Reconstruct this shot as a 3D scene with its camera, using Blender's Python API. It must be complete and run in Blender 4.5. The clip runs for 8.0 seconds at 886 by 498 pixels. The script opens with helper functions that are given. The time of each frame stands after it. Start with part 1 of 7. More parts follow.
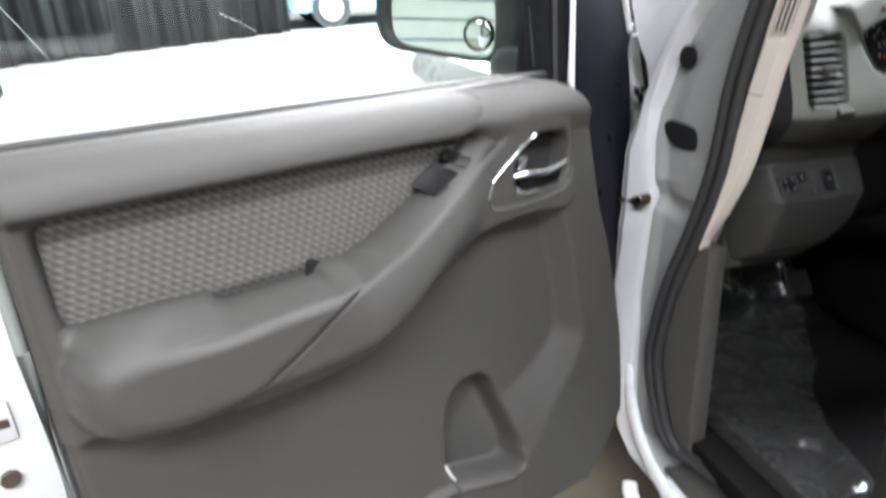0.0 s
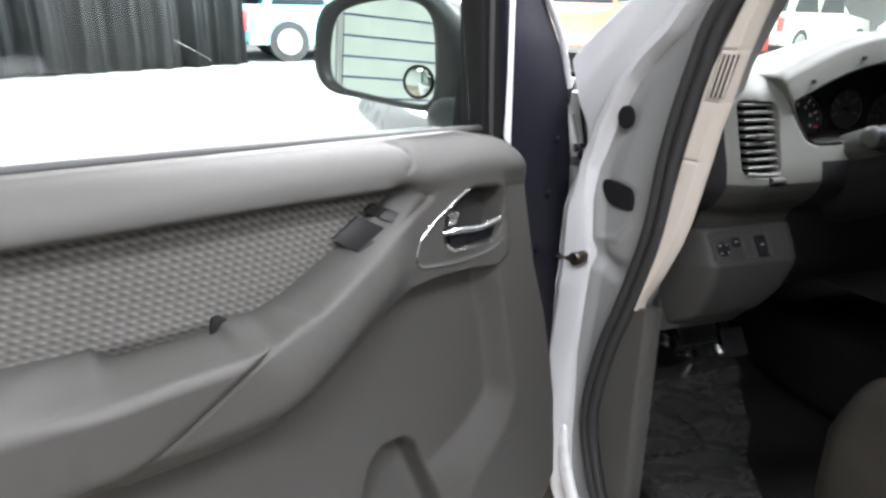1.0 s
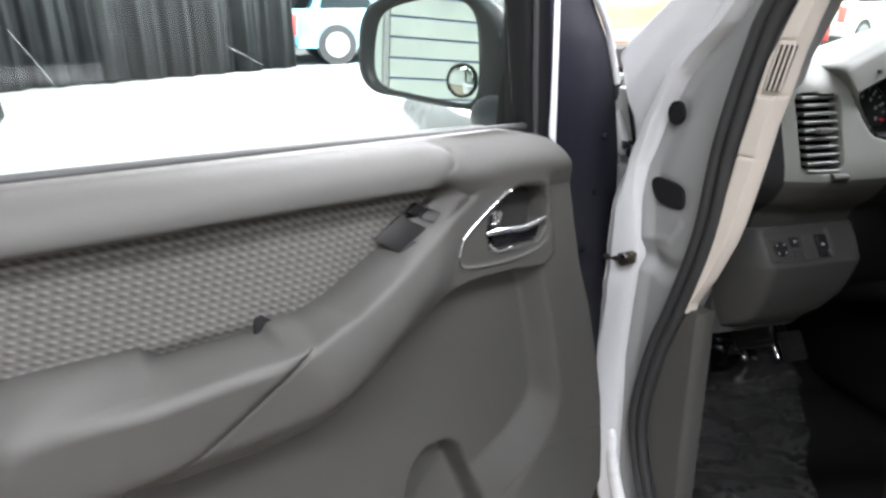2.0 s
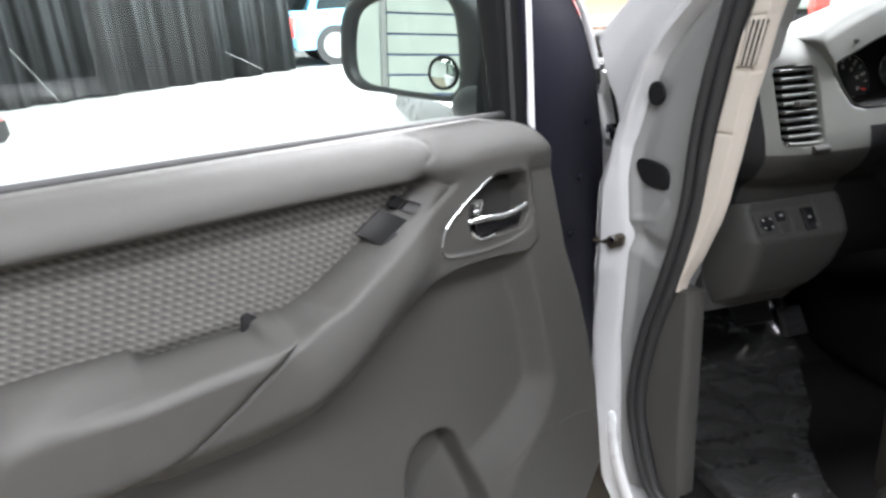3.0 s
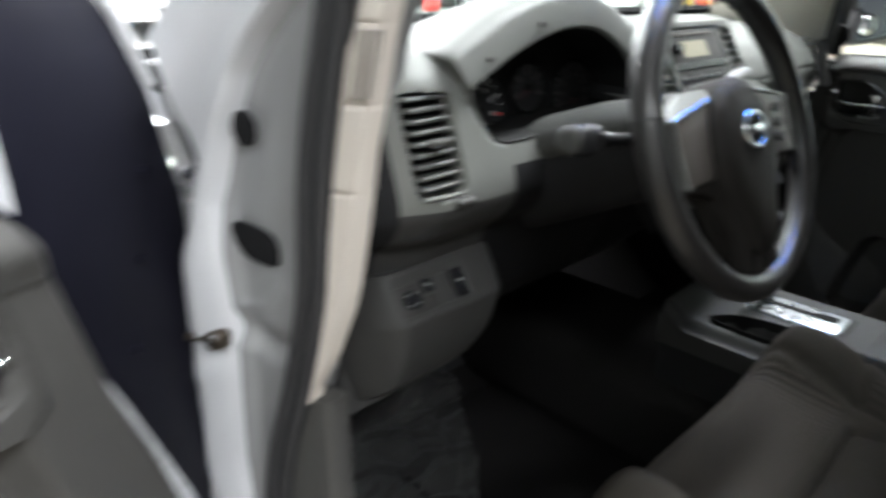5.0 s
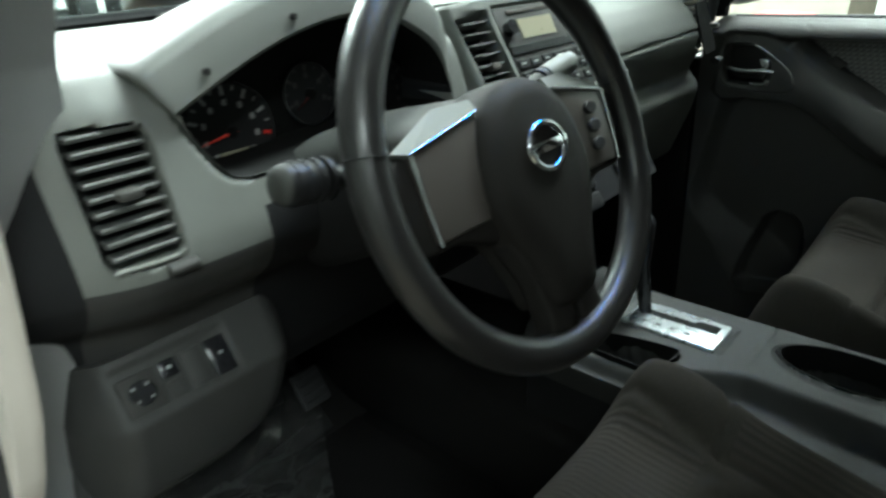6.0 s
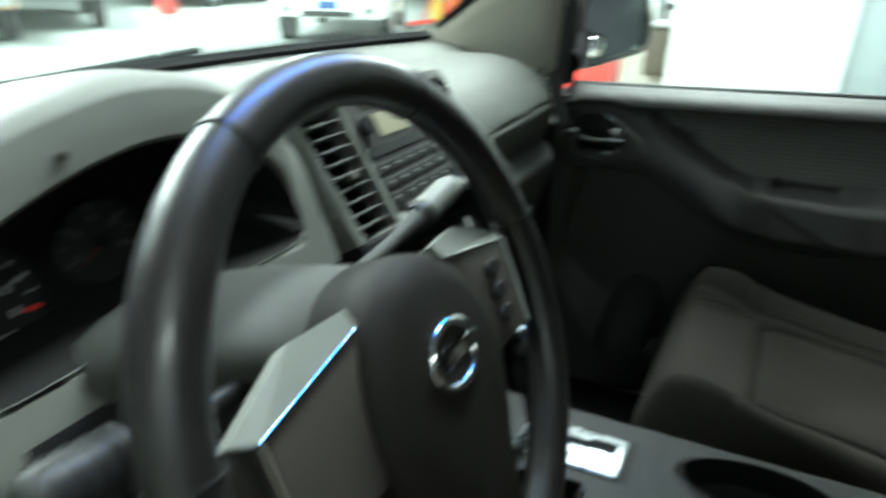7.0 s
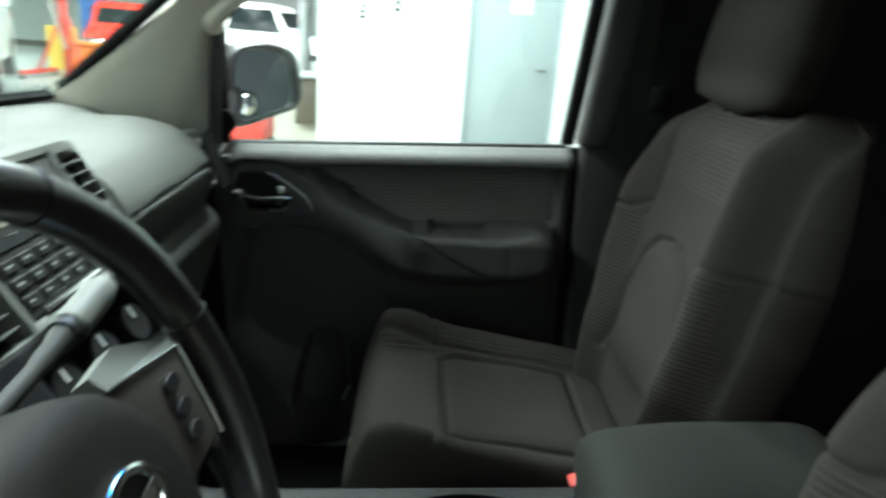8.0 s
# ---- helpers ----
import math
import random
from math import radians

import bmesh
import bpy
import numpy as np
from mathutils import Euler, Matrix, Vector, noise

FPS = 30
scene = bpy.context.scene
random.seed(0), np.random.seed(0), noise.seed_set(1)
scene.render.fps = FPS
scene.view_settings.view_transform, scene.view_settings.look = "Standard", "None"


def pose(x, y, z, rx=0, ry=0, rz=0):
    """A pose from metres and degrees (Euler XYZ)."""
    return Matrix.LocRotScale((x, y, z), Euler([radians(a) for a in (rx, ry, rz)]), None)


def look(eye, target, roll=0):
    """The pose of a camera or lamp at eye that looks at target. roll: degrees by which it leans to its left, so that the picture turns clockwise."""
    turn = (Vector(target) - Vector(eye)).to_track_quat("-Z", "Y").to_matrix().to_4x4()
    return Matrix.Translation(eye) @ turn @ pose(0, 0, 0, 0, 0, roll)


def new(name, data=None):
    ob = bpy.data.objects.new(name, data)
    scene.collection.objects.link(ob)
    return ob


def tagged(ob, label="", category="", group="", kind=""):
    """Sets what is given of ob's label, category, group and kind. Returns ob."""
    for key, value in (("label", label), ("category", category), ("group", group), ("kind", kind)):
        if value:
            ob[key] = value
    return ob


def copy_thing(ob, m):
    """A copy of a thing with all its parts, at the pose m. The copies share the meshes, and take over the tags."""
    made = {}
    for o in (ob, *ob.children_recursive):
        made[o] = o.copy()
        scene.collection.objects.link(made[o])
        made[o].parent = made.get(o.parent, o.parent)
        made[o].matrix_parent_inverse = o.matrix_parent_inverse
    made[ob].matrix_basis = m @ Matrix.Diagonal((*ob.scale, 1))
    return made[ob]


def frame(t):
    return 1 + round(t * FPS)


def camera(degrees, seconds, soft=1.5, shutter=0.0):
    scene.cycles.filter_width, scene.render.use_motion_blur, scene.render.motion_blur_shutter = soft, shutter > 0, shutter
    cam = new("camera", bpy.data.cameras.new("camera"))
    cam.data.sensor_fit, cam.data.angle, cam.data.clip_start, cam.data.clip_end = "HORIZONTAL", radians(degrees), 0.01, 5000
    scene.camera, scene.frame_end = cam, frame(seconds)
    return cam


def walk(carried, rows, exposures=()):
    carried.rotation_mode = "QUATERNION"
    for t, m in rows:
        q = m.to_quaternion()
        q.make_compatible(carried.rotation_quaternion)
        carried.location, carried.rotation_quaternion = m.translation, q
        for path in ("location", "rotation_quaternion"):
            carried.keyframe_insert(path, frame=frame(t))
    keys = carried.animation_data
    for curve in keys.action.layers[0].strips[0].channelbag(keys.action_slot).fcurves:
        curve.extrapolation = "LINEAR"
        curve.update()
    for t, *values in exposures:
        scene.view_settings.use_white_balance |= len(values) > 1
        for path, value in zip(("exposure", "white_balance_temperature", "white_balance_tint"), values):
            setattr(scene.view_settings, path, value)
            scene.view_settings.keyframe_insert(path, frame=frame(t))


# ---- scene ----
cam = camera(69.0, 8.0, soft=2.7, shutter=0.8)
# the truck stands a little nose-down; all its numbers are in its own axes: x right, y ahead, z up
CAR = pose(0, 0, 0, -3.0, 0, 0)
PATH = [
    (0, (-1.415, -0.61, 1.22), (-1.008, 1.206, 0.488), -3.3),
    (0.3, (-1.389, -0.622, 1.229), (-1.006, 1.235, 0.592), -2.4),
    (0.5, (-1.37, -0.617, 1.229), (-0.941, 1.236, 0.61), -2.6),
    (1, (-1.367, -0.567, 1.228), (-0.804, 1.247, 0.601), 0.3),
    (1.5, (-1.367, -0.551, 1.226), (-0.887, 1.29, 0.609), 0.7),
    (3, (-1.328, -0.578, 1.221), (-0.937, 1.276, 0.582), -4.3),
    (3.5, (-1.311, -0.561, 1.211), (-0.847, 1.274, 0.567), -4.2),
    (4, (-1.264, -0.466, 1.21), (-0.658, 1.312, 0.526), -3.3),
    (4.3, (-1.224, -0.361, 1.22), (-0.286, 1.26, 0.517), 0.0),
    (4.5, (-1.186, -0.304, 1.23), (-0.126, 1.225, 0.496), 0.1),
    (4.7, (-1.141, -0.288, 1.240), (-0.026, 1.199, 0.501), 0.3),
    (5, (-1.071, -0.273, 1.237), (0.191, 1.088, 0.494), -0.3),
    (5.2, (-0.995, -0.286, 1.238), (0.302, 1.033, 0.478), -1.1),
    (6.3, (-0.753, -0.269, 1.25), (0.578, 0.966, 0.412), -3.6),
    (6.5, (-0.725, -0.229, 1.268), (0.626, 0.99, 0.439), -3.1),
    (6.9, (-0.669, -0.156, 1.295), (0.915, 0.787, 0.52), -1.1),
    (7, (-0.654, -0.144, 1.297), (0.981, 0.716, 0.531), -1.0),
    (7.3, (-0.631, -0.122, 1.301), (1.169, 0.366, 0.58), 0.9),
    (7.5, (-0.627, -0.121, 1.307), (1.23, 0.188, 0.63), 1.8),
    (7.7, (-0.62, -0.128, 1.305), (1.271, -0.008, 0.665), 2.3),
    (8, (-0.62, -0.13, 1.314), (1.276, -0.207, 0.682), 1.3),
]

walk(cam, [(t, CAR @ look(eye, target, roll)) for t, eye, target, roll in PATH],
     exposures=((0.0, 0.0, 6400, 15), (4.3, 0.0, 6400, 14), (5.2, -0.08, 6350, 9), (6.3, -0.34, 6150, -7), (8.0, -0.34, 6150, -7)))

# ---- light ----
world = bpy.data.worlds.new("hall_air")
world.use_nodes = True
scene.world = world
world.node_tree.nodes["Background"].inputs[0].default_value = (0.86, 0.93, 1.0, 1)
world.node_tree.nodes["Background"].inputs[1].default_value = 0.25


def hall_lamp(x, y, sx, sy, watts):
    d = bpy.data.lights.new("hall_lamp", "AREA")
    d.shape, d.size, d.size_y, d.energy = "RECTANGLE", sx, sy, watts
    d.color = (0.97, 1.0, 1.0)
    ob = new("hall_lamp", d)
    ob.matrix_world = pose(x, y, 5.3)
    return ob


LAMPS = [(-6.3, -2.5), (2.9, 0.5), (-0.6, -8.0), (-1.6, -4.0), (0.8, 6.5), (-4.0, 9.4), (2.5, 12.0), (12.5, 3.5), (12.5, 12.0)]
WATTS = [60, 1450, 760, 900, 2300, 480, 4800, 2200, 2600]
for (lx, ly), watts in zip(LAMPS, WATTS):
    hall_lamp(lx, ly, 4.8, 1.2, watts)


# ---- materials ----
def mat(name, color, rough=0.5, metal=0.0, var=0.12, scale=40.0, bump=0.0, bscale=600.0, spec=0.5, coat=0.0, big=3.0, bigvar=0.08):
    m = bpy.data.materials.new(name)
    m.use_nodes = True
    nt = m.node_tree
    n, l = nt.nodes, nt.links
    b = n["Principled BSDF"]
    b.inputs["Roughness"].default_value = rough
    b.inputs["Metallic"].default_value = metal
    b.inputs["Specular IOR Level"].default_value = spec
    b.inputs["Coat Weight"].default_value = coat
    tc = n.new("ShaderNodeTexCoord")
    n1 = n.new("ShaderNodeTexNoise")
    n1.inputs["Scale"].default_value = scale
    n1.inputs["Detail"].default_value = 4
    n2 = n.new("ShaderNodeTexNoise")
    n2.inputs["Scale"].default_value = big
    n2.inputs["Detail"].default_value = 3
    l.new(tc.outputs["Object"], n1.inputs["Vector"])
    l.new(tc.outputs["Object"], n2.inputs["Vector"])
    mix = n.new("ShaderNodeMix")
    mix.data_type = "RGBA"
    mix.inputs[6].default_value = (*[c * (1 - var) for c in color], 1)
    mix.inputs[7].default_value = (*[min(1, c * (1 + var)) for c in color], 1)
    l.new(n1.outputs["Fac"], mix.inputs[0])
    mix2 = n.new("ShaderNodeMix")
    mix2.data_type, mix2.blend_type = "RGBA", "MULTIPLY"
    mr = n.new("ShaderNodeMapRange")
    mr.inputs["From Min"].default_value, mr.inputs["From Max"].default_value = 0.3, 0.7
    mr.inputs["To Min"].default_value, mr.inputs["To Max"].default_value = 1 - bigvar, 1.0
    l.new(n2.outputs["Fac"], mr.inputs["Value"])
    mix2.inputs[0].default_value = 1.0
    l.new(mix.outputs[2], mix2.inputs[6])
    l.new(mr.outputs["Result"], mix2.inputs[7])
    l.new(mix2.outputs[2], b.inputs["Base Color"])
    mr2 = n.new("ShaderNodeMapRange")
    mr2.inputs["To Min"].default_value, mr2.inputs["To Max"].default_value = max(0.0, rough - 0.06), min(1.0, rough + 0.06)
    l.new(n1.outputs["Fac"], mr2.inputs["Value"])
    l.new(mr2.outputs["Result"], b.inputs["Roughness"])
    if bump:
        nb = n.new("ShaderNodeTexNoise")
        nb.inputs["Scale"].default_value = bscale
        nb.inputs["Detail"].default_value = 2
        l.new(tc.outputs["Object"], nb.inputs["Vector"])
        bp = n.new("ShaderNodeBump")
        bp.inputs["Strength"].default_value = bump
        bp.inputs["Distance"].default_value = 0.001
        l.new(nb.outputs["Fac"], bp.inputs["Height"])
        l.new(bp.outputs["Normal"], b.inputs["Normal"])
    return m


def weave_mat(name, light, mid, dark, pu, pv, shear=-1.1):
    """Jacquard cloth by UV metres: staggered rows of raised pale stitches, each with a dark gap beside it."""
    m = mat(name, mid, 0.85, var=0.22, scale=500, bump=0.6, bscale=1500, spec=0.08)
    nt = m.node_tree
    n, l = nt.nodes, nt.links
    b = n["Principled BSDF"]
    uv = n.new("ShaderNodeUVMap")
    sp, cb, sh = n.new("ShaderNodeSeparateXYZ"), n.new("ShaderNodeCombineXYZ"), n.new("ShaderNodeMath")
    sh.operation = "MULTIPLY_ADD"
    sh.inputs[1].default_value = shear
    l.new(uv.outputs["UV"], sp.inputs[0])
    l.new(sp.outputs[1], sh.inputs[0])
    l.new(sp.outputs[0], sh.inputs[2])
    l.new(sh.outputs[0], cb.inputs[0])
    l.new(sp.outputs[1], cb.inputs[1])

    def lattice(px, py, power):
        waves = n.new("ShaderNodeMath")
        waves.operation = "MULTIPLY"
        for k, (axis, pitch, phase) in enumerate((("X", pu, px), ("Y", pv, py))):
            w = n.new("ShaderNodeTexWave")
            w.wave_type, w.bands_direction = "BANDS", axis
            w.inputs["Scale"].default_value = 0.314 / pitch
            w.inputs["Distortion"].default_value = 0.7
            w.inputs["Detail Scale"].default_value = 60
            w.inputs["Phase Offset"].default_value = phase
            l.new(cb.outputs[0], w.inputs["Vector"])
            l.new(w.outputs["Fac"], waves.inputs[k])
        p = n.new("ShaderNodeMath")
        p.operation = "POWER"
        p.inputs[1].default_value = power
        l.new(waves.outputs[0], p.inputs[0])
        return p
    stitch, gap = lattice(0.0, 0.0, 1.8), lattice(2.6, 1.7, 1.1)
    relief_h = n.new("ShaderNodeMath")
    relief_h.operation = "SUBTRACT"
    l.new(stitch.outputs[0], relief_h.inputs[0])
    l.new(gap.outputs[0], relief_h.inputs[1])
    bump = b.inputs["Normal"].links[0].from_node
    relief_bump = n.new("ShaderNodeBump")
    relief_bump.inputs["Strength"].default_value = 0.5
    relief_bump.inputs["Distance"].default_value = 0.0018
    l.new(relief_h.outputs[0], relief_bump.inputs["Height"])
    l.new(bump.outputs["Normal"], relief_bump.inputs["Normal"])
    l.new(relief_bump.outputs["Normal"], b.inputs["Normal"])
    last = b.inputs["Base Color"].links[0].from_socket
    for pattern, colour in ((gap, dark), (stitch, light)):
        mx = n.new("ShaderNodeMix")
        mx.data_type = "RGBA"
        mx.inputs[7].default_value = (*colour, 1)
        l.new(pattern.outputs[0], mx.inputs[0])
        l.new(last, mx.inputs[6])
        last = mx.outputs[2]
    l.new(last, b.inputs["Base Color"])
    return m


def rib_mat(name, colour, dark, pitch, axis):
    """Ribbed cloth by UV metres: fine cords along the seat."""
    m = mat(name, colour, 0.92, var=0.25, scale=420, bump=0.6, bscale=1300, spec=0.05)
    nt = m.node_tree
    n, l = nt.nodes, nt.links
    b = n["Principled BSDF"]
    uv = n.new("ShaderNodeUVMap")
    w = n.new("ShaderNodeTexWave")
    w.wave_type, w.bands_direction = "BANDS", axis
    w.inputs["Scale"].default_value = 0.314 / pitch
    w.inputs["Distortion"].default_value = 0.4
    w.inputs["Detail Scale"].default_value = 30
    l.new(uv.outputs["UV"], w.inputs["Vector"])
    old_bump, old = b.inputs["Normal"].links[0].from_node, b.inputs["Base Color"].links[0].from_socket
    cord = n.new("ShaderNodeBump")
    cord.inputs["Strength"].default_value, cord.inputs["Distance"].default_value = 0.5, 0.0015
    l.new(w.outputs["Fac"], cord.inputs["Height"])
    l.new(old_bump.outputs["Normal"], cord.inputs["Normal"])
    l.new(cord.outputs["Normal"], b.inputs["Normal"])
    mx = n.new("ShaderNodeMix")
    mx.data_type = "RGBA"
    mx.inputs[6].default_value = (*dark, 1)
    l.new(w.outputs["Fac"], mx.inputs[0])
    l.new(old, mx.inputs[7])
    l.new(mx.outputs[2], b.inputs["Base Color"])
    return m


def glow(name, color, power):
    m = bpy.data.materials.new(name)
    m.use_nodes = True
    b = m.node_tree.nodes["Principled BSDF"]
    b.inputs["Base Color"].default_value = (*color, 1)
    b.inputs["Emission Color"].default_value = (*color, 1)
    b.inputs["Emission Strength"].default_value = power
    return m


def glass_mat(name, tint, rough=0.0, gloss=0.04, haze=0.0):
    m = bpy.data.materials.new(name)
    m.use_nodes = True
    nt = m.node_tree
    n, l = nt.nodes, nt.links
    n.remove(n["Principled BSDF"])
    out = n["Material Output"]
    t = n.new("ShaderNodeBsdfTransparent")
    t.inputs["Color"].default_value = (*tint, 1)
    g = n.new("ShaderNodeBsdfGlossy")
    g.inputs["Roughness"].default_value = rough
    f = n.new("ShaderNodeLayerWeight")
    p = n.new("ShaderNodeMath")
    p.operation = "POWER"
    p.inputs[1].default_value = 5.0
    q = n.new("ShaderNodeMapRange")
    q.inputs["To Min"].default_value, q.inputs["To Max"].default_value = gloss, 0.9
    mx = n.new("ShaderNodeMixShader")
    l.new(f.outputs["Facing"], p.inputs[0])
    l.new(p.outputs[0], q.inputs["Value"])
    l.new(q.outputs["Result"], mx.inputs["Fac"])
    l.new(t.outputs[0], mx.inputs[1])
    l.new(g.outputs[0], mx.inputs[2])
    l.new(mx.outputs[0], out.inputs["Surface"])
    if haze:
        df, hz = n.new("ShaderNodeBsdfDiffuse"), n.new("ShaderNodeMixShader")
        df.inputs["Color"].default_value = (0.8, 0.8, 0.8, 1)
        hz.inputs["Fac"].default_value = haze
        l.new(mx.outputs[0], hz.inputs[1])
        l.new(df.outputs[0], hz.inputs[2])
        l.new(hz.outputs[0], out.inputs["Surface"])
    return m


M_TRIM = mat("grey_trim_plastic", (0.057, 0.0555, 0.053), 0.48, var=0.06, bump=0.35, bscale=1400, spec=0.28)
M_BPILLAR = mat("charcoal_pillar_trim", (0.034, 0.033, 0.032), 0.5, var=0.06, bump=0.3, bscale=1400, spec=0.3)
M_TRIM_DARK = mat("charcoal_trim_plastic", (0.032, 0.031, 0.030), 0.55, var=0.08, bump=0.3, bscale=1400, spec=0.15)
M_DASH = mat("dash_plastic", (0.118, 0.121, 0.113), 0.5, var=0.05, bump=0.4, bscale=1300, spec=0.3)
M_BLACK = mat("black_plastic", (0.012, 0.012, 0.013), 0.45, var=0.1, bump=0.15, spec=0.25)
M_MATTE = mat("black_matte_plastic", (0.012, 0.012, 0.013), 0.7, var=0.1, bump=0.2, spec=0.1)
M_RUBBER = mat("black_rubber", (0.020, 0.020, 0.022), 0.6, var=0.15, scale=120, bump=0.2)
M_NAVY = mat("navy_door_edge", (0.007, 0.007, 0.013), 0.6, var=0.2, scale=25, spec=0.12)
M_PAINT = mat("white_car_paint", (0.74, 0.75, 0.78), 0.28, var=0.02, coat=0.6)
# Same white paint, darkened so door and fender edge look less lit.
M_PAINT_DIM = mat("dimmed_white_paint", (0.52, 0.525, 0.545), 0.32, var=0.03, coat=0.4)
# Jamb and hinges: the white car paint darkened to imitate their shade.
M_JAMB_SHADE = mat("shaded_white_jamb", (0.23, 0.23, 0.235), 0.45, var=0.05, scale=18, bigvar=0.12)
M_BEIGE = mat("beige_pillar_trim", (0.56, 0.51, 0.46), 0.6, var=0.03, bump=0.25, bscale=1500)
M_HEADLINER = mat("grey_headliner_cloth", (0.20, 0.195, 0.18), 0.95, var=0.08, scale=300, bump=0.4, bscale=900, spec=0.05)
M_PILLAR = mat("grey_beige_pillar_trim", (0.58, 0.545, 0.47), 0.65, var=0.05, bump=0.3, bscale=1300)
M_CHROME = mat("chrome", (0.85, 0.86, 0.88), 0.08, 1.0, var=0.02)
M_SILVER = mat("satin_silver_plastic", (0.070, 0.062, 0.057), 0.36, 0.3, var=0.03)
M_PLATE = mat("brushed_silver_plate", (0.47, 0.50, 0.515), 0.28, 0.7, var=0.04)
M_LEATHER = mat("dark_wheel_leather", (0.012, 0.0112, 0.0114), 0.34, spec=0.38, coat=0.16, var=0.16, scale=90, bump=0.30, bscale=900)
M_PAD = mat("dark_pad_vinyl", (0.014, 0.0128, 0.012), 0.55, spec=0.08, var=0.08, bump=0.45, bscale=900)
M_CARPET = mat("black_carpet", (0.012, 0.0115, 0.0115), 1.0, var=0.4, scale=300, bump=0.9, bscale=700, spec=0.03)
M_CLOTH = mat("grey_seat_cloth", (0.033, 0.030, 0.0265), 0.95, var=0.22, scale=420, bump=0.7, bscale=1200, spec=0.05)
M_RIBCLOTH = rib_mat("ribbed_seat_cloth", (0.041, 0.037, 0.0325), (0.030, 0.027, 0.025), 0.0085, "X")
M_CROSSRIB = rib_mat("cross_ribbed_seat_cloth", (0.041, 0.037, 0.0325), (0.030, 0.027, 0.025), 0.0080, "Y")
M_WEAVE = weave_mat("jacquard_door_cloth", (0.20, 0.193, 0.186), (0.132, 0.128, 0.123), (0.078, 0.076, 0.074), 0.0116, 0.0084)
M_GLASS = glass_mat("side_glass", (0.93, 0.98, 0.96))
M_BANDGLASS = glass_mat("blue_shade_band_glass", (0.0, 0.14, 0.80))
M_WGLASS = glass_mat("windscreen_glass", (0.90, 0.97, 0.94))
M_MIRROR = mat("mirror_silver", (0.86, 0.92, 0.90), 0.0, 1.0, var=0.0)
M_MIRROR.node_tree.nodes["Principled BSDF"].inputs["Roughness"].links and M_MIRROR.node_tree.links.remove(M_MIRROR.node_tree.nodes["Principled BSDF"].inputs["Roughness"].links[0])
M_RED = mat("red_plastic", (0.62, 0.06, 0.05), 0.4, var=0.05)
M_STEEL = mat("dull_steel", (0.12, 0.10, 0.08), 0.45, 0.8, var=0.3, scale=60)
M_MARK = mat("white_print", (0.62, 0.63, 0.62), 0.5, var=0.02)
M_REDMARK = mat("red_print", (0.60, 0.02, 0.015), 0.5, var=0.02)
# Left needle is given a faint glow of its own to read red.
M_NEEDLE = glow("glowing_red_needle", (1.0, 0.06, 0.03), 0.10)
M_LCD = mat("amber_grey_lcd", (0.24, 0.22, 0.155), 0.3, var=0.03)
M_FILM = glass_mat("clear_plastic_film", (0.80, 0.80, 0.80), 0.09, 0.30, 0.024)
M_FLOOR = mat("white_hall_floor", (0.36, 0.36, 0.356), 0.35, var=0.05, scale=1.5, bigvar=0.1, big=0.4)
M_GREYWALL = mat("grey_block_wall", (0.040, 0.044, 0.052), 0.8, var=0.08, scale=3)
M_WALL = mat("white_wall_paint", (0.66, 0.67, 0.655), 0.7, var=0.03, scale=3)
M_DOOR_BLUE = mat("pale_blue_door_paint", (0.30, 0.33, 0.35), 0.45, var=0.03, scale=4)
M_CURTAIN = mat("black_drape_cloth", (0.028, 0.029, 0.030), 0.95, var=0.25, scale=3, bump=0.4, bscale=60, spec=0.06)
M_CEIL = mat("ceiling_sheet", (0.20, 0.20, 0.20), 0.8, var=0.04, scale=2)
M_TAN = mat("tan_concrete", (0.17, 0.145, 0.11), 0.6, var=0.18, scale=3, bump=0.3, bscale=90)


# ---- mesh helpers ----
def mesh_of(name, verts, faces, material, uv=None, smooth=35):
    me = bpy.data.meshes.new(name)
    me.from_pydata([tuple(map(float, v)) for v in verts], [], faces)
    if uv is not None:
        layer = me.uv_layers.new(name="UVMap")
        idx = np.empty(len(me.loops), dtype=np.int32)
        me.loops.foreach_get("vertex_index", idx)
        layer.data.foreach_set("uv", np.asarray(uv, dtype=np.float32)[idx].ravel())
    me.validate()
    me.materials.append(material)
    if smooth:
        me.polygons.foreach_set("use_smooth", [True] * len(me.polygons))
        me.set_sharp_from_angle(angle=radians(smooth))
    me.update()
    return me


AXES = {}


def thing(name, base, label, category, group="", axes=None, kind=""):
    """An Empty at the base of a thing; its parts are meshed in the axes given (the truck's, unless told)."""
    axes = CAR if axes is None else axes
    ob = tagged(new(name), label, category, group, kind)
    ob.empty_display_size = 0.05
    ob.matrix_world = axes @ Matrix.Translation(base)
    AXES[ob.name] = (axes, axes @ Matrix.Translation(base))
    return ob


def part(name, me, parent, label=""):
    ob = tagged(new(name, me), label)
    axes, at = AXES[parent.name]
    ob.parent = parent
    ob.matrix_parent_inverse = at.inverted() @ axes
    AXES[ob.name] = (axes, axes)
    return ob


def lone(name, me, label, category="", kind="", group="", axes=None):
    ob = tagged(new(name, me), label, category, group, kind)
    ob.matrix_world = CAR if axes is None else axes
    AXES[ob.name] = (ob.matrix_world.copy(), ob.matrix_world.copy())
    return ob


WORLD = Matrix.Identity(4)


def frame_of(origin, a, b):
    """Axes for a flat layout: a and b span it, h stands off it."""
    a, b = Vector(a).normalized(), Vector(b).normalized()
    h = a.cross(b).normalized()
    return np.array([a, b, h]), np.array(origin, dtype=float)


def place(fr, p):
    return np.asarray(p, dtype=float) @ fr[0] + fr[1]


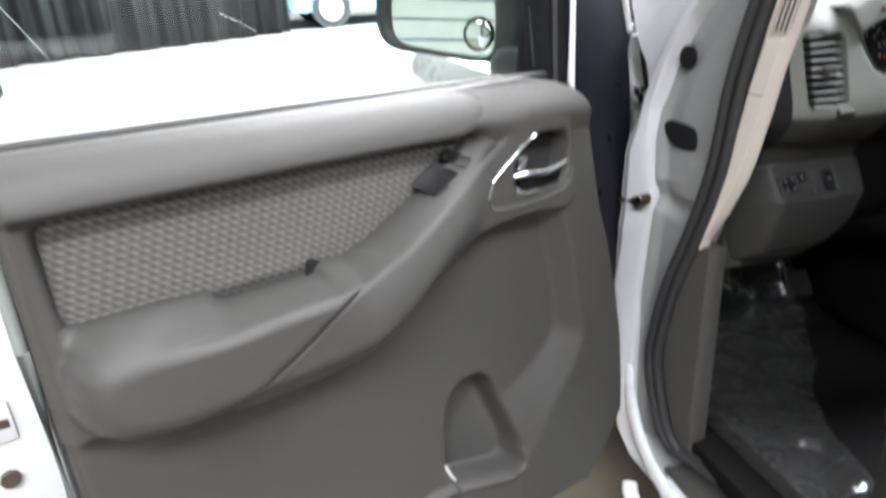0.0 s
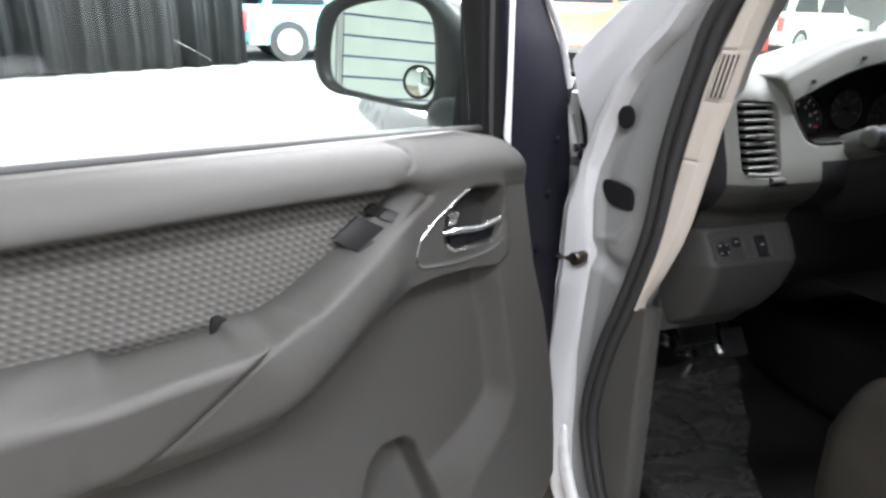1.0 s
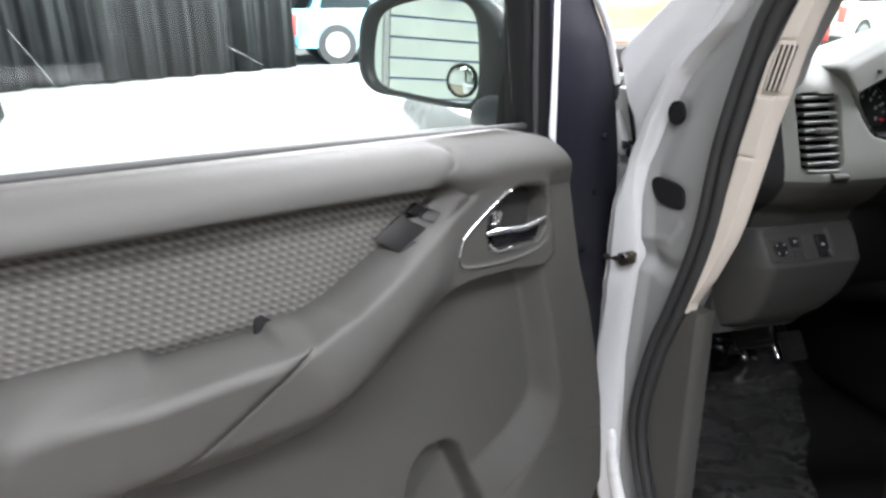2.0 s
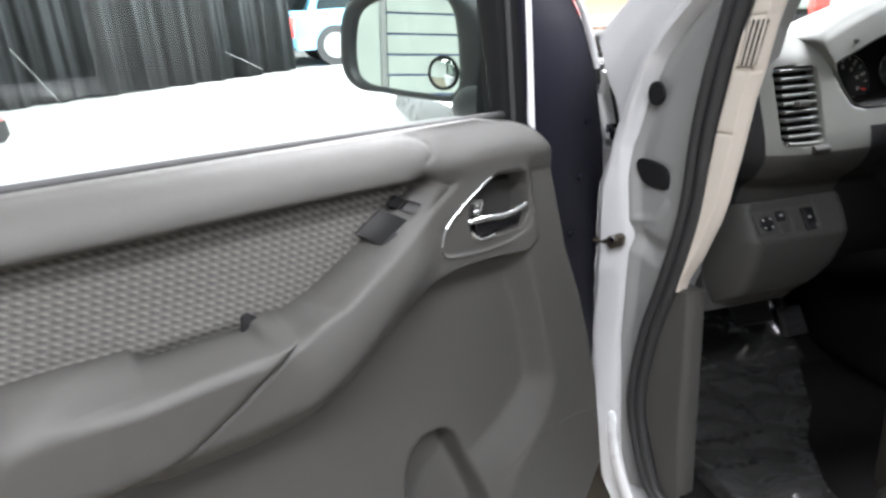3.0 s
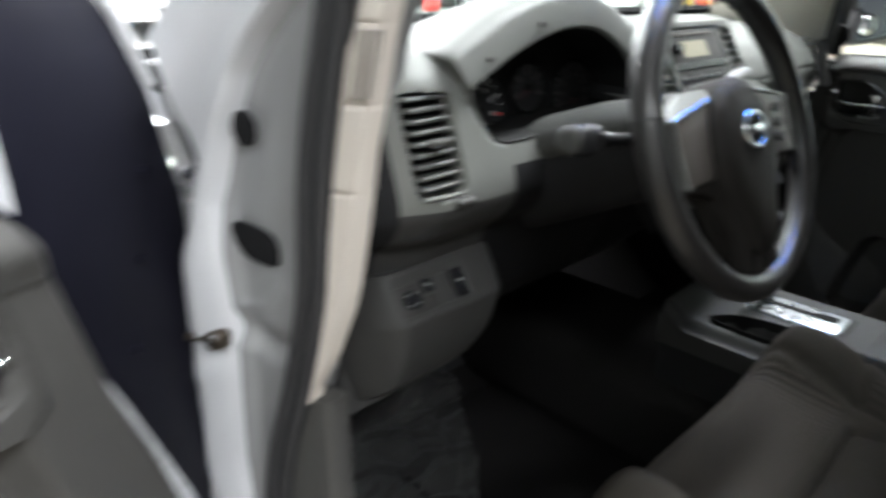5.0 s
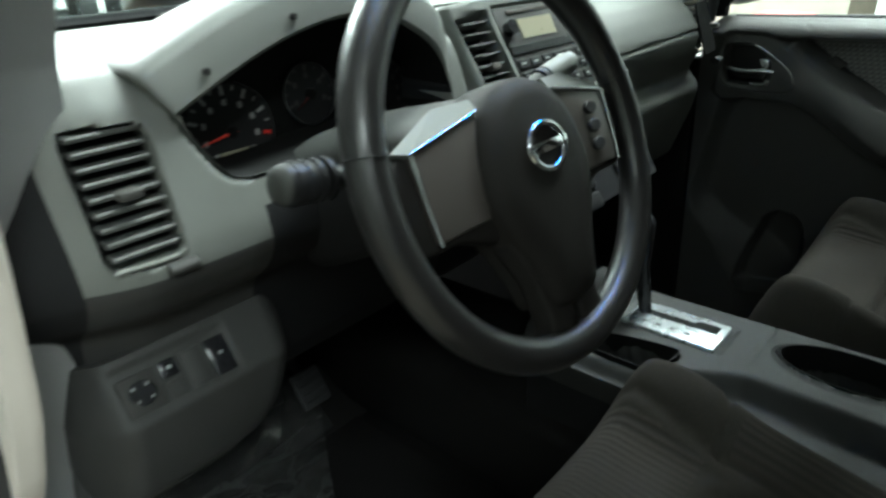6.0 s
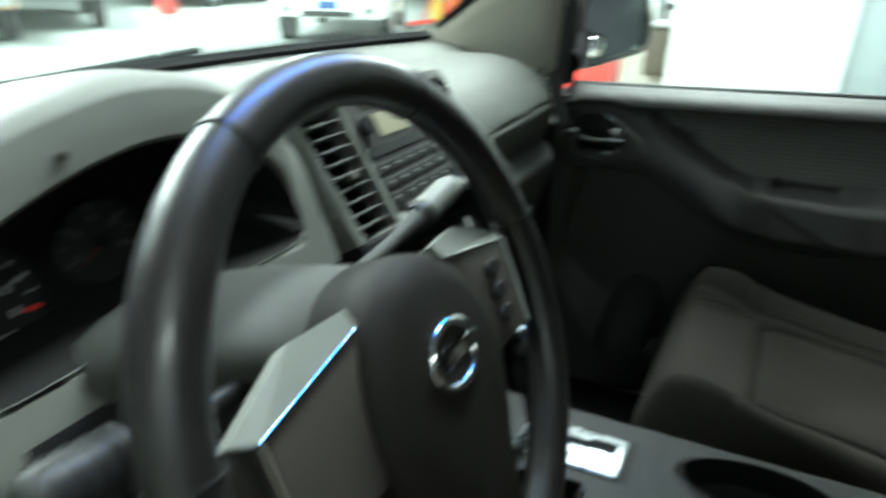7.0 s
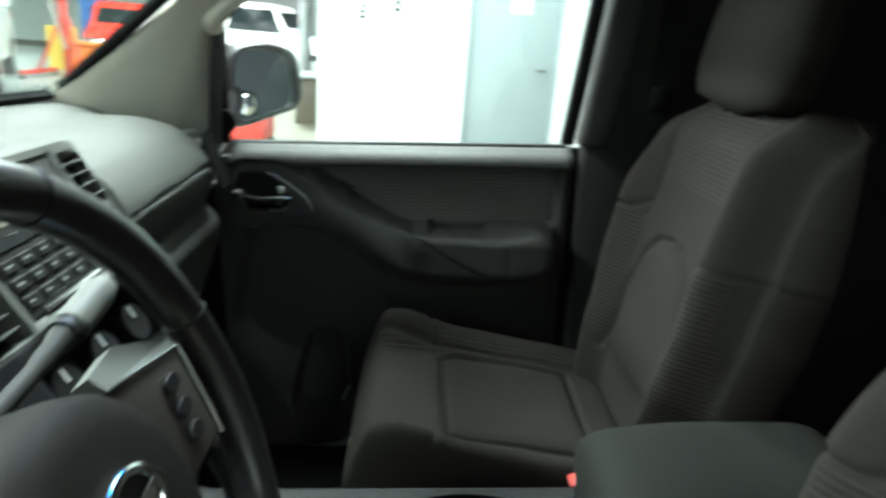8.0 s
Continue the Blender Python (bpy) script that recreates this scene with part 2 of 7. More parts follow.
def ss(lo, hi, x):
    t = np.clip((x - lo) / (hi - lo), 0, 1)
    return t * t * (3 - 2 * t)


def sdf(poly, X, Z):
    """Signed distance to a closed polygon: negative inside."""
    P = np.array(poly, dtype=float)
    d = np.full(X.shape, 1e9)
    inside = np.zeros(X.shape, dtype=bool)
    for i in range(len(P)):
        ax, az = P[i]
        bx, bz = P[(i + 1) % len(P)]
        ex, ez = bx - ax, bz - az
        t = np.clip(((X - ax) * ex + (Z - az) * ez) / (ex * ex + ez * ez + 1e-12), 0, 1)
        d = np.minimum(d, np.hypot(X - ax - t * ex, Z - az - t * ez))
        cross = ((az > Z) != (bz > Z)) & (X < (bx - ax) * (Z - az) / (bz - az + 1e-12) + ax)
        inside ^= cross
    return np.where(inside, -d, d)


def near_line(line, X, Z):
    d = np.full(X.shape, 1e9)
    for (ax, az), (bx, bz) in zip(line, line[1:]):
        ex, ez = bx - ax, bz - az
        t = np.clip(((X - ax) * ex + (Z - az) * ez) / (ex * ex + ez * ez + 1e-12), 0, 1)
        d = np.minimum(d, np.hypot(X - ax - t * ex, Z - az - t * ez))
    return d


def relief(name, fr, b0, b1, a_lo, a_hi, height, back, material, step=0.004, smooth=50, rows=None):
    """A solid slab over a layout plane whose face stands height(a, b) off it; a_lo and a_hi give its edges along b."""
    nb = max(4, int((b1 - b0) / step))
    bs = np.linspace(b0, b1, nb + 1) if rows is None else rows
    nb = len(bs) - 1
    lo, hi = np.array([a_lo(v) for v in bs]), np.array([a_hi(v) for v in bs])
    na = max(4, int(np.max(hi - lo) / step))
    s = np.linspace(0, 1, na + 1)
    A = lo[:, None] + (hi - lo)[:, None] * s[None, :]
    B = np.repeat(bs[:, None], na + 1, axis=1)
    H = height(A, B)
    top = place(fr, np.stack([A, B, H], -1).reshape(-1, 3))
    w = na + 1
    i, j = np.meshgrid(np.arange(nb), np.arange(na), indexing="ij")
    q = (i * w + j).ravel()
    faces = np.stack([q, q + 1, q + w + 1, q + w], -1).tolist()
    rim = list(range(0, w)) + [k * w + na for k in range(1, nb + 1)] + [nb * w + k for k in range(na - 1, -1, -1)] + [k * w for k in range(nb - 1, 0, -1)]
    af, bf = A.ravel(), B.ravel()
    low = place(fr, np.stack([af[rim], bf[rim], np.full(len(rim), back)], -1))
    n0 = len(top)
    m = len(rim)
    for k in range(m):
        faces.append([rim[(k + 1) % m], rim[k], n0 + k, n0 + (k + 1) % m])
    faces.append([n0 + k for k in range(m)][::-1])
    uv = np.concatenate([np.stack([af, bf], -1), np.stack([af[rim], bf[rim]], -1)])
    return mesh_of(name, np.concatenate([top, low]), faces, material, uv, smooth)


def lerp(pts):
    xs, ys = [p[0] for p in pts], [p[1] for p in pts]
    return lambda v: float(np.interp(v, xs, ys))


def from_bm(bm, name, material, smooth=35):
    me = bpy.data.meshes.new(name)
    bm.normal_update()
    bm.to_mesh(me)
    bm.free()
    me.materials.append(material)
    if smooth:
        me.polygons.foreach_set("use_smooth", [True] * len(me.polygons))
        me.set_sharp_from_angle(angle=radians(smooth))
    return me


def prism(name, outline, fr, depth, material, bevel=0.0, seg=2, h0=0.0):
    """An outline in a layout plane, drawn out to depth, with bevelled edges."""
    bm = bmesh.new()
    lo = [bm.verts.new(place(fr, (a, b, h0))) for a, b in outline]
    hi = [bm.verts.new(place(fr, (a, b, h0 + depth))) for a, b in outline]
    n = len(lo)
    bm.faces.new(lo[::-1])
    bm.faces.new(hi)
    for i in range(n):
        bm.faces.new((lo[i], lo[(i + 1) % n], hi[(i + 1) % n], hi[i]))
    bmesh.ops.recalc_face_normals(bm, faces=bm.faces)
    if bevel:
        bmesh.ops.bevel(bm, geom=list(bm.edges), offset=bevel, segments=seg, profile=0.5, affect="EDGES", clamp_overlap=True)
    return from_bm(bm, name, material)


def block(name, lo, hi, material, bevel=0.0, seg=2):
    fr = frame_of((0, 0, 0), (1, 0, 0), (0, 1, 0))
    return prism(name, [(lo[0], lo[1]), (hi[0], lo[1]), (hi[0], hi[1]), (lo[0], hi[1])], fr, hi[2] - lo[2], material, bevel, seg, lo[2])


def tube(name, path, r, material, seg=12, closed=False, flat=1.0, up=(0, 0, 1), smooth=60):
    """A round or flattened bar along a line; r may vary along it."""
    P = [Vector(p) for p in path]
    n = len(P)
    rs = r if hasattr(r, "__len__") else [r] * n
    verts, faces = [], []
    for i, p in enumerate(P):
        a = P[(i - 1) % n] if closed or i else P[0]
        b = P[(i + 1) % n] if closed or i < n - 1 else P[-1]
        d = (b - a).normalized()
        s = d.cross(Vector(up))
        s = s.normalized() if s.length > 1e-4 else d.orthogonal().normalized()
        u = s.cross(d).normalized()
        for k in range(seg):
            t = 2 * math.pi * k / seg
            verts.append(p + s * math.cos(t) * rs[i] + u * math.sin(t) * rs[i] * flat)
    for i in range(n if closed else n - 1):
        for k in range(seg):
            j = (i + 1) % n
            faces.append((i * seg + k, i * seg + (k + 1) % seg, j * seg + (k + 1) % seg, j * seg + k))
    if not closed:
        faces.append(tuple(range(seg))[::-1])
        faces.append(tuple((n - 1) * seg + k for k in range(seg)))
    return mesh_of(name, verts, faces, material, smooth=smooth)


def loft(name, rings, material, caps=(True, True), smooth=40):
    n, verts, faces = len(rings[0]), [], []
    for r in rings:
        verts += [tuple(v) for v in r]
    for i in range(len(rings) - 1):
        for k in range(n):
            faces.append((i * n + k, i * n + (k + 1) % n, (i + 1) * n + (k + 1) % n, (i + 1) * n + k))
    if caps[0]:
        faces.append(tuple(range(n))[::-1])
    if caps[1]:
        faces.append(tuple((len(rings) - 1) * n + k for k in range(n)))
    bm = bmesh.new()
    vs = [bm.verts.new(v) for v in verts]
    for f in faces:
        bm.faces.new([vs[k] for k in f])
    bmesh.ops.recalc_face_normals(bm, faces=bm.faces)
    return from_bm(bm, name, material, smooth)


def arc(cx, cy, rx, ry, a0, a1, n):
    return [(cx + rx * math.cos(radians(a0 + (a1 - a0) * k / n)), cy + ry * math.sin(radians(a0 + (a1 - a0) * k / n))) for k in range(n + 1)]


def smooth_line(pts, n=6, closed=False):
    """A rounded line through points (Catmull-Rom)."""
    P = [Vector(p) for p in pts]
    out = []
    m = len(P)
    for i in range(m if closed else m - 1):
        p0 = P[(i - 1) % m] if closed or i else P[0]
        p1, p2 = P[i], P[(i + 1) % m]
        p3 = P[(i + 2) % m] if closed or i < m - 2 else P[-1]
        for k in range(n):
            t = k / n
            out.append(0.5 * ((2 * p1) + (p2 - p0) * t + (2 * p0 - 5 * p1 + 4 * p2 - p3) * t * t + (3 * p1 - p0 - 3 * p2 + p3) * t ** 3))
    if not closed:
        out.append(P[-1])
    return [tuple(v) for v in out]


def zone(ob, inside, material):
    me = ob.data
    me.materials.append(material)
    uv = me.uv_layers[0].data
    for p in me.polygons:
        u = uv[p.loop_start].uv
        if inside(np.array(u[0]), np.array(u[1])):
            p.material_index = 1


# ---- the hall ----
def hall():
    lone("ground", block("ground", (-60, -60, -0.3), (80, 90, 0.0), M_TAN), "worn tan brown concrete hall floor", kind="structure", axes=WORLD)
    lone("white_floor_area", block("white_floor_area", (-9, 2.2, 0.001), (6.4, 26, 0.006), M_FLOOR), "glossy white painted area of the floor", kind="structure", axes=WORLD)
    lone("white_floor_bay", block("white_floor_bay", (6.4, 5.2, 0.001), (22, 26, 0.006), M_FLOOR), "glossy white painted bay of the floor", kind="structure", axes=WORLD)
    lone("ceiling", block("ceiling", (-9, -12, 5.6), (26, 26, 5.8), M_CEIL), "dark grey sheet ceiling of the hall", kind="structure", axes=WORLD)
    lone("wall_back", block("wall_back", (-9, -12.3, 0), (26, -12, 5.6), M_GREYWALL, 0), "plain grey block wall", kind="structure", axes=WORLD)
    lone("wall_front", block("wall_front", (-9, 26, 0), (26, 26.3, 5.6), M_GREYWALL, 0), "plain grey block wall", kind="structure", axes=WORLD)
    lone("wall_far", block("wall_far", (26, -12, 0), (26.3, 26, 5.6), M_WALL, 0), "plain white wall", kind="structure", axes=WORLD)
    # partition beside the truck with its doorway
    w = thing("wall_partition", (7.5, -5, 0), "white painted partition wall", "wall", axes=WORLD, kind="structure")
    part("wall_panel", block("wall_panel", (7.3, -0.62, 0), (7.55, 1.12, 5.6), M_WALL), w)
    part("wall_panel", block("wall_panel", (7.3, -12, 0), (7.55, -1.72, 5.6), M_WALL), w)
    part("wall_panel", block("wall_panel", (7.3, -1.72, 2.15), (7.55, -0.62, 5.6), M_WALL), w)
    part("skirting", block("skirting", (7.27, -0.62, 0), (7.298, 1.12, 0.1), M_WALL, 0.004), w)
    d = thing("door_1", (7.34, -1.17, 0), "pale blue flush door with a lever handle", "door", axes=WORLD, kind="structure")
    part("door_leaf", block("door_leaf", (7.34, -1.69, 0.01), (7.385, -0.65, 2.12), M_DOOR_BLUE, 0.004), d)
    part("door_frame", block("door_frame", (7.30, -0.66, 0), (7.36, -0.62, 2.15), M_DOOR_BLUE, 0.003), d)
    part("door_frame", block("door_frame", (7.30, -1.72, 0), (7.36, -1.68, 2.15), M_DOOR_BLUE, 0.003), d)
    part("handle", tube("handle", [(7.34, -1.58, 1.0), (7.28, -1.58, 1.0), (7.28, -1.46, 1.0)], 0.011, M_STEEL), d, "steel lever handle")
    part("notice", block("notice", (7.335, -1.35, 1.62), (7.339, -1.10, 1.95), M_MARK), d, "white paper sheet")
    for y, z, h in ((0.62, 1.42, 0.2), (0.22, 1.52, 0.26)):
        n = thing("wall_notice", (7.29, y, z), "small dark printed slip on the white wall", "notice", "slips on the wall", axes=WORLD)
        part("slip", block("slip", (7.292, y - 0.05, z), (7.298, y + 0.05, z + h), M_WALL), n)
        for k in range(3):
            part("print_bar", block("print_bar", (7.288, y - 0.04, z + 0.02 + k * h / 3.4), (7.291, y + 0.03 - 0.012 * k, z + 0.02 + k * h / 3.4 + h / 6), M_BLACK), n)
    # sectional shutter on the near side wall, seen in the mirror
    s = thing("wall_left", (-9.1, 0, 0), "pale sectional roller door wall with dark seams", "wall", axes=WORLD, kind="structure")
    part("backing", block("backing", (-9.3, -12, 0), (-9.06, -2.04, 5.6), M_SEAM), s)
    for k in range(20):
        for j in range(2):
            part("panel", block("panel", (-9.06, -12 + j * 4.98 + 0.02, k * 0.28 - 0.026 if k else 0.0), (-9.0, -12 + (j + 1) * 4.98 - 0.02, (k + 1) * 0.28 - 0.052), M_SHUTTER, 0.004, 1), s)
    part("guide_rail", block("guide_rail", (-9.08, -2.04, 0), (-8.97, -1.96, 5.6), M_BUMPER, 0.008), s, "grey steel shutter guide")
    part("wall_panel", block("wall_panel", (-9.3, -1.96, 0), (-9.02, 26, 5.6), M_SHUTTER), s, "pale painted wall")
    # light fittings over the area lamps
    first = None
    for lx, ly in LAMPS:
        if first is None:
            first = thing("ceiling_light", (lx, ly, 5.5), "long white fluorescent ceiling fitting", "lamp", "hall ceiling lights", axes=WORLD)
            part("housing", block("housing", (lx - 2.45, ly - 0.65, 5.42), (lx + 2.45, ly + 0.65, 5.6), M_WALL, 0.02), first)
            part("diffuser", block("diffuser", (lx - 2.38, ly - 0.58, 5.405), (lx + 2.38, ly + 0.58, 5.418), M_TUBE), first)
        else:
            copy_thing(first, pose(lx, ly, 5.5))
    # drape
    verts, faces = [], []
    n = 480
    for k in range(n + 1):
        t = k / n
        i = 150 * t
        x, y = -8.6 + 7.45 * t, 8.7 + 4.4 * t
        off = 0.09 * math.sin(i * 0.55 + 0.8 * math.sin(i * 0.11)) + 0.05 * math.sin(i * 1.37 + 1.0) + 0.015 * math.sin(i * 2.9)
        for z in (0.015 + 0.02 * math.sin(i * 0.09), 1.6, 4.6):
            w = 1.0 if z < 2 else 0.6
            verts.append((x - 0.5 * off * w, y + 0.86 * off * w, z))
    for i in range(n):
        for j in range(2):
            faces.append((i * 3 + j, (i + 1) * 3 + j, (i + 1) * 3 + j + 1, i * 3 + j + 1))
    cu = thing("drape", (-4.9, 10.9, 0), "tall black cloth drape hanging in folds to the floor", "curtain", axes=WORLD)
    ob = part("cloth", mesh_of("cloth", verts, faces, M_CURTAIN, smooth=80), cu)
    sol = ob.modifiers.new("thick", "SOLIDIFY")
    sol.thickness = 0.012
    part("rail", tube("rail", [(-8.6, 8.7, 4.62), (-1.15, 13.1, 4.62)], 0.03, M_STEEL), cu)


M_BUMPER = mat("grey_bumper", (0.30, 0.30, 0.30), 0.5, var=0.05)
M_SEAM = mat("blue_seam", (0.08, 0.13, 0.36), 0.6, var=0.05)
M_SHUTTER = mat("pale_shutter_paint", (0.42, 0.45, 0.42), 0.5, var=0.04, scale=3)
M_TUBE = glow("fluorescent_diffuser", (0.95, 1.0, 0.98), 6.0)
hall()


def vehicle(name, label, x, y, heading, paint, length=4.6, width=1.8, height=1.65, wheel=0.36, bed=False, ride=0.3):
    """A parked vehicle as it shows far off: shell, glazing, four wheels, lamps, bumpers. heading: degrees of its nose from +y, clockwise."""
    ax = pose(x, y, 0, 0, 0, -heading)
    v = thing(name, (0, 0, 0), label, "car", axes=ax)
    L, W, H = length / 2, width / 2, height
    belt = ride + (H - ride) * 0.56
    cab0, cab1 = (-0.10 * length, 0.20 * length) if bed else (-0.42 * length, 0.18 * length)

    def ring(yy, zt, zb, w):
        return [(-w, yy, zb), (-w * 1.02, yy, (zb + zt) * 0.5), (-w * 0.97, yy, zt - 0.04), (-w * 0.90, yy, zt), (w * 0.90, yy, zt), (w * 0.97, yy, zt - 0.04), (w * 1.02, yy, (zb + zt) * 0.5), (w, yy, zb)]
    rear = belt if bed else belt + 0.02
    body = [ring(-L, rear - 0.06, ride + 0.12, W * 0.93), ring(-L + 0.08, rear, ride, W), ring(-L * 0.2, belt + 0.01, ride - 0.03, W), ring(L * 0.36, belt, ride, W), ring(L * 0.62, belt - 0.07, ride, W), ring(L - 0.18, belt - 0.16, ride + 0.02, W * 0.96), ring(L, belt - 0.32, ride + 0.1, W * 0.88)]
    part("body", loft("body", body, paint), v)
    roof = [(cab0 + 0.28, H - 0.03), (cab0 + 0.5, H), (cab1 - 0.55, H), (cab1 - 0.35, H - 0.05)]
    cab = [ring(cab0, belt, belt - 0.03, W * 0.93)] + [ring(a, b, belt - 0.03, W * 0.80) for a, b in roof] + [ring(cab1 + 0.1, belt, belt - 0.03, W * 0.93)]
    part("cabin", loft("cabin", cab, paint), v)
    gz0, gz1 = belt + 0.02, H - 0.12
    for s in (-1, 1):
        fr = frame_of((s * W * 0.93, 0, 0), (0, s, 0), (0, 0, 1))
        mid = (cab0 + cab1) / 2
        for y0, y1 in ((cab0 + 0.2, mid - 0.06), (mid + 0.04, cab1 - 0.12)):
            o = [(s * y0, gz0), (s * y1, gz0), (s * (y1 - 0.18), gz1), (s * (y0 + 0.14), gz1)]
            part("side_window", prism("side_window", o if s > 0 else o[::-1], fr, 0.012, M_BLACKGLASS, h0=-0.05), v)
    for yy, sg in ((cab0 + 0.02, -1), (cab1 - 0.02, 1)):
        o = [(-W * 0.8, gz0), (W * 0.8, gz0), (W * 0.68, gz1), (-W * 0.68, gz1)]
        fr = (np.array([(1, 0, 0), (0, -sg * 0.55, 0.835), (0, sg * 0.835, 0.55)], dtype=float), np.array((0, yy + sg * 0.09, belt), dtype=float))
        part("screen", prism("screen", [(a, (b - belt) * 1.1) for a, b in o], fr, 0.01, M_BLACKGLASS), v)
    for s in (-1, 1):
        for yy in (-L * 0.62, L * 0.66):
            w = part("wheel", tube("wheel", [(s * (W - 0.2), yy, wheel), (s * (W + 0.02), yy, wheel)], wheel, M_RUBBER, 28), v)
            part("rim", tube("rim", [(s * (W - 0.1), yy, wheel), (s * (W + 0.035), yy, wheel)], wheel * 0.62, M_WHEELRIM, 24), w)
        part("tail_lamp", block("tail_lamp", (s * W * 0.9 - 0.09, -L - 0.025, rear - 0.5), (s * W * 0.9 + 0.09, -L + 0.1, rear - 0.1), M_RED, 0.02), v, "red tail lamp")
        part("headlamp", block("headlamp", (s * W * 0.72 - 0.2, L - 0.16, belt - 0.42), (s * W * 0.72 + 0.2, L + 0.03, belt - 0.22), M_CHROME, 0.04), v, "clear headlamp")
    part("bumper", block("bumper", (-W * 0.94, -L - 0.1, ride + 0.05), (W * 0.94, -L + 0.05, ride + 0.25), M_BUMPER, 0.04), v)
    part("bumper", block("bumper", (-W * 0.92, L - 0.12, ride + 0.02), (W * 0.92, L + 0.1, ride + 0.26), M_BUMPER, 0.05), v)
    part("grille", block("grille", (-W * 0.45, L - 0.1, belt - 0.44), (W * 0.45, L + 0.02, belt - 0.24), M_BLACK, 0.02), v)
    if bed:
        part("bed_liner", block("bed_liner", (-W * 0.84, -L + 0.1, belt - 0.01), (W * 0.84, cab0 - 0.05, belt + 0.016), M_BLACK, 0.005), v)
        part("tailgate", block("tailgate", (-W * 0.75, -L - 0.03, belt - 0.52), (W * 0.75, -L + 0.03, belt + 0.0), paint, 0.02), v)
    return v


M_BLUE = mat("blue_post_paint", (0.03, 0.09, 0.28), 0.5, var=0.05)
M_BLACKGLASS = mat("dark_car_glass", (0.015, 0.02, 0.022), 0.05, var=0.02)
M_WHEELRIM = mat("alloy_rim", (0.55, 0.56, 0.58), 0.3, 0.8, var=0.05)
P_BLUE = mat("light_blue_paint", (0.20, 0.48, 0.66), 0.25, var=0.02, coat=0.5)
P_TAN = mat("tan_bronze_paint", (0.40, 0.24, 0.14), 0.3, 0.2, var=0.03, coat=0.5)
P_CREAM = mat("cream_white_paint", (0.72, 0.70, 0.62), 0.28, var=0.02, coat=0.5)
P_RED = mat("bright_red_paint", (0.62, 0.045, 0.03), 0.25, var=0.02, coat=0.5)
P_WHITE = mat("plain_white_paint", (0.76, 0.77, 0.76), 0.25, var=0.02, coat=0.5)
P_GREEN = mat("grey_green_paint", (0.20, 0.25, 0.23), 0.3, var=0.02, coat=0.5)
vehicle("parked_car", "light blue car with pale wheels parked beyond the drape", 1.0, 14.6, 82, P_BLUE, wheel=0.40, ride=0.35)
vehicle("parked_pickup", "grey green pickup with large black tyres", 8.07, 13.6, 212, P_GREEN, 5.2, 1.9, 1.8, 0.40, bed=True, ride=0.5)
vehicle("parked_pickup", "tan bronze pickup with red tail lamps", 5.58, 12.66, 25, P_TAN, 5.2, 1.9, 1.85, 0.40, bed=True, ride=0.5)
vehicle("parked_suv", "short white off-road car on dark tyres", 2.81, 11.73, 196, P_WHITE, 3.4, 1.75, 1.75, 0.38, ride=0.48)
vehicle("parked_suv", "cream white estate car with dark glass", 14.6, 15.6, 75, P_CREAM, 4.7, 1.85, 1.75, 0.36)
white_truck = vehicle("parked_truck", "white pickup with a chrome grille and round lamps", 10.7, 7.84, 243, P_WHITE, 5.2, 1.9, 1.85, 0.37, bed=True, ride=0.42)
for k in range(4):
    part("grille_bar", block("grille_bar", (-0.50, 2.585, 0.80 + 0.055 * k), (0.50, 2.64, 0.825 + 0.055 * k), M_CHROME, 0.008), white_truck, "chrome grille bar")
part("bumper_cover", block("bumper_cover", (-0.93, 2.50, 0.44), (0.93, 2.74, 0.74), P_WHITE, 0.06, 3), white_truck, "white painted bumper")
part("bumper_intake", block("bumper_intake", (-0.42, 2.70, 0.46), (0.42, 2.75, 0.55), M_BLACK, 0.01), white_truck, "dark bumper intake")
part("plate", block("plate", (-0.16, 2.742, 0.58), (0.16, 2.756, 0.70), M_BLUE, 0.004), white_truck, "plain blue plate")
for sx in (-1, 1):
    part("fog_lamp", tube("fog_lamp", [(sx * 0.66, 2.70, 0.56), (sx * 0.66, 2.752, 0.56)], 0.06, M_BLACKGLASS, 16), white_truck, "dark round fog lamp")
    part("wing_mirror", block("wing_mirror", (sx * 1.06 - 0.10, 0.80, 1.24), (sx * 1.06 + 0.10, 0.92, 1.42), P_WHITE, 0.03), white_truck, "white wing mirror")
vehicle("parked_car", "bright red small car with clear headlamps", 15.6, 6.7, 250, P_RED, 4.2, 1.75, 1.5, 0.33)
vehicle("parked_car", "grey green hatchback with dark glass", 20.4, 8.6, 240, P_GREEN, 4.3, 1.75, 1.5, 0.33)
vehicle("parked_car", "white estate car standing beyond the partition", 15.5, 3.6, 190, P_WHITE, 4.7, 1.85, 1.7, 0.35)


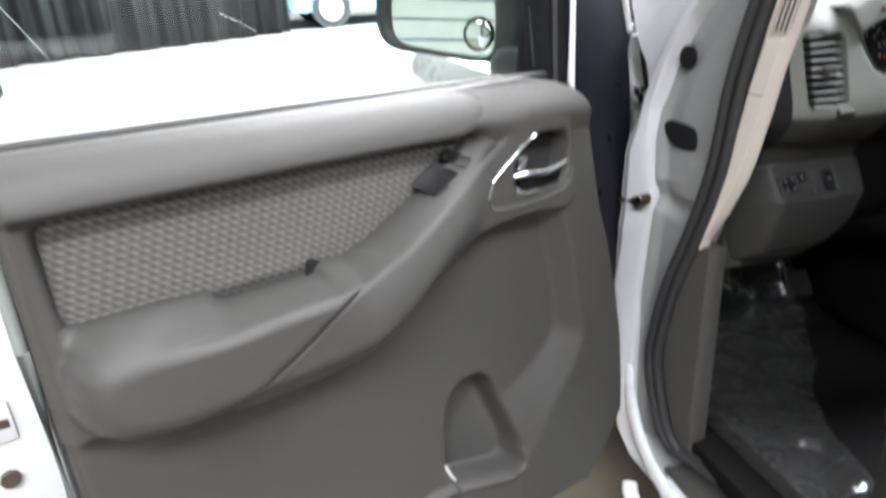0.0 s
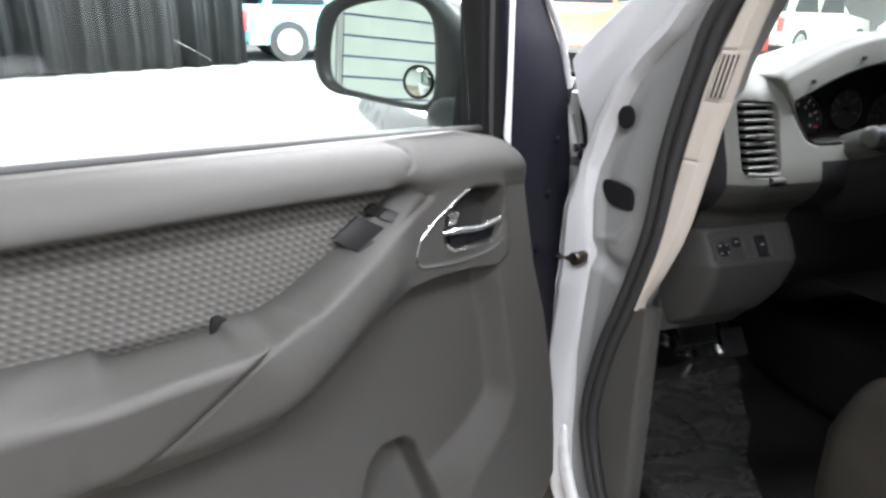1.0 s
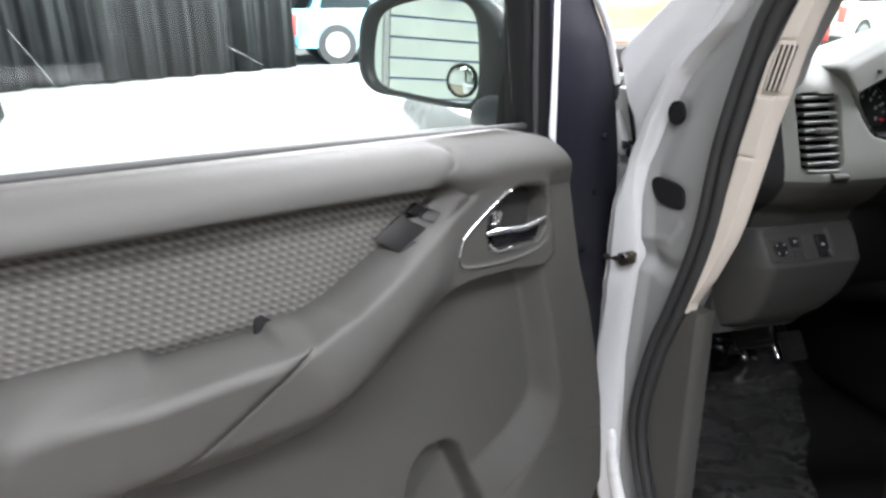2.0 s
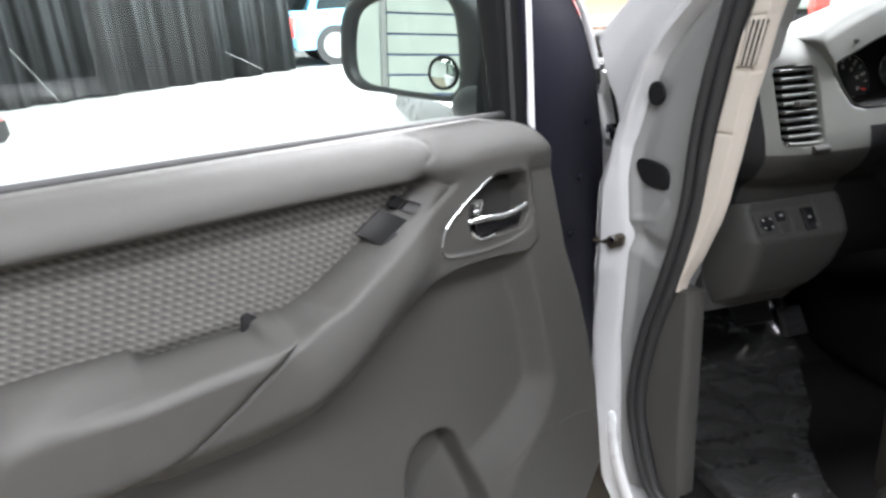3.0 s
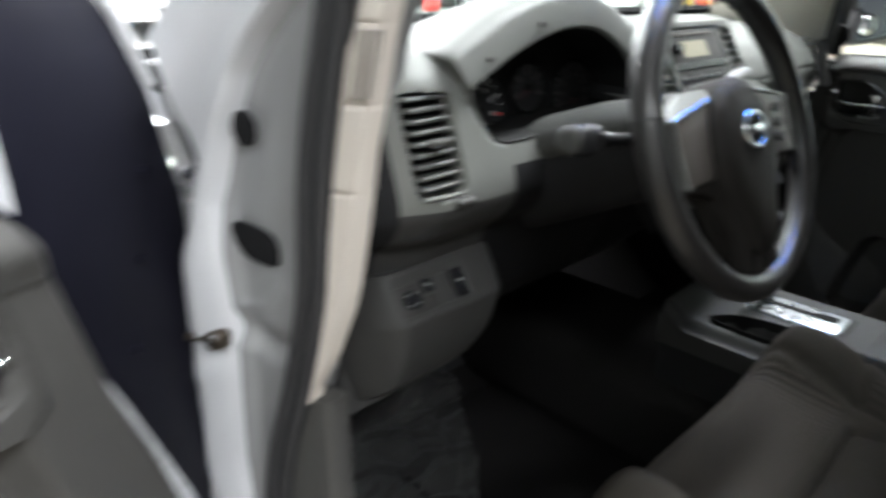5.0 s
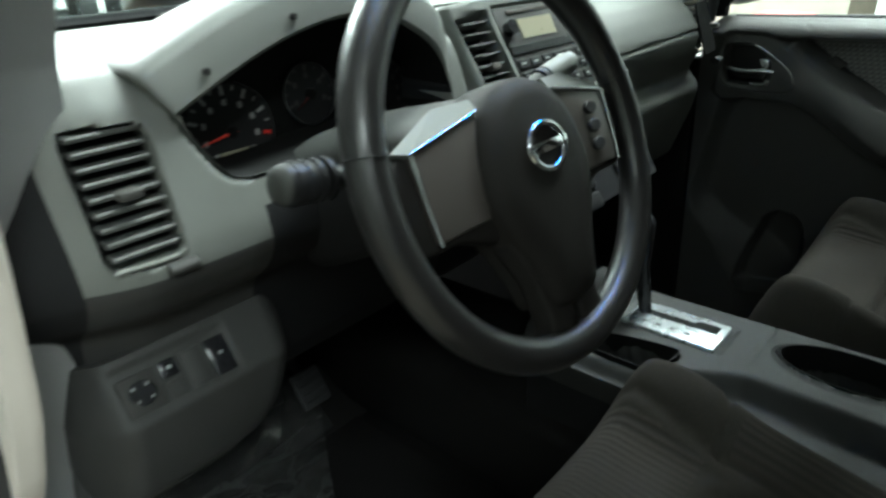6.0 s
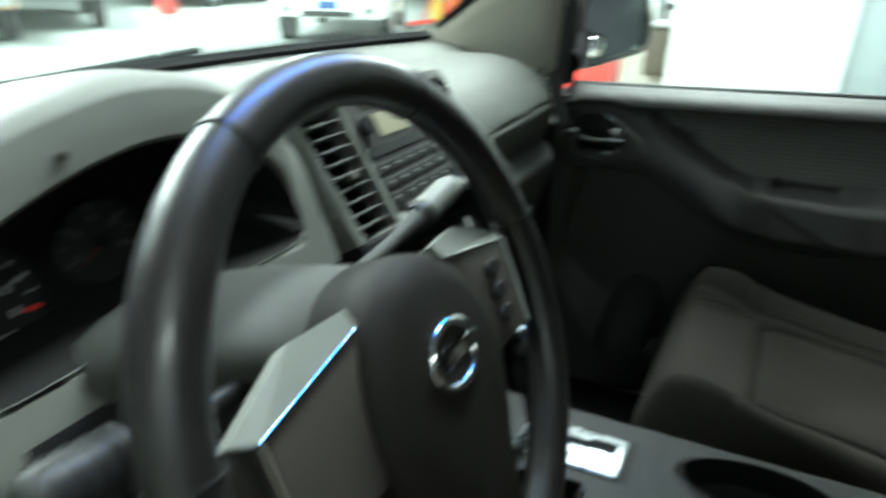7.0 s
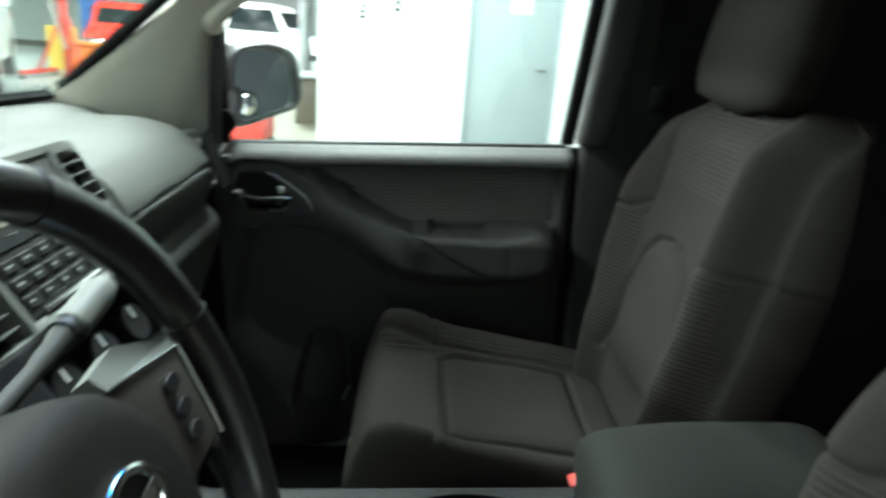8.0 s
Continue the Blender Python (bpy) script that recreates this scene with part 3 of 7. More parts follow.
def hall_clutter():
    p = thing("steel_post", (10.4, 1.8, 0), "round pale grey steel roof post", "post", axes=WORLD)
    part("shaft", tube("shaft", [(10.4, 1.8, 0), (10.4, 1.8, 5.6)], 0.10, M_WHEELRIM, 20), p)
    part("foot", block("foot", (10.25, 1.65, 0), (10.55, 1.95, 0.02), M_STEEL, 0.004), p)
    b = thing("wooden_step", (9.2, 1.6, 0), "low brown wooden step box by the wall", "step", axes=WORLD)
    part("box", block("box", (8.6, 1.28, 0), (9.5, 1.62, 0.62), M_CRATE, 0.01), b)
    part("tread", block("tread", (8.55, 1.25, 0.62), (9.55, 1.65, 0.66), M_BUMPER, 0.008), b)
    r = thing("sign_post", (6.3, 7.95, 0), "red box on a grey floor post", "sign", axes=WORLD)
    part("pole", tube("pole", [(6.3, 7.95, 0), (6.3, 7.95, 0.55)], 0.045, M_BUMPER, 14), r)
    part("base", tube("base", [(6.3, 7.95, 0), (6.3, 7.95, 0.03)], 0.16, M_BUMPER, 24), r)
    part("box", block("box", (6.17, 7.88, 0.52), (6.43, 8.02, 1.15), M_RED, 0.02), r, "red painted box")
    # workshop gear beyond the white truck
    g = thing("engine_hoist", (12.3, 6.7, 0), "red steel engine hoist on castors", "hoist", axes=WORLD)
    for dx in (-0.4, 0.4):
        part("leg", block("leg", (11.7, 6.66 + dx, 0.08), (12.9, 6.74 + dx, 0.16), M_RED, 0.01), g)
        part("castor", tube("castor", [(11.75, 6.68 + dx, 0.05), (11.75, 6.72 + dx, 0.05)], 0.05, M_RUBBER, 14), g)
        part("castor", tube("castor", [(12.85, 6.68 + dx, 0.05), (12.85, 6.72 + dx, 0.05)], 0.05, M_RUBBER, 14), g)
        part("brace", tube("brace", [(12.3, 6.7 + dx, 0.15), (12.6, 6.7 + dx * 0.15, 1.1)], 0.03, M_RED, 10), g)
    part("mast", block("mast", (12.55, 6.65, 0.10), (12.65, 6.75, 1.45), M_RED, 0.01), g, "red square mast")
    part("boom", tube("boom", [(12.6, 6.7, 1.40), (12.2, 6.7, 1.52), (11.6, 6.7, 1.62)], 0.045, M_RED, 10), g, "red lifting boom")
    part("ram", tube("ram", [(12.55, 6.7, 0.55), (12.15, 6.7, 1.48)], 0.03, M_CHROME, 12), g, "bright hydraulic ram")
    k = thing("storage_crate", (13.4, 6.65, 0), "orange plastic storage crate", "crate", axes=WORLD)
    part("body", block("body", (13.1, 6.35, 0.0), (13.8, 6.95, 0.58), M_ORANGE, 0.03), k)
    part("lid", block("lid", (13.07, 6.32, 0.585), (13.83, 6.98, 0.66), M_ORANGE, 0.02), k)
    y = thing("oil_drum", (14.4, 7.7, 0), "yellow steel drum with ribs", "drum", axes=WORLD)
    part("body", tube("body", [(14.4, 7.7, 0.0), (14.4, 7.7, 0.9)], 0.29, M_YELLOW, 28), y)
    for zz in (0.02, 0.30, 0.60, 0.88):
        part("rib", tube("rib", [(14.4 + 0.29 * math.cos(a * math.pi / 12), 7.7 + 0.29 * math.sin(a * math.pi / 12), zz) for a in range(24)], 0.012, M_YELLOW, 6, closed=True), y)
    h = thing("tool_cabinet", (11.6, 5.35, 0), "low orange red tool cabinet on castors", "cabinet", axes=WORLD)
    part("body", block("body", (11.3, 5.05, 0.10), (12.1, 5.55, 0.62), M_RED, 0.02), h)
    for q in range(3):
        part("drawer", block("drawer", (11.285, 5.08, 0.13 + 0.16 * q), (11.299, 5.52, 0.27 + 0.16 * q), M_ORANGE, 0.004), h)
    for cx, cy in ((11.4, 5.12), (12.0, 5.12), (11.4, 5.48), (12.0, 5.48)):
        part("castor", tube("castor", [(cx, cy - 0.02, 0.05), (cx, cy + 0.02, 0.05)], 0.05, M_RUBBER, 14), h)
    c = thing("floor_machine", (-4.75, 7.2, 0), "low black and red floor cleaning machine", "machine", axes=WORLD)
    part("body", loft("body", [[(-5.2, 7.50, 0.06), (-4.42, 7.02, 0.06), (-4.34, 7.18, 0.06), (-5.1, 7.9, 0.06)], [(-5.25, 7.52, 0.14), (-4.37, 6.98, 0.14), (-4.27, 7.18, 0.14), (-5.1, 8.0, 0.14)], [(-5.25, 7.52, 0.26), (-4.36, 7.0, 0.28), (-4.28, 7.18, 0.29), (-5.1, 8.0, 0.29)]], M_BLACK, smooth=50), c, "black moulded base")
    part("cover", loft("cover", [[(-5.1, 7.42, 0.26), (-4.42, 7.04, 0.28), (-4.30, 7.18, 0.29), (-5.0, 7.9, 0.29)], [(-5.1, 7.52, 0.38), (-4.54, 7.20, 0.38), (-4.36, 7.26, 0.38), (-5.0, 7.85, 0.39)]], M_RED, smooth=50), c, "red sloping cover")
    for k in range(2):
        x, y = -4.66 - 0.12 * k, 7.165 + 0.075 * k
        part("cap", tube("cap", [(x, y, 0.27), (x - 0.03, y - 0.05, 0.27)], 0.045, M_BLACKGLASS, 16), c)
    for x, y in ((-4.5, 7.16), (-5.0, 7.5)):
        part("castor", tube("castor", [(x - 0.02, y, 0.05), (x + 0.02, y, 0.05)], 0.05, M_RUBBER, 14), c)
    for a, b in (((-5.24, 10.55, 0.88), (-4.83, 10.80, 0.008)), ((-2.38, 12.25, 0.50), (-1.79, 12.58, 0.12))):
        w = thing("cord", b, "thin pale cord hanging across the drape", "cord", "pale cords", axes=WORLD)
        part("strand", tube("strand", [a, ((a[0] + b[0]) / 2, (a[1] + b[1]) / 2, (a[2] + b[2]) / 2 + 0.01), b], 0.005, M_BUMPER, 6), w)
    q = thing("blue_post", (17.7, 8.5, 0), "square blue painted column", "post", axes=WORLD)
    part("shaft", block("shaft", (17.45, 8.25, 0), (17.95, 8.75, 5.6), M_BLUE, 0.02), q)
    t = thing("red_trolley", (6.4, 1.75, 0), "low red tool trolley on castors", "trolley", axes=WORLD)
    part("tray", block("tray", (6.1, 1.50, 0.12), (6.7, 2.00, 0.46), M_RED, 0.03), t, "red painted tray")
    for cx, cy in ((6.15, 1.55), (6.65, 1.55), (6.15, 1.95), (6.65, 1.95)):
        part("castor", tube("castor", [(cx - 0.02, cy, 0.06), (cx + 0.02, cy, 0.06)], 0.06, M_RUBBER, 14), t)


M_ORANGE = mat("orange_plastic", (0.75, 0.20, 0.04), 0.45, var=0.06)
M_YELLOW = mat("yellow_drum_paint", (0.70, 0.48, 0.08), 0.45, var=0.08)
M_CRATE = mat("brown_crate_wood", (0.10, 0.08, 0.06), 0.7, var=0.25, scale=12)
hall_clutter()


# ---- the truck's cab ----
def side_frame(s):
    """Layout on the flank of the cab: a runs ahead, b up, h out of the cab. s: -1 left, 1 right."""
    return (np.array([(0, 1, 0), (0, 0, 1), (s, 0, 0)], dtype=float), np.zeros(3))


JAMB = frame_of((-0.73, 0.27, 0), (0.28, -0.96, 0), (0, 0, 1))
SEAL_L = [(0.38, 0.108), (0.518, 0.138), (0.661, 0.117), (0.801, 0.072), (0.921, 0.037), (1.06, 0.023), (1.186, -0.005), (1.282, -0.040), (1.75, -0.32)]
SEAL_R = [(0.38, 0.070), (0.536, 0.107), (0.689, 0.081), (0.79, 0.046), (0.93, 0.007), (1.066, -0.016), (1.188, -0.044), (1.28, -0.083), (1.75, -0.37)]
GREY_EDGE = [(0.262, 0.060), (0.285, 0.115), (0.33, 0.150), (0.451, 0.163), (0.651, 0.165), (0.85, 0.142), (0.95, 0.150), (1.013, 0.152), (1.042, 0.143), (1.091, 0.127), (1.16, 0.091), (1.195, 0.061), (1.236, 0.016), (1.75, -0.335)]
WHITE_EDGE = [(0.262, 0.085), (0.285, 0.150), (0.33, 0.188), (0.425, 0.205), (0.647, 0.226), (0.797, 0.206), (0.86, 0.208), (0.93, 0.202), (1.0, 0.196), (1.04, 0.198), (1.09, 0.211), (1.13, 0.230), (1.19, 0.250), (1.215, 0.226), (1.295, 0.118), (1.75, -0.17)]
TRIM_IN = [(0.782, 0.038), (0.80, 0.034), (0.85, 0.006), (0.916, -0.022), (0.95, -0.032), (1.01, -0.045), (1.06, -0.055), (1.10, -0.062), (1.14, -0.073), (1.197, -0.086), (1.279, -0.112), (1.75, -0.41)]


def at_jamb(s, z, h=0.0):
    return tuple(place(JAMB, (-s, z, h)))


def smooth_plug(line):
    return [(a, b) for a, b, _ in smooth_line([(a, b, 0) for a, b in line], 4, True)]


FENDER = (1.025, 1.075)


def cab():
    c = thing("truck_cab", (0, 0.2, 0.30), "white pickup cab with its driver side open", "car")
    # door jamb, left
    gl, wl, sr, ti = lerp(GREY_EDGE), lerp(WHITE_EDGE), lerp(SEAL_R), lerp(TRIM_IN)
    hole1 = arc(-0.105, 1.103, 0.0165, 0.019, 0, 360, 16)[:-1]
    hole2 = [(-0.140, 0.985), (-0.128, 0.996), (-0.085, 0.990), (-0.072, 0.978), (-0.071, 0.957), (-0.080, 0.950), (-0.115, 0.953), (-0.132, 0.966)]

    def jamb_h(a, b):
        s = -a
        h = 0.004 * np.sin(b * 9) - 0.010 * ss(0.02, 0.0, s - np.interp(b, *zip(*SEAL_L)))
        h = h + 0.004 * ss(0.012, 0.0, near_line([(-0.078, 0.925), (-0.098, 0.895), (-0.130, 0.89)], a, b))
        for hole in (hole1, hole2):
            d = sdf(hole, a, b)
            h = h - 0.002 * ss(0.006, 0.0, d)
        h = h - 0.012 * ss(0.03, 0.0, near_line([(-0.145, 0.86), (-0.10, 0.84), (-0.06, 0.84)], a, b))
        d = np.interp(b, *zip(*GREY_EDGE)) - s
        return h + 0.012 * ss(0.022, 0.0, d) * (1 - 0.8 * ss(0.95, 1.05, b)) - 0.006 * ss(0.05, 0.015, d) * ss(0.95, 1.05, b)
    part("door_jamb", relief("door_jamb", JAMB, 0.33, 1.75, lambda b: -gl(b), lambda b: -sr(b) - 0.004, jamb_h, -0.10, M_JAMB_SHADE, 0.004), c)

    def white_h(a, b):
        s = -a
        e0, e1 = np.interp(b, *zip(*GREY_EDGE)), np.interp(b, *zip(*WHITE_EDGE))
        t = np.clip((s - e0) / (e1 - e0), 0, 1)
        w = s - e0
        low = 0.014 + 0.030 * np.sqrt(t) - 0.010 * ss(0.7, 1.0, t)
        # upper part: a rounded rib along the edge, a shallow valley and the broad face behind it
        rib = 0.002 + 0.020 * ss(0.0, 0.012, w) - 0.016 * ss(0.026, 0.044, w) + 0.004 * ss(0.05, 0.10, w)
        rim = -0.022 * ss(0.022, 0.0, e1 - s)
        up = ss(0.93, 1.07, b)
        return low * (1 - up) + (rib + rim) * up + 0.005 * np.exp(-((b - 0.79) / 0.02) ** 2) * t
    part("fender_edge", relief("fender_edge", JAMB, 0.262, 1.75, lambda b: -wl(b), lambda b: -gl(b), white_h, -0.12, M_PAINT_DIM, 0.006), c, "white painted fender return")
    for k, hole in enumerate((hole1, hole2)):
        part("plug", prism("plug", smooth_plug(hole), JAMB, 0.006, M_MATTE, 0.0015, 1, -0.001 if k == 0 else 0.0025), c, "black rubber body plug")
    # seal: two lips
    mid = [(0.0, 0.345), (0.06, 0.355), (0.091, 0.40), (0.122, 0.527), (0.099, 0.675), (0.059, 0.795), (0.022, 0.925), (0.004, 1.063), (-0.025, 1.187), (-0.062, 1.281), (-0.20, 1.48), (-0.345, 1.75)]
    pts = smooth_line([at_jamb(s, z, 0.006) for s, z in [(-0.95, 0.335), (-0.4, 0.335)] + mid], 6)
    for off, r, hh in ((-0.0095, 0.0105, 0.010), (0.0085, 0.0095, 0.014)):
        line = smooth_line([at_jamb(s + off, z, hh) for s, z in [(-0.95, 0.335), (-0.4, 0.335)] + mid], 6)
        part("weatherstrip", tube("weatherstrip", line, r, M_RUBBER, 10, up=(1, 0, 0)), c, "black rubber door seal")
    part("seal_carrier", tube("seal_carrier", pts, 0.016, M_RUBBER, 8, flat=0.4, up=(1, 0, 0)), c)
    # beige pillar trim with its demister slots
    def beige_h(a, b):
        s = -a
        e0, e1 = np.interp(b, *zip(*SEAL_R)), np.interp(b, *zip(*TRIM_IN))
        t = np.clip((e0 - s) / (e0 - e1 + 1e-6), 0, 1)
        h = 0.010 - 0.016 * ss(0.75, 1.0, t) - 0.006 * ss(0.1, 0.0, t)
        h = h - 0.003 * ss(0.0016, 0.0006, np.abs(b - 1.054 + 0.05 * (a - 0.0)))
        return h - 0.003 * ss(0.003, 0.0015, np.abs(sdf([(0.040, 1.140), (0.076, 1.140), (0.093, 1.212), (0.056, 1.212)], a, b)))
    beige = part("pillar_trim", relief("pillar_trim", JAMB, 0.782, 1.75, lambda b: -sr(b), lambda b: -ti(b), beige_h, -0.012, M_BEIGE, 0.003), c, "beige plastic pillar trim")
    part("vent_well", prism("vent_well", [(0.046, 1.147), (0.071, 1.147), (0.086, 1.206), (0.060, 1.206)], JAMB, 0.004, M_BLACK, 0.0, 1, 0.0085), beige)
    for k in range(4):
        x0, x1 = 0.0475 + 0.0072 * k, 0.0615 + 0.0072 * k
        part("slat", prism("slat", [(x0, 1.147), (x0 + 0.0028, 1.147), (x1 + 0.0028, 1.206), (x1, 1.206)], JAMB, 0.004, M_BEIGE, 0.0006, 1, 0.0105), beige)
    # kick panel and footwell side
    part("kick_panel", relief("kick_panel", JAMB, 0.34, 0.785, lambda b: -sr(b), lambda b: -0.016, lambda a, b: 0.004 - 0.012 * ss(-0.030, -0.014, a) ** 2 + 0.0012 * np.sin(b * 14), -0.03, M_TRIM, 0.004), c, "grey plastic kick panel")
    part("footwell_side", block("footwell_side", (-0.740, 0.335, 0.36), (-0.728, 1.02, 1.0), M_CARPET), c)
    part("footwell_side", block("footwell_side", (0.70, 0.30, 0.36), (0.74, 1.02, 1.0), M_CARPET), c)
    # floor, tunnel, firewall
    part("floor_pan", block("floor_pan", (-0.735, -1.25, 0.34), (0.70, 0.62, 0.38), M_CARPET, 0.005), c)
    part("toe_board", prism("toe_board", [(0.60, 0.34), (1.00, 0.62), (1.00, 1.10), (1.04, 1.10), (1.04, 0.58), (0.62, 0.30)], (np.array([(0, 1, 0), (0, 0, 1), (1, 0, 0)], dtype=float), np.array((-0.70, 0, 0.04))), 1.40, M_CARPET), c)
    part("tunnel", block("tunnel", (-0.14, -1.2, 0.38), (0.16, 0.9, 0.60), M_CARPET, 0.05, 3), c)
    part("sill", block("sill", (-0.80, -0.75, 0.24), (-0.705, 0.30, 0.312), M_PAINT, 0.02, 3), c, "white painted door sill")
    flange = smooth_line([(-0.800, y, z) for y, z in ((0.440, 0.50), (0.432, 0.45), (0.415, 0.405), (0.385, 0.358), (0.335, 0.318), (0.27, 0.298), (0.18, 0.290), (-0.20, 0.288), (-0.74, 0.288))], 6)
    part("sill_flange", tube("sill_flange", flange, [0.004, 0.010, 0.016] + [0.022] * (len(flange) - 3), M_PAINT, 12, flat=0.45, up=(1, 0, 0)), c, "white painted rounded sill return")
    part("sill_ledge", tube("sill_ledge", smooth_line([(-0.835, 0.34, 0.262), (-0.845, 0.31, 0.250), (-0.848, 0.20, 0.246), (-0.848, -0.74, 0.246)], 4), 0.016, M_PAINT, 10), c, "white painted lower sill ledge")
    part("step_plate", block("step_plate", (-0.785, -0.7, 0.3125), (-0.71, 0.30, 0.325), M_TRIM, 0.003), c)
    part("sill", block("sill", (0.705, -1.2, 0.30), (0.86, 0.36, 0.352), M_PAINT, 0.02, 3), c)
    # roof, back, pillars
    part("roof", prism("roof", [(-1.3, 1.66), (-1.2, 1.70), (-0.16, 1.72), (0.005, 1.69), (-0.01, 1.66), (-1.26, 1.63)], (np.array([(0, 1, 0), (0, 0, 1), (1, 0, 0)], dtype=float), np.array((-0.66, 0, 0.0))), 1.32, M_PAINT, 0.006), c)
    for s in (-1, 1):
        part("roof_rail", tube("roof_rail", [(s * 0.70, -1.28, 1.655), (s * 0.70, -0.1, 1.675), (s * 0.69, 0.03, 1.66)], 0.062, M_PAINT, 12, flat=0.5), c, "white painted roof rail")
    part("headliner", block("headliner", (-0.62, -1.2, 1.61), (0.62, -0.05, 1.63), M_HEADLINER, 0.004), c, "grey cloth headliner")
    part("rear_wall", block("rear_wall", (-0.74, -1.36, 0.34), (0.74, -1.30, 1.68), M_TRIM_DARK), c)
    for s in (-1, 1):
        fr = side_frame(s)
        part("b_pillar", prism("b_pillar", [(-0.455, 1.10), (-0.520, 1.10), (-0.60, 1.64), (-0.53, 1.64)] if s > 0 else [(-0.53, 1.64), (-0.60, 1.64), (-0.78, 0.36), (-0.68, 0.36)], fr, 0.06, M_BPILLAR, 0.012, 3, 0.67 if s > 0 else 0.69), c)
    part("b_pillar", prism("b_pillar", [(-0.47, 0.36), (-0.47, 1.10), (-0.545, 1.64), (-0.66, 1.64), (-0.62, 0.36)], side_frame(1), 0.05, M_BPILLAR, 0.01, 2, 0.70), c)
    part("side_panel", block("side_panel", (0.72, -1.32, 0.36), (0.76, -0.6, 1.64), M_BPILLAR), c)
    part("side_panel", block("side_panel", (-0.76, -1.32, 0.36), (-0.72, -0.78, 1.64), M_MATTE), c)
    for s in (-1, 1):
        part("outer_panel", prism("outer_panel", [(-1.34, 0.40), (-1.34, 1.50), (-1.27, 1.64), (-0.66, 1.66), (-0.80, 0.40)], side_frame(s), 0.03, M_PAINT, 0.012, 3, 0.775), c, "white painted cab corner")
        part("rocker", block("rocker", (s * 0.83 - 0.045, -1.34, 0.26), (s * 0.83 + 0.045, 0.40, 0.40) if s > 0 else (s * 0.83 + 0.045, -0.80, 0.40), M_PAINT, 0.02, 3), c, "white painted rocker panel")
    part("rear_skin", block("rear_skin", (-0.78, -1.385, 0.40), (0.78, -1.362, 1.64), M_PAINT, 0.01), c, "white painted cab back")
    # windscreen, its black border, right pillar

    def on_screen(a, b, out=0.0):
        return (a, 0.66 - 0.80 * b - 0.10 * (a / 0.66) ** 2 + 0.6 * out, 1.185 + 0.60 * b + 0.8 * out)
    half = lerp([(0.0, 0.655), (0.72, 0.60)])
    bs, ts = np.linspace(0, 0.80, 13), np.linspace(-1, 1, 25)
    W = [on_screen(t * half(b), b) for b in bs for t in ts]
    q = [i * 25 + j for i in range(12) for j in range(24)]
    w = part("windscreen", mesh_of("windscreen", W, [(k, k + 1, k + 26, k + 25) for k in q], M_WGLASS, smooth=60), c, "laminated green tinted windscreen")
    thick = w.modifiers.new("thick", "SOLIDIFY")
    thick.thickness = 0.005
    w.visible_shadow = False
    bs = np.linspace(0.62, 0.795, 5)
    band = [on_screen(t * half(b), b, -0.004) for b in bs for t in ts]
    q = [i * 25 + j for i in range(4) for j in range(24)]
    tint = part("shade_band", mesh_of("shade_band", band, [(k, k + 1, k + 26, k + 25) for k in q], M_BANDGLASS, smooth=60), c, "blue tinted shade band along the glass")
    tint.visible_shadow = False
    xs = np.linspace(-0.64, 0.64, 25)
    base = [on_screen(x, 0.004, 0.004) for x in xs]
    part("windscreen_border", tube("windscreen_border", base, 0.014, M_MATTE, 8, flat=0.7), c, "black ceramic glass border")
    for s in (-1, 1):
        line = [on_screen(s * half(b), b, 0.002) for b in np.linspace(0, 0.80, 12)]
        part("windscreen_border", tube("windscreen_border", line, 0.011, M_MATTE, 8), c)
    # right pillar trim: a broad shell from the glass edge to the door
    rings = []
    for z, yg, yd in ((1.10, 0.66, 0.300), (1.19, 0.575, 0.290), (1.283, 0.423, 0.282), (1.357, 0.325, 0.255), (1.50, 0.12, 0.08), (1.66, -0.06, -0.09)):
        g, d = Vector((0.645, yg, z)), Vector((0.705, yd, z))
        m = (g + d) * 0.5 + Vector((-0.018, -0.006, 0.01))
        rings.append([g, g * 0.6 + m * 0.4 + Vector((-0.012, -0.004, 0.004)), m, m * 0.4 + d * 0.6 + Vector((-0.006, 0, 0)), d, d + Vector((0.05, 0, 0)), g + Vector((0.08, 0.01, 0))])
    part("pillar_trim", loft("pillar_trim", rings, M_PILLAR, smooth=60), c, "grey beige plastic pillar trim")
    part("pillar_skin", tube("pillar_skin", [(0.76, 0.62, 1.14), (0.755, 0.42, 1.30), (0.74, 0.20, 1.47), (0.70, -0.05, 1.68)], 0.035, M_PAINT, 10), c)
    part("pillar_skin", tube("pillar_skin", [(-0.76, 0.20, 1.47), (-0.70, -0.05, 1.68)], 0.03, M_PAINT, 10), c)
    part("door_edge_seal", tube("door_edge_seal", [(0.712, 0.287, 1.08), (0.712, 0.272, 1.24), (0.712, 0.262, 1.33), (0.708, 0.10, 1.47), (0.69, -0.06, 1.63)], 0.012, M_RUBBER, 8), c)
    part("grab_handle", tube("grab_handle", smooth_line([(0.690, 0.262, 1.318), (0.655, 0.252, 1.332), (0.650, 0.215, 1.362), (0.652, 0.12, 1.44), (0.655, 0.03, 1.52), (0.685, 0.0, 1.555)], 5), [0.016] * 6 + [0.014] * 20, M_PILLAR, 12), c, "grey beige grab handle")
    # body ahead of the cab
    hood = []
    for y, z, wd in ((0.80, 1.135, 0.74), (1.2, 1.12, 0.76), (1.7, 1.06, 0.76), (2.0, 0.98, 0.72), (2.12, 0.82, 0.66)):
        hood.append([(-wd, y, z - 0.10), (-wd * 0.96, y, z - 0.02), (-wd * 0.8, y, z), (wd * 0.8, y, z), (wd * 0.96, y, z - 0.02), (wd, y, z - 0.10), (wd, y, z - 0.3), (-wd, y, z - 0.3)])
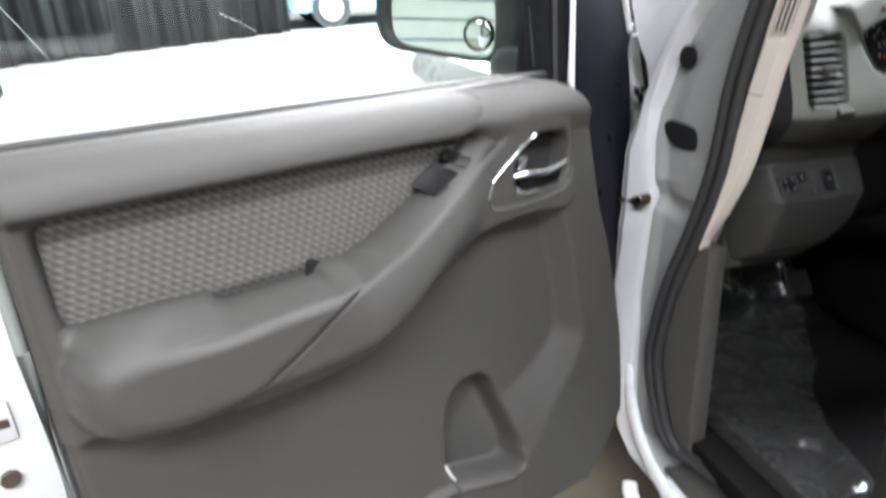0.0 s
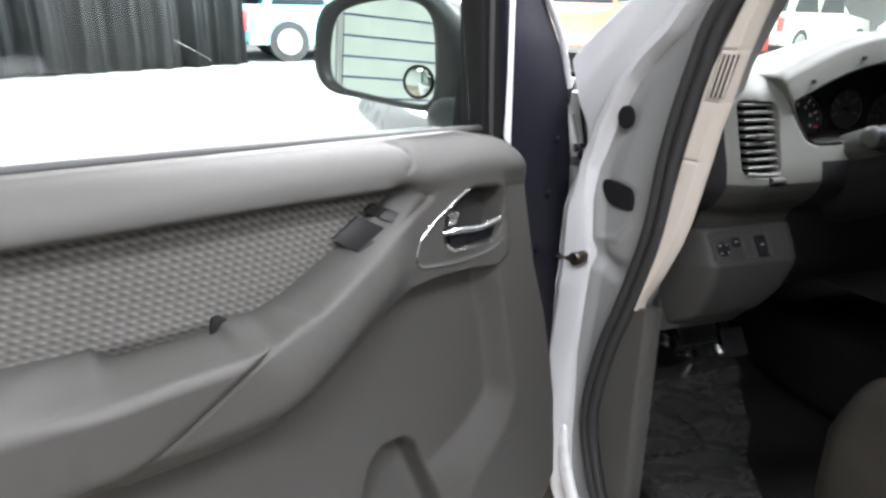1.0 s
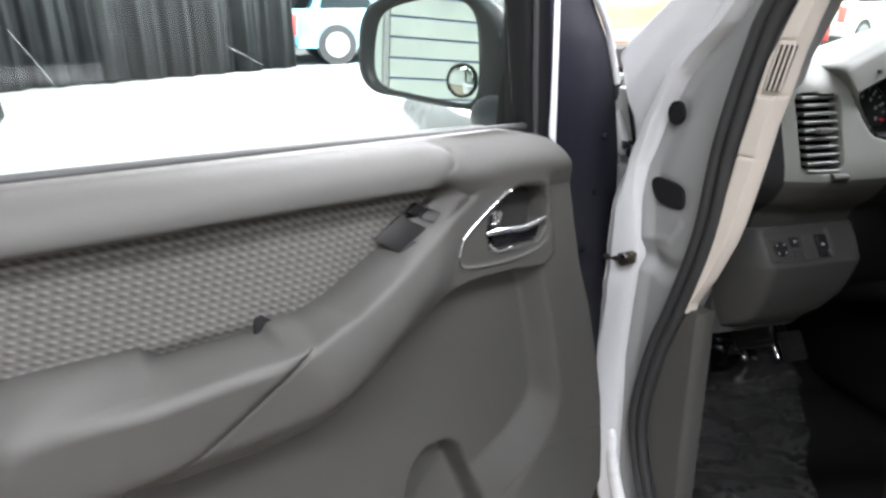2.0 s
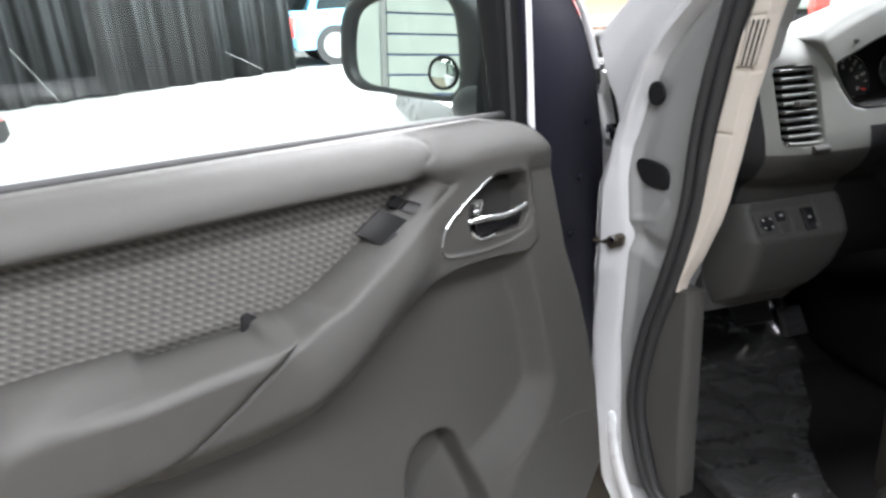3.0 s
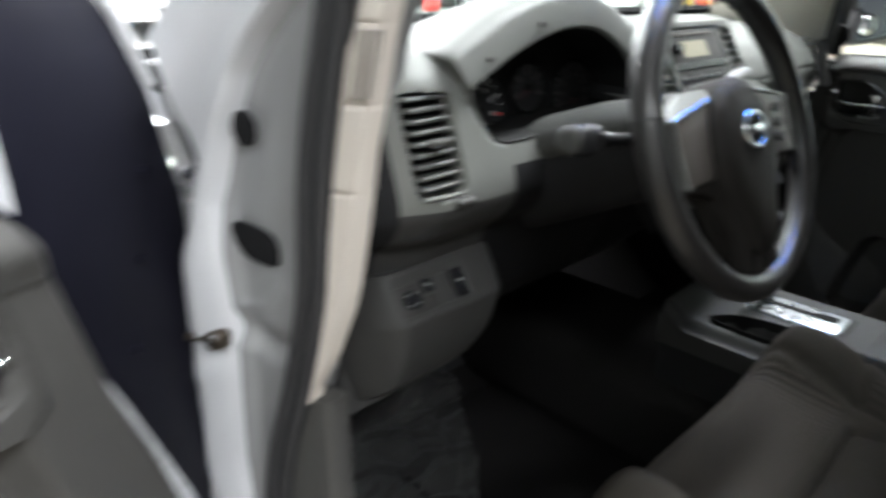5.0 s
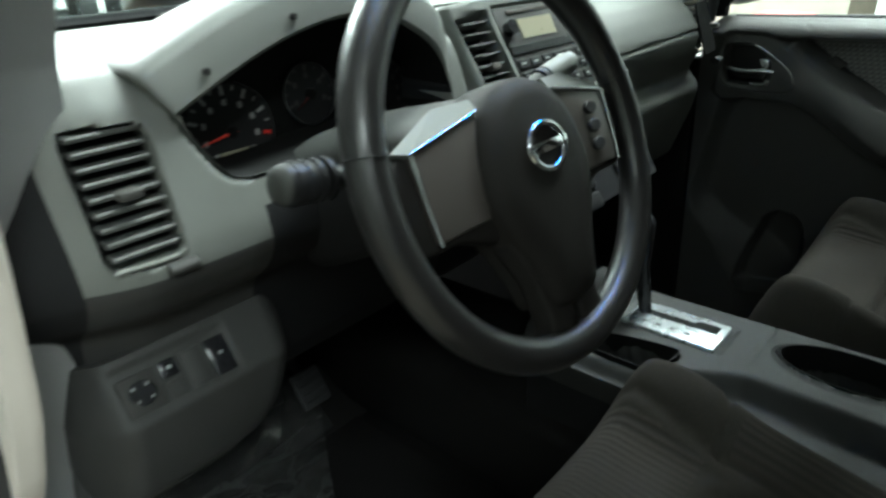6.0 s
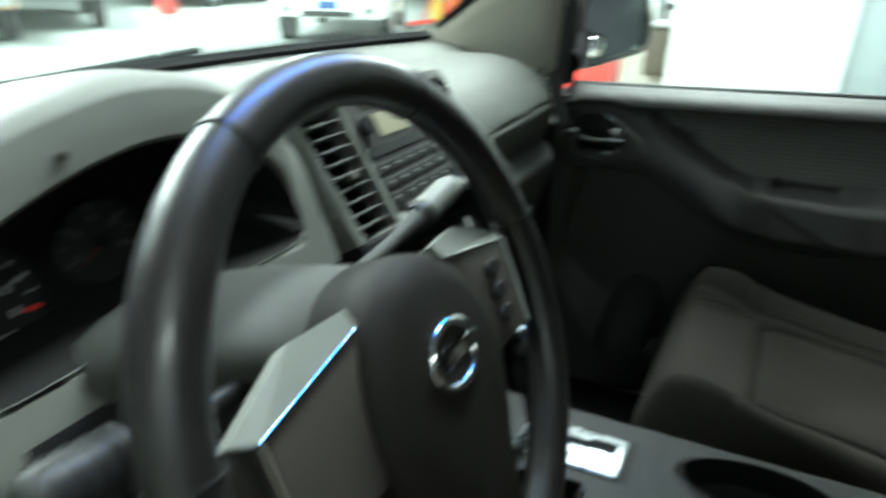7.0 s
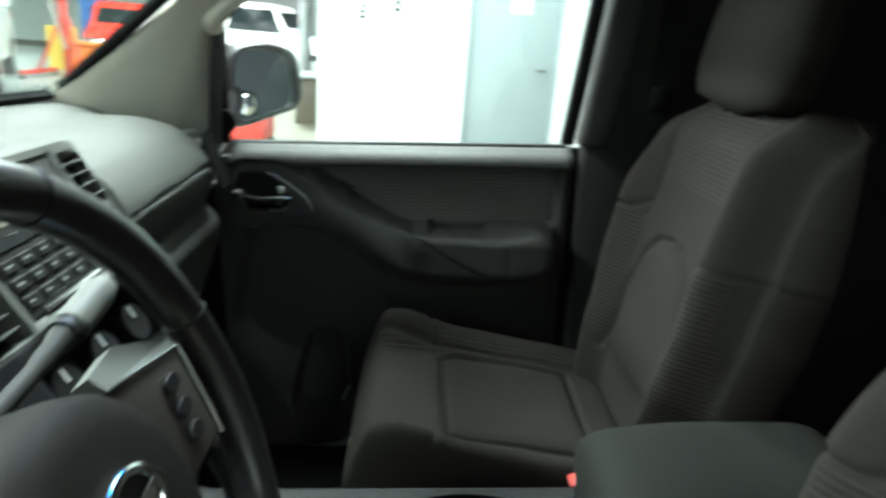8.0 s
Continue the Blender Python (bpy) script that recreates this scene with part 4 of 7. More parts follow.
    part("hood", loft("hood", hood, M_PAINT), c, "white painted hood")
    part("cowl", block("cowl", (-0.70, 0.66, 1.09), (0.70, 0.84, 1.135), M_MATTE, 0.01), c)
    fender = []
    for y, out, top in ((0.52, 0.90, 1.02), (0.70, 0.94, 1.045), (0.84, FENDER[0] - 0.02, FENDER[1]), (1.10, FENDER[0], FENDER[1] + 0.01), (1.42, FENDER[0] + 0.005, FENDER[1] + 0.01), (1.75, FENDER[0] - 0.03, FENDER[1] - 0.03), (2.02, 0.84, 0.93)):
        fender.append([(-0.74, y, top + 0.03), (-0.82, y, top + 0.015), (-(out - 0.03), y, top - 0.02), (-(out - 0.006), y, top - 0.06), (-out, y, top - 0.14), (-(out - 0.01), y, 0.62), (-(out - 0.04), y, 0.50), (-0.76, y, 0.50)])
    part("fender", loft("fender", fender, M_PAINT), c, "white painted front fender")
    part("fender", loft("fender", [[(-x, y, z) for x, y, z in r] for r in fender], M_PAINT), c)
    part("bed", block("bed", (-0.86, -3.1, 0.55), (0.86, -1.38, 1.12), M_PAINT, 0.04), c, "white pickup bed")
    for s in (-1, 1):
        for y in (1.42, -1.9):
            wh = part("wheel", tube("wheel", [(s * 0.62, y, 0.36), (s * 0.86, y, 0.36)], 0.37, M_RUBBER, 32), c)
            part("rim", tube("rim", [(s * 0.7, y, 0.36), (s * 0.875, y, 0.36)], 0.22, M_WHEELRIM, 28), wh)
    part("wiper", tube("wiper", [(-0.42, 0.74, 1.15), (-0.25, 0.70, 1.185), (0.10, 0.675, 1.205)], 0.006, M_BLACK, 6), c, "black wiper arm")
    # door check strap and hinges
    k = part("door_check", tube("door_check", [at_jamb(0.150, 0.851, 0.030), at_jamb(0.185, 0.842, 0.034), at_jamb(0.25, 0.832, 0.034)], 0.006, M_STEEL, 8), c, "dull steel door check strap")
    part("check_bracket", prism("check_bracket", [(-0.170, 0.838), (-0.160, 0.834), (-0.148, 0.842), (-0.140, 0.844), (-0.138, 0.862), (-0.150, 0.866), (-0.158, 0.860), (-0.172, 0.856)], JAMB, 0.016, M_STEEL, 0.003, 2, 0.028), k)
    part("check_pin", tube("check_pin", [at_jamb(0.151, 0.856, 0.026), at_jamb(0.151, 0.856, 0.050)], 0.005, M_CHROME, 10), k)
    part("hinge_pillar", relief("hinge_pillar", JAMB, 0.40, 1.20, lambda b: -0.30, lambda b: -0.13, lambda a, b: -0.060 + 0.010 * np.sin(b * 31) * ss(-0.18, -0.26, a), -0.12, M_JAMB_SHADE, 0.01), c, "painted hinge pillar face")
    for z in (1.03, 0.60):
        hg = part("hinge", prism("hinge", [(-0.262, z + 0.105), (-0.236, z + 0.100), (-0.214, z + 0.03), (-0.196, z - 0.02), (-0.200, z - 0.09), (-0.236, z - 0.095), (-0.246, z - 0.03)], JAMB, 0.030, M_JAMB_SHADE, 0.004, 2, -0.050), c, "painted steel door hinge")
        part("hinge_knuckle", tube("hinge_knuckle", [at_jamb(0.256, z + 0.06, -0.014), at_jamb(0.226, z - 0.012, -0.014)], 0.011, M_JAMB_SHADE, 12), hg)
        part("hinge_knuckle", tube("hinge_knuckle", [at_jamb(0.224, z - 0.03, -0.014), at_jamb(0.222, z - 0.085, -0.014)], 0.013, M_JAMB_SHADE, 12), hg)
        part("hinge_slot", prism("hinge_slot", [(-0.232, z + 0.075), (-0.222, z + 0.06), (-0.205, z + 0.004), (-0.214, z + 0.006)], JAMB, 0.002, M_MATTE, 0, 1, -0.0195), hg)
        for e, f in ((0.222, 0.006), (0.209, -0.006)):
            part("bolt", tube("bolt", [at_jamb(e, z + f, -0.022), at_jamb(e, z + f, -0.004)], 0.0085, M_CHROME, 6), hg, "bright hinge bolt")
    return c


cab()


# ---- doors: u runs from the hinge end to the latch end, z up, n out of the trim towards the cabin ----
FRONT = [(0.33, 0.0), (0.40, -0.07), (0.483, -0.112), (0.553, -0.108), (0.644, -0.10), (0.734, -0.083), (0.819, -0.061), (0.899, -0.034), (1.04, -0.004), (1.058, 0.001), (1.073, 0.008), (1.085, 0.018), (1.095, 0.04), (1.106, 0.10)]
CLOTH_EDGE = [(0.209, 1.046), (0.251, 1.017), (0.294, 0.985), (0.374, 0.9375), (0.412, 0.924)]
CLOTH_LOW = [(0.412, 0.924), (0.430, 0.926), (0.446, 0.927), (0.452, 0.922), (0.456, 0.9125), (0.493, 0.912), (0.537, 0.910), (0.552, 0.909), (0.563, 0.911), (0.570, 0.918), (0.577, 0.927), (0.635, 0.929), (0.700, 0.927), (0.713, 0.929), (0.720, 0.937)]
CLOTH = CLOTH_EDGE + CLOTH_LOW[1:] + [(0.722, 1.032), (0.714, 1.041), (0.50, 1.046)]
RIDGE = [(0.108, 1.0585), (0.130, 1.0585), (0.150, 1.052), (0.176, 1.0325), (0.215, 1.006), (0.248, 0.986), (0.290, 0.963), (0.332, 0.945), (0.363, 0.9315), (0.392, 0.9235), (0.417, 0.911)]
ARM_RIDGE = [(0.417, 0.911), (0.469, 0.910), (0.525, 0.908), (0.576, 0.904), (0.664, 0.904), (0.698, 0.904), (0.716, 0.895)]
NOSE = [(0.730, 0.874), (0.733, 0.850), (0.724, 0.825), (0.700, 0.806)]
ARM_END = [(0.60, 0.929), (0.688, 0.927), (0.712, 0.917), (0.727, 0.900), (0.735, 0.874), (0.735, 0.850), (0.726, 0.825), (0.702, 0.806), (0.66, 0.797), (0.60, 0.792)]
CREASE = [(0.419, 0.910), (0.459, 0.882), (0.484, 0.866), (0.507, 0.852), (0.546, 0.829), (0.575, 0.818), (0.62, 0.806), (0.70, 0.80)]
BAR_LOW = [(0.050, 0.914), (0.099, 0.918), (0.139, 0.919), (0.178, 0.917), (0.214, 0.910), (0.242, 0.896), (0.279, 0.871), (0.329, 0.840), (0.365, 0.820), (0.404, 0.803), (0.454, 0.793), (0.507, 0.790), (0.569, 0.791), (0.65, 0.795), (0.760, 0.797)]
RIB_IN = [(0.072, 0.900), (0.054, 0.827), (0.042, 0.757), (0.036, 0.705), (0.038, 0.690), (0.046, 0.673), (0.091, 0.631), (0.166, 0.589), (0.21, 0.560), (0.245, 0.50), (0.25, 0.34)]
RIB_OUT = [(0.047, 0.900), (0.028, 0.821), (0.014, 0.742), (0.001, 0.690), (0.001, 0.672), (0.018, 0.622), (0.072, 0.557), (0.100, 0.504), (0.13, 0.45), (0.15, 0.34)]
POCKET = [(0.263, 0.499), (0.258, 0.601), (0.246, 0.635), (0.225, 0.652), (0.194, 0.652), (0.174, 0.634), (0.163, 0.6), (0.147, 0.551), (0.135, 0.505), (0.136, 0.473), (0.155, 0.456), (0.202, 0.455), (0.243, 0.457)]
POCKET_LIP = [(0.133, 0.486), (0.14, 0.466), (0.161, 0.456), (0.209, 0.456), (0.267, 0.457), (0.3, 0.457)]
BEZEL = [(0.200, 0.959), (0.198, 0.946), (0.185, 0.9385), (0.131, 0.935), (0.085, 0.938), (0.059, 0.944), (0.046, 0.954), (0.042, 0.972), (0.045, 1.015), (0.051, 1.029), (0.064, 1.0355), (0.103, 1.0365), (0.130, 1.024), (0.167, 0.999), (0.190, 0.978)]
CAVITY = [(0.113, 1.026), (0.100, 1.032), (0.055, 1.029), (0.048, 1.012), (0.048, 0.975), (0.062, 0.953), (0.120, 0.950), (0.144, 0.953), (0.150, 0.977), (0.146, 1.000)]
PANEL_SEAMS = ([(0.225, 1.056), (0.180, 1.034)], [(0.388, 0.932), (0.363, 0.930)])


TRIM_ROWS = np.concatenate([np.linspace(0.36, 0.79, 140), np.linspace(0.792, 0.884, 40), np.linspace(0.885, 0.93, 46), np.linspace(0.932, 1.106, 76)])


def bar_out(u):
    return 0.003 + 0.048 * ss(0.19, 0.42, u)


def ramp_n(u, z):
    """The slanted switch panel between the cloth and the ridge of the bar."""
    d0, d1 = near_line(CLOTH_EDGE, u, z), near_line(RIDGE[3:], u, z)
    deep = 0.022 * ss(0.188, 0.225, u)
    return -deep + (bar_out(u) + deep) * np.clip(d0 / (d0 + d1 + 1e-6), 0, 1) ** 1.7


def soften(n, times):
    for _ in range(times):
        p = np.pad(n, 1, mode="edge")
        n = (p[:-2, 1:-1] + p[2:, 1:-1] + p[1:-1, :-2] + p[1:-1, 2:] + 2 * n) / 6
    return n


def trim_height(u, z, top=1.106):
    n = np.full(u.shape, -0.006)
    # waist roll, and the slope above the handle
    roll = -0.048 + 0.066 * np.sqrt(np.clip(1 - ((z - 1.052) / (top - 1.052 + 0.002)) ** 2, 0, 1))
    roll = np.where(z > 1.052, roll, 0.018 * ss(1.044, 1.052, z))
    left = ss(0.176, 0.226, u) if top > 1.1 else ss(0.03, 0.07, u)
    slope = 0.010 - 0.058 * np.clip((z - 1.0585) / (top - 1.058), 0, 1)
    n = n + roll * left + (0.45 * slope + 0.55 * roll) * (1 - left) * (z > 1.03)
    n = np.where(sdf(CLOTH, u, z) < 0, -0.046, n)
    # lower recess with its sloping rim
    low_in = BAR_LOW[1:] + [(0.76, 0.34)] + RIB_IN[::-1]
    low_out = BAR_LOW + [(0.76, 0.34)] + RIB_OUT[::-1]
    di, do = np.maximum(0, sdf(low_in, u, z)), np.maximum(0, -sdf(low_out, u, z))
    n = n - 0.036 * np.where(do > 0, do / (do + di + 1e-6), 0)
    # bar and armrest
    body = [(0.050, 1.0585)] + RIDGE + ARM_RIDGE[1:] + NOSE + BAR_LOW[-2::-1] + [(0.03, 0.93)]
    sb = sdf(body, u, z)
    face = bar_out(u) * (1 - 0.45 * ss(0.040, 0.0, near_line(BAR_LOW, u, z)) * ss(0.15, 0.3, u))
    dr, dl = near_line(RIDGE[3:], u, z), near_line(BAR_LOW[3:10], u, z)
    face = face + 0.013 * np.sin(math.pi * np.clip(dr / (dr + dl + 1e-6), 0, 1)) * ss(0.19, 0.25, u) * ss(0.46, 0.38, u)
    over = sdf(CREASE + [(0.75, 0.80), (0.75, 0.92), (0.417, 0.920)], u, z)
    face = face + 0.009 * ss(0.004, -0.012, over)
    face = face * (1 - 0.55 * ss(0.030, 0.0, near_line(ARM_RIDGE[-1:] + NOSE, u, z)))
    n = np.where(sb < 0, face, n)
    panel = sdf(CLOTH_EDGE + RIDGE[3:][::-1], u, z)
    n = np.where((panel < 0) & (sb >= 0), ramp_n(u, z), n)
    rest = sdf(CLOTH_LOW + ARM_RIDGE[::-1], u, z)
    d0, d1 = near_line(CLOTH_LOW, u, z), near_line(ARM_RIDGE, u, z)
    n = np.where((rest < 0) & (sb >= 0), -0.026 + (bar_out(u) + 0.009 + 0.026) * (d0 / (d0 + d1 + 1e-6)) ** 1.35, n)
    n = n - 0.052 * ss(0.002, -0.005, sdf(POCKET, u, z))
    n = n + 0.014 * ss(0.016, 0.0, near_line(POCKET_LIP, u, z)) * ss(0.0, 0.004, sdf(POCKET, u, z))
    n = soften(n, 4)
    inner = -sdf(ARM_END, u, z)
    dome = -0.008 + (bar_out(u) + 0.015) * np.sqrt(np.clip(1 - (1 - np.clip(inner / 0.040, 0, 1)) ** 2, 0, 1))
    end = ss(0.60, 0.675, u)
    n = np.where((inner > 0) & (u > 0.60), n * (1 - end) + dome * end, n)
    n = np.where(inner > -0.02, soften(n, 6), n)
    corner = ss(0.25, 0.20, u) * ss(1.030, 1.042, z) * (top > 1.1)
    n = n * (1 - corner) + soften(n, 40) * corner
    n = n - 0.0045 * ss(0.0045, 0.0, near_line(CREASE[:6], u, z))
    n = n - 0.011 * np.clip(1 - near_line(ARM_RIDGE, u, z) / 0.015, 0, 1) ** 2 * ss(0.40, 0.47, u) * ss(0.665, 0.60, u)
    n = n - 0.0035 * np.clip(1 - near_line(RIDGE[3:], u, z) / 0.010, 0, 1) ** 2
    bz = sdf(BEZEL, u, z)
    n = n - 0.004 * ss(0.002, -0.002, bz)
    n = n - 0.040 * ss(0.002, -0.004, sdf(CAVITY, u, z))
    for seam in PANEL_SEAMS:
        n = n - 0.0014 * ss(0.002, 0.0006, near_line(seam, u, z))
    n = n - 0.0014 * ss(0.0022, 0.0006, near_line([(0.11, 0.535), (0.060, 0.575), (0.020, 0.598), (-0.045, 0.603), (-0.11, 0.592)], u, z))
    n = n - 0.0018 * ss(0.005, 0.0, near_line([(0.213, 1.100), (0.199, 1.088), (0.200, 1.076), (0.214, 1.070)], u, z))
    n = n - 0.014 * ss(0.014, 0.0, 0.752 - u) - 0.014 * ss(0.010, 0.0, u - np.interp(z, *zip(*FRONT)))
    return n + 0.0008 * np.sin(u * 21 + z * 9)


def build_door(name, label, fr, sg, passenger):
    """fr: layout whose a is sg * u, h is n."""
    d = thing(name, tuple(place(fr, (0.3 * sg, 0.36, -0.08))), label, "car door")
    ff = lerp(FRONT)
    lo, hi = (lambda b: -0.752, lambda b: -ff(b)) if sg < 0 else (lambda b: ff(b), lambda b: 0.752)
    top = 1.086 if passenger else 1.106
    rows = np.append(TRIM_ROWS[TRIM_ROWS < top - 0.001], top)
    part("trim_panel", relief("trim_panel", fr, 0.36, top, lo, hi, lambda a, b: trim_height(sg * a, b, top), -0.102, M_TRIM, 0.0030, rows=rows), d, "moulded grey plastic door trim")
    # cloth insert, cut to its shape
    step = 0.003
    us, zs = np.arange(0.204, 0.745, step), np.arange(0.900, 1.058, step)
    U, Z = np.meshgrid(us, zs, indexing="ij")
    keep = sdf(CLOTH, U, Z) < 0.003
    N = -0.0285 - 0.008 * ss(0.925, 0.905, Z) + 0.002 * ss(0.0, -0.02, sdf(CLOTH, U, Z))
    V = place(fr, np.stack([sg * U, Z, N], -1).reshape(-1, 3))
    nz = len(zs)
    ci, cj = np.nonzero(keep[:-1, :-1] & keep[1:, :-1] & keep[:-1, 1:] & keep[1:, 1:])
    q = ci * nz + cj
    f = np.stack([q, q + nz, q + nz + 1, q + 1], -1)
    f = f if sg > 0 else f[:, ::-1]
    part("cloth_insert", mesh_of("cloth_insert", V, f.tolist(), M_WEAVE, np.stack([U.ravel(), Z.ravel()], -1), 60), d, "woven grey jacquard cloth insert")

    # Pale tube painting in the light that the cloth's upper edge catches.
    edge = [tuple(place(fr, (sg * a, b, -0.0275))) for a, b in ((0.722, 1.0385), (0.714, 1.0415), (0.50, 1.0465), (0.30, 1.0465), (0.215, 1.046))]
    part("cloth_edge_light", tube("cloth_edge_light", edge, 0.0022, M_LIT_EDGE, 8), d, "pale line for the light on the cloth edge")

    def flat(nm, outline, depth, m, n0, bevel=0.001, lab="", to=None):
        o = [(sg * a, b) for a, b in outline]
        return part(nm, prism(nm, o, fr, depth, m, bevel, 2, n0), to or d, lab)

    def bar(nm, line, r, m, lab="", to=None, seg=10, flatness=1.0):
        return part(nm, tube(nm, [tuple(place(fr, (sg * a, b, n))) for a, b, n in line], r, m, seg, flat=flatness), to or d, lab)
    def tile(nm, outline, level, thick, m, lab="", to=None, bevel=0.001):
        """A small piece lying on a slanted face: level(u, z) gives the face."""
        bm = bmesh.new()
        rings = [[bm.verts.new(place(fr, (sg * a, b, float(level(np.array(a), np.array(b))) + e))) for a, b in outline] for e in (-0.003, thick)]
        bm.faces.new(rings[0][::-1])
        bm.faces.new(rings[1])
        for k in range(len(outline)):
            bm.faces.new((rings[0][k], rings[0][(k + 1) % len(outline)], rings[1][(k + 1) % len(outline)], rings[1][k]))
        bmesh.ops.recalc_face_normals(bm, faces=bm.faces)
        if bevel:
            bmesh.ops.bevel(bm, geom=list(bm.edges), offset=bevel, segments=2, profile=0.5, affect="EDGES", clamp_overlap=True)
        return part(nm, from_bm(bm, nm, m), to or d, lab)
    # inner handle
    h = flat("handle_cup", CAVITY, 0.003, M_TRIM_DARK, -0.040, 0.0, "charcoal inner handle cup")
    bar("lever", smoothed([(0.156, 0.980, 0.004), (0.129, 0.981, 0.006), (0.091, 0.979, 0.006), (0.053, 0.985, 0.000)]), [0.003] * 2 + [0.0042] * 9 + [0.003] * 2, M_BRIGHT, "chrome pull lever", h, 12)
    flat("lever_plate", [(0.141, 0.978), (0.116, 0.977), (0.054, 0.980), (0.062, 0.956), (0.121, 0.953), (0.136, 0.953)], 0.010, M_BLACKGLOSS, -0.014, 0.004, "glossy black lever back", h)
    bar("lever_edge", smoothed([(0.146, 0.962, -0.002), (0.138, 0.953, 0.0), (0.126, 0.950, 0.0), (0.110, 0.952, 0.0)]), 0.0022, M_BRIGHT, "", h)
    flat("lock_knob", [(0.147, 0.984), (0.127, 0.983), (0.120, 1.004), (0.144, 1.004)], 0.016, M_BRIGHT, -0.020, 0.004, "bright silver lock knob", h)
    bar("knob_slot", [(0.1445, 0.9865, -0.002), (0.143, 1.002, -0.002)], 0.002, M_BLACK, "", h)
    bar("bezel_trim", smoothed([(0.198, 0.957, 0.003), (0.190, 0.979, 0.003), (0.167, 1.000, 0.003), (0.130, 1.025, 0.003), (0.112, 1.033, 0.001)]), 0.0019, M_BRIGHT, "thin chrome bezel line")
    bar("bezel_trim", smoothed([(0.198, 0.957, 0.003), (0.197, 0.946, 0.003), (0.184, 0.938, 0.003), (0.131, 0.9345, 0.003), (0.085, 0.9375, 0.002), (0.059, 0.944, 0.001), (0.045, 0.955, 0.0), (0.0415, 0.973, 0.0)]), 0.0022, M_TRIM)
    # window switches on the slanted panel
    well = [(0.262, 1.016), (0.246, 1.006), (0.272, 0.990), (0.287, 1.001)] if passenger else [(0.271, 1.019), (0.241, 1.001), (0.282, 0.977), (0.309, 0.996)]
    keys = ((well, M_TRIM_DARK, 0.003),) if passenger else (([(0.263, 1.023), (0.249, 1.032), (0.236, 1.024), (0.249, 1.0145)], M_BLACK, 0.006), ([(0.246, 1.013), (0.232, 1.023), (0.219, 1.017), (0.233, 1.006)], M_BLACK, 0.006), ([(0.2875, 1.006), (0.270, 0.994), (0.286, 0.983), (0.306, 0.995)], M_BLACK, 0.004), ([(0.268, 0.993), (0.258, 0.988), (0.279, 0.978), (0.284, 0.982)], M_BLACK, 0.003))
    sw = tile("switch_well", well, ramp_n, 0.0015, M_BLACK, "black window switch panel", bevel=0.0006)
    for o, m, lift in keys:
        k = tile("switch_key", o, ramp_n, lift, m, "", sw, 0.0015)
        cu, cz = sum(a for a, b in o) / 4, sum(b for a, b in o) / 4
        tile("symbol", [(cu + (a - cu) * 0.22, cz + (b - cz) * 0.22) for a, b in o], ramp_n, lift + 0.0005, M_DIMMARK, "", sw, 0)
    # Solid black plate imitating the shade inside the pull pocket.
    flat("grip_shade", [(0.436, 0.912), (0.462, 0.911), (0.458, 0.930), (0.450, 0.932), (0.440, 0.924)], 0.006, M_BLACK, -0.026, 0.001, "black plate for the shade in the pull pocket")
    # bottle pocket
    flat("pocket_tag", [(0.273, 0.501), (0.259, 0.499), (0.239, 0.455), (0.253, 0.456)], 0.002, M_MARK, -0.056, 0.0005, "small pale paper tag")
    # sealing lips and glass
    lift = 0.005 if passenger else 0.004
    bar("waist_seal", [(0.045, top - 0.007 + lift, -0.056), (0.40, top - 0.004 + lift, -0.056), (0.745, top - 0.003 + lift, -0.056)], 0.006, M_RUBBER, "black waist seal")
    bar("waist_seal", [(0.10, top - 0.008, -0.049), (0.40, top - 0.006, -0.049), (0.745, top - 0.006, -0.049)], 0.0028, M_BLACK)
    g = flat("window_glass", [(0.055, 1.08), (0.755, 1.08), (0.69, 1.56), (0.40, 1.62), (0.10, 1.50)] if not passenger else [(0.02, 1.08), (0.755, 1.08), (0.82, 1.56), (0.42, 1.62), (0.30, 1.52)], 0.004, M_GLASS, -0.066, 0.0, "clear green tinted side glass")
    g.visible_shadow = False
    return d, flat, bar


def smoothed(line):
    return smooth_line(line, 4)


M_LIT_EDGE = mat("lit_cloth_edge", (0.22, 0.21, 0.195), 0.9, var=0.2, scale=400, spec=0.08)
M_EDGESEAL = mat("pale_grey_rubber", (0.22, 0.235, 0.225), 0.6, var=0.1, bump=0.2)
M_BRIGHT = mat("bright_silver_plating", (0.86, 0.87, 0.87), 0.16, 0.9, var=0.03)
M_DIMMARK = mat("grey_print", (0.25, 0.255, 0.25), 0.5, var=0.02)
M_BLACKGLOSS = mat("black_gloss_plastic", (0.012, 0.012, 0.014), 0.16, var=0.05)
DOOR = frame_of((-0.98, 0.268, 0), (0.93969, 0.34202, 0), (0, 0, 1))
dd, flat, bar = build_door("driver_door", "open grey trimmed driver door of a white pickup", DOOR, -1, False)
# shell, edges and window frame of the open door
flat("door_skin", [(-0.125, 0.36), (-0.13, 0.74), (-0.03, 1.02), (0.0, 1.085), (0.90, 1.085), (0.90, 0.36)], 0.07, M_PAINT_DIM, -0.175, 0.02, "white painted outer skin")
flat("latch_face", [(0.756, 0.37), (0.756, 1.075), (0.886, 1.075), (0.886, 0.37)], 0.02, M_PAINT_DIM, -0.085, 0.008, "white painted latch face")
bar("edge_seal", [(0.760, 1.075, -0.058), (0.762, 0.90, -0.058), (0.762, 0.60, -0.058), (0.760, 0.37, -0.058)], 0.007, M_EDGESEAL, "pale grey rubber edge seal")
flat("latch", [(0.788, 0.805), (0.788, 0.850), (0.822, 0.850), (0.822, 0.805)], 0.008, M_PAINT_DIM, -0.066, 0.003, "white painted latch plate")
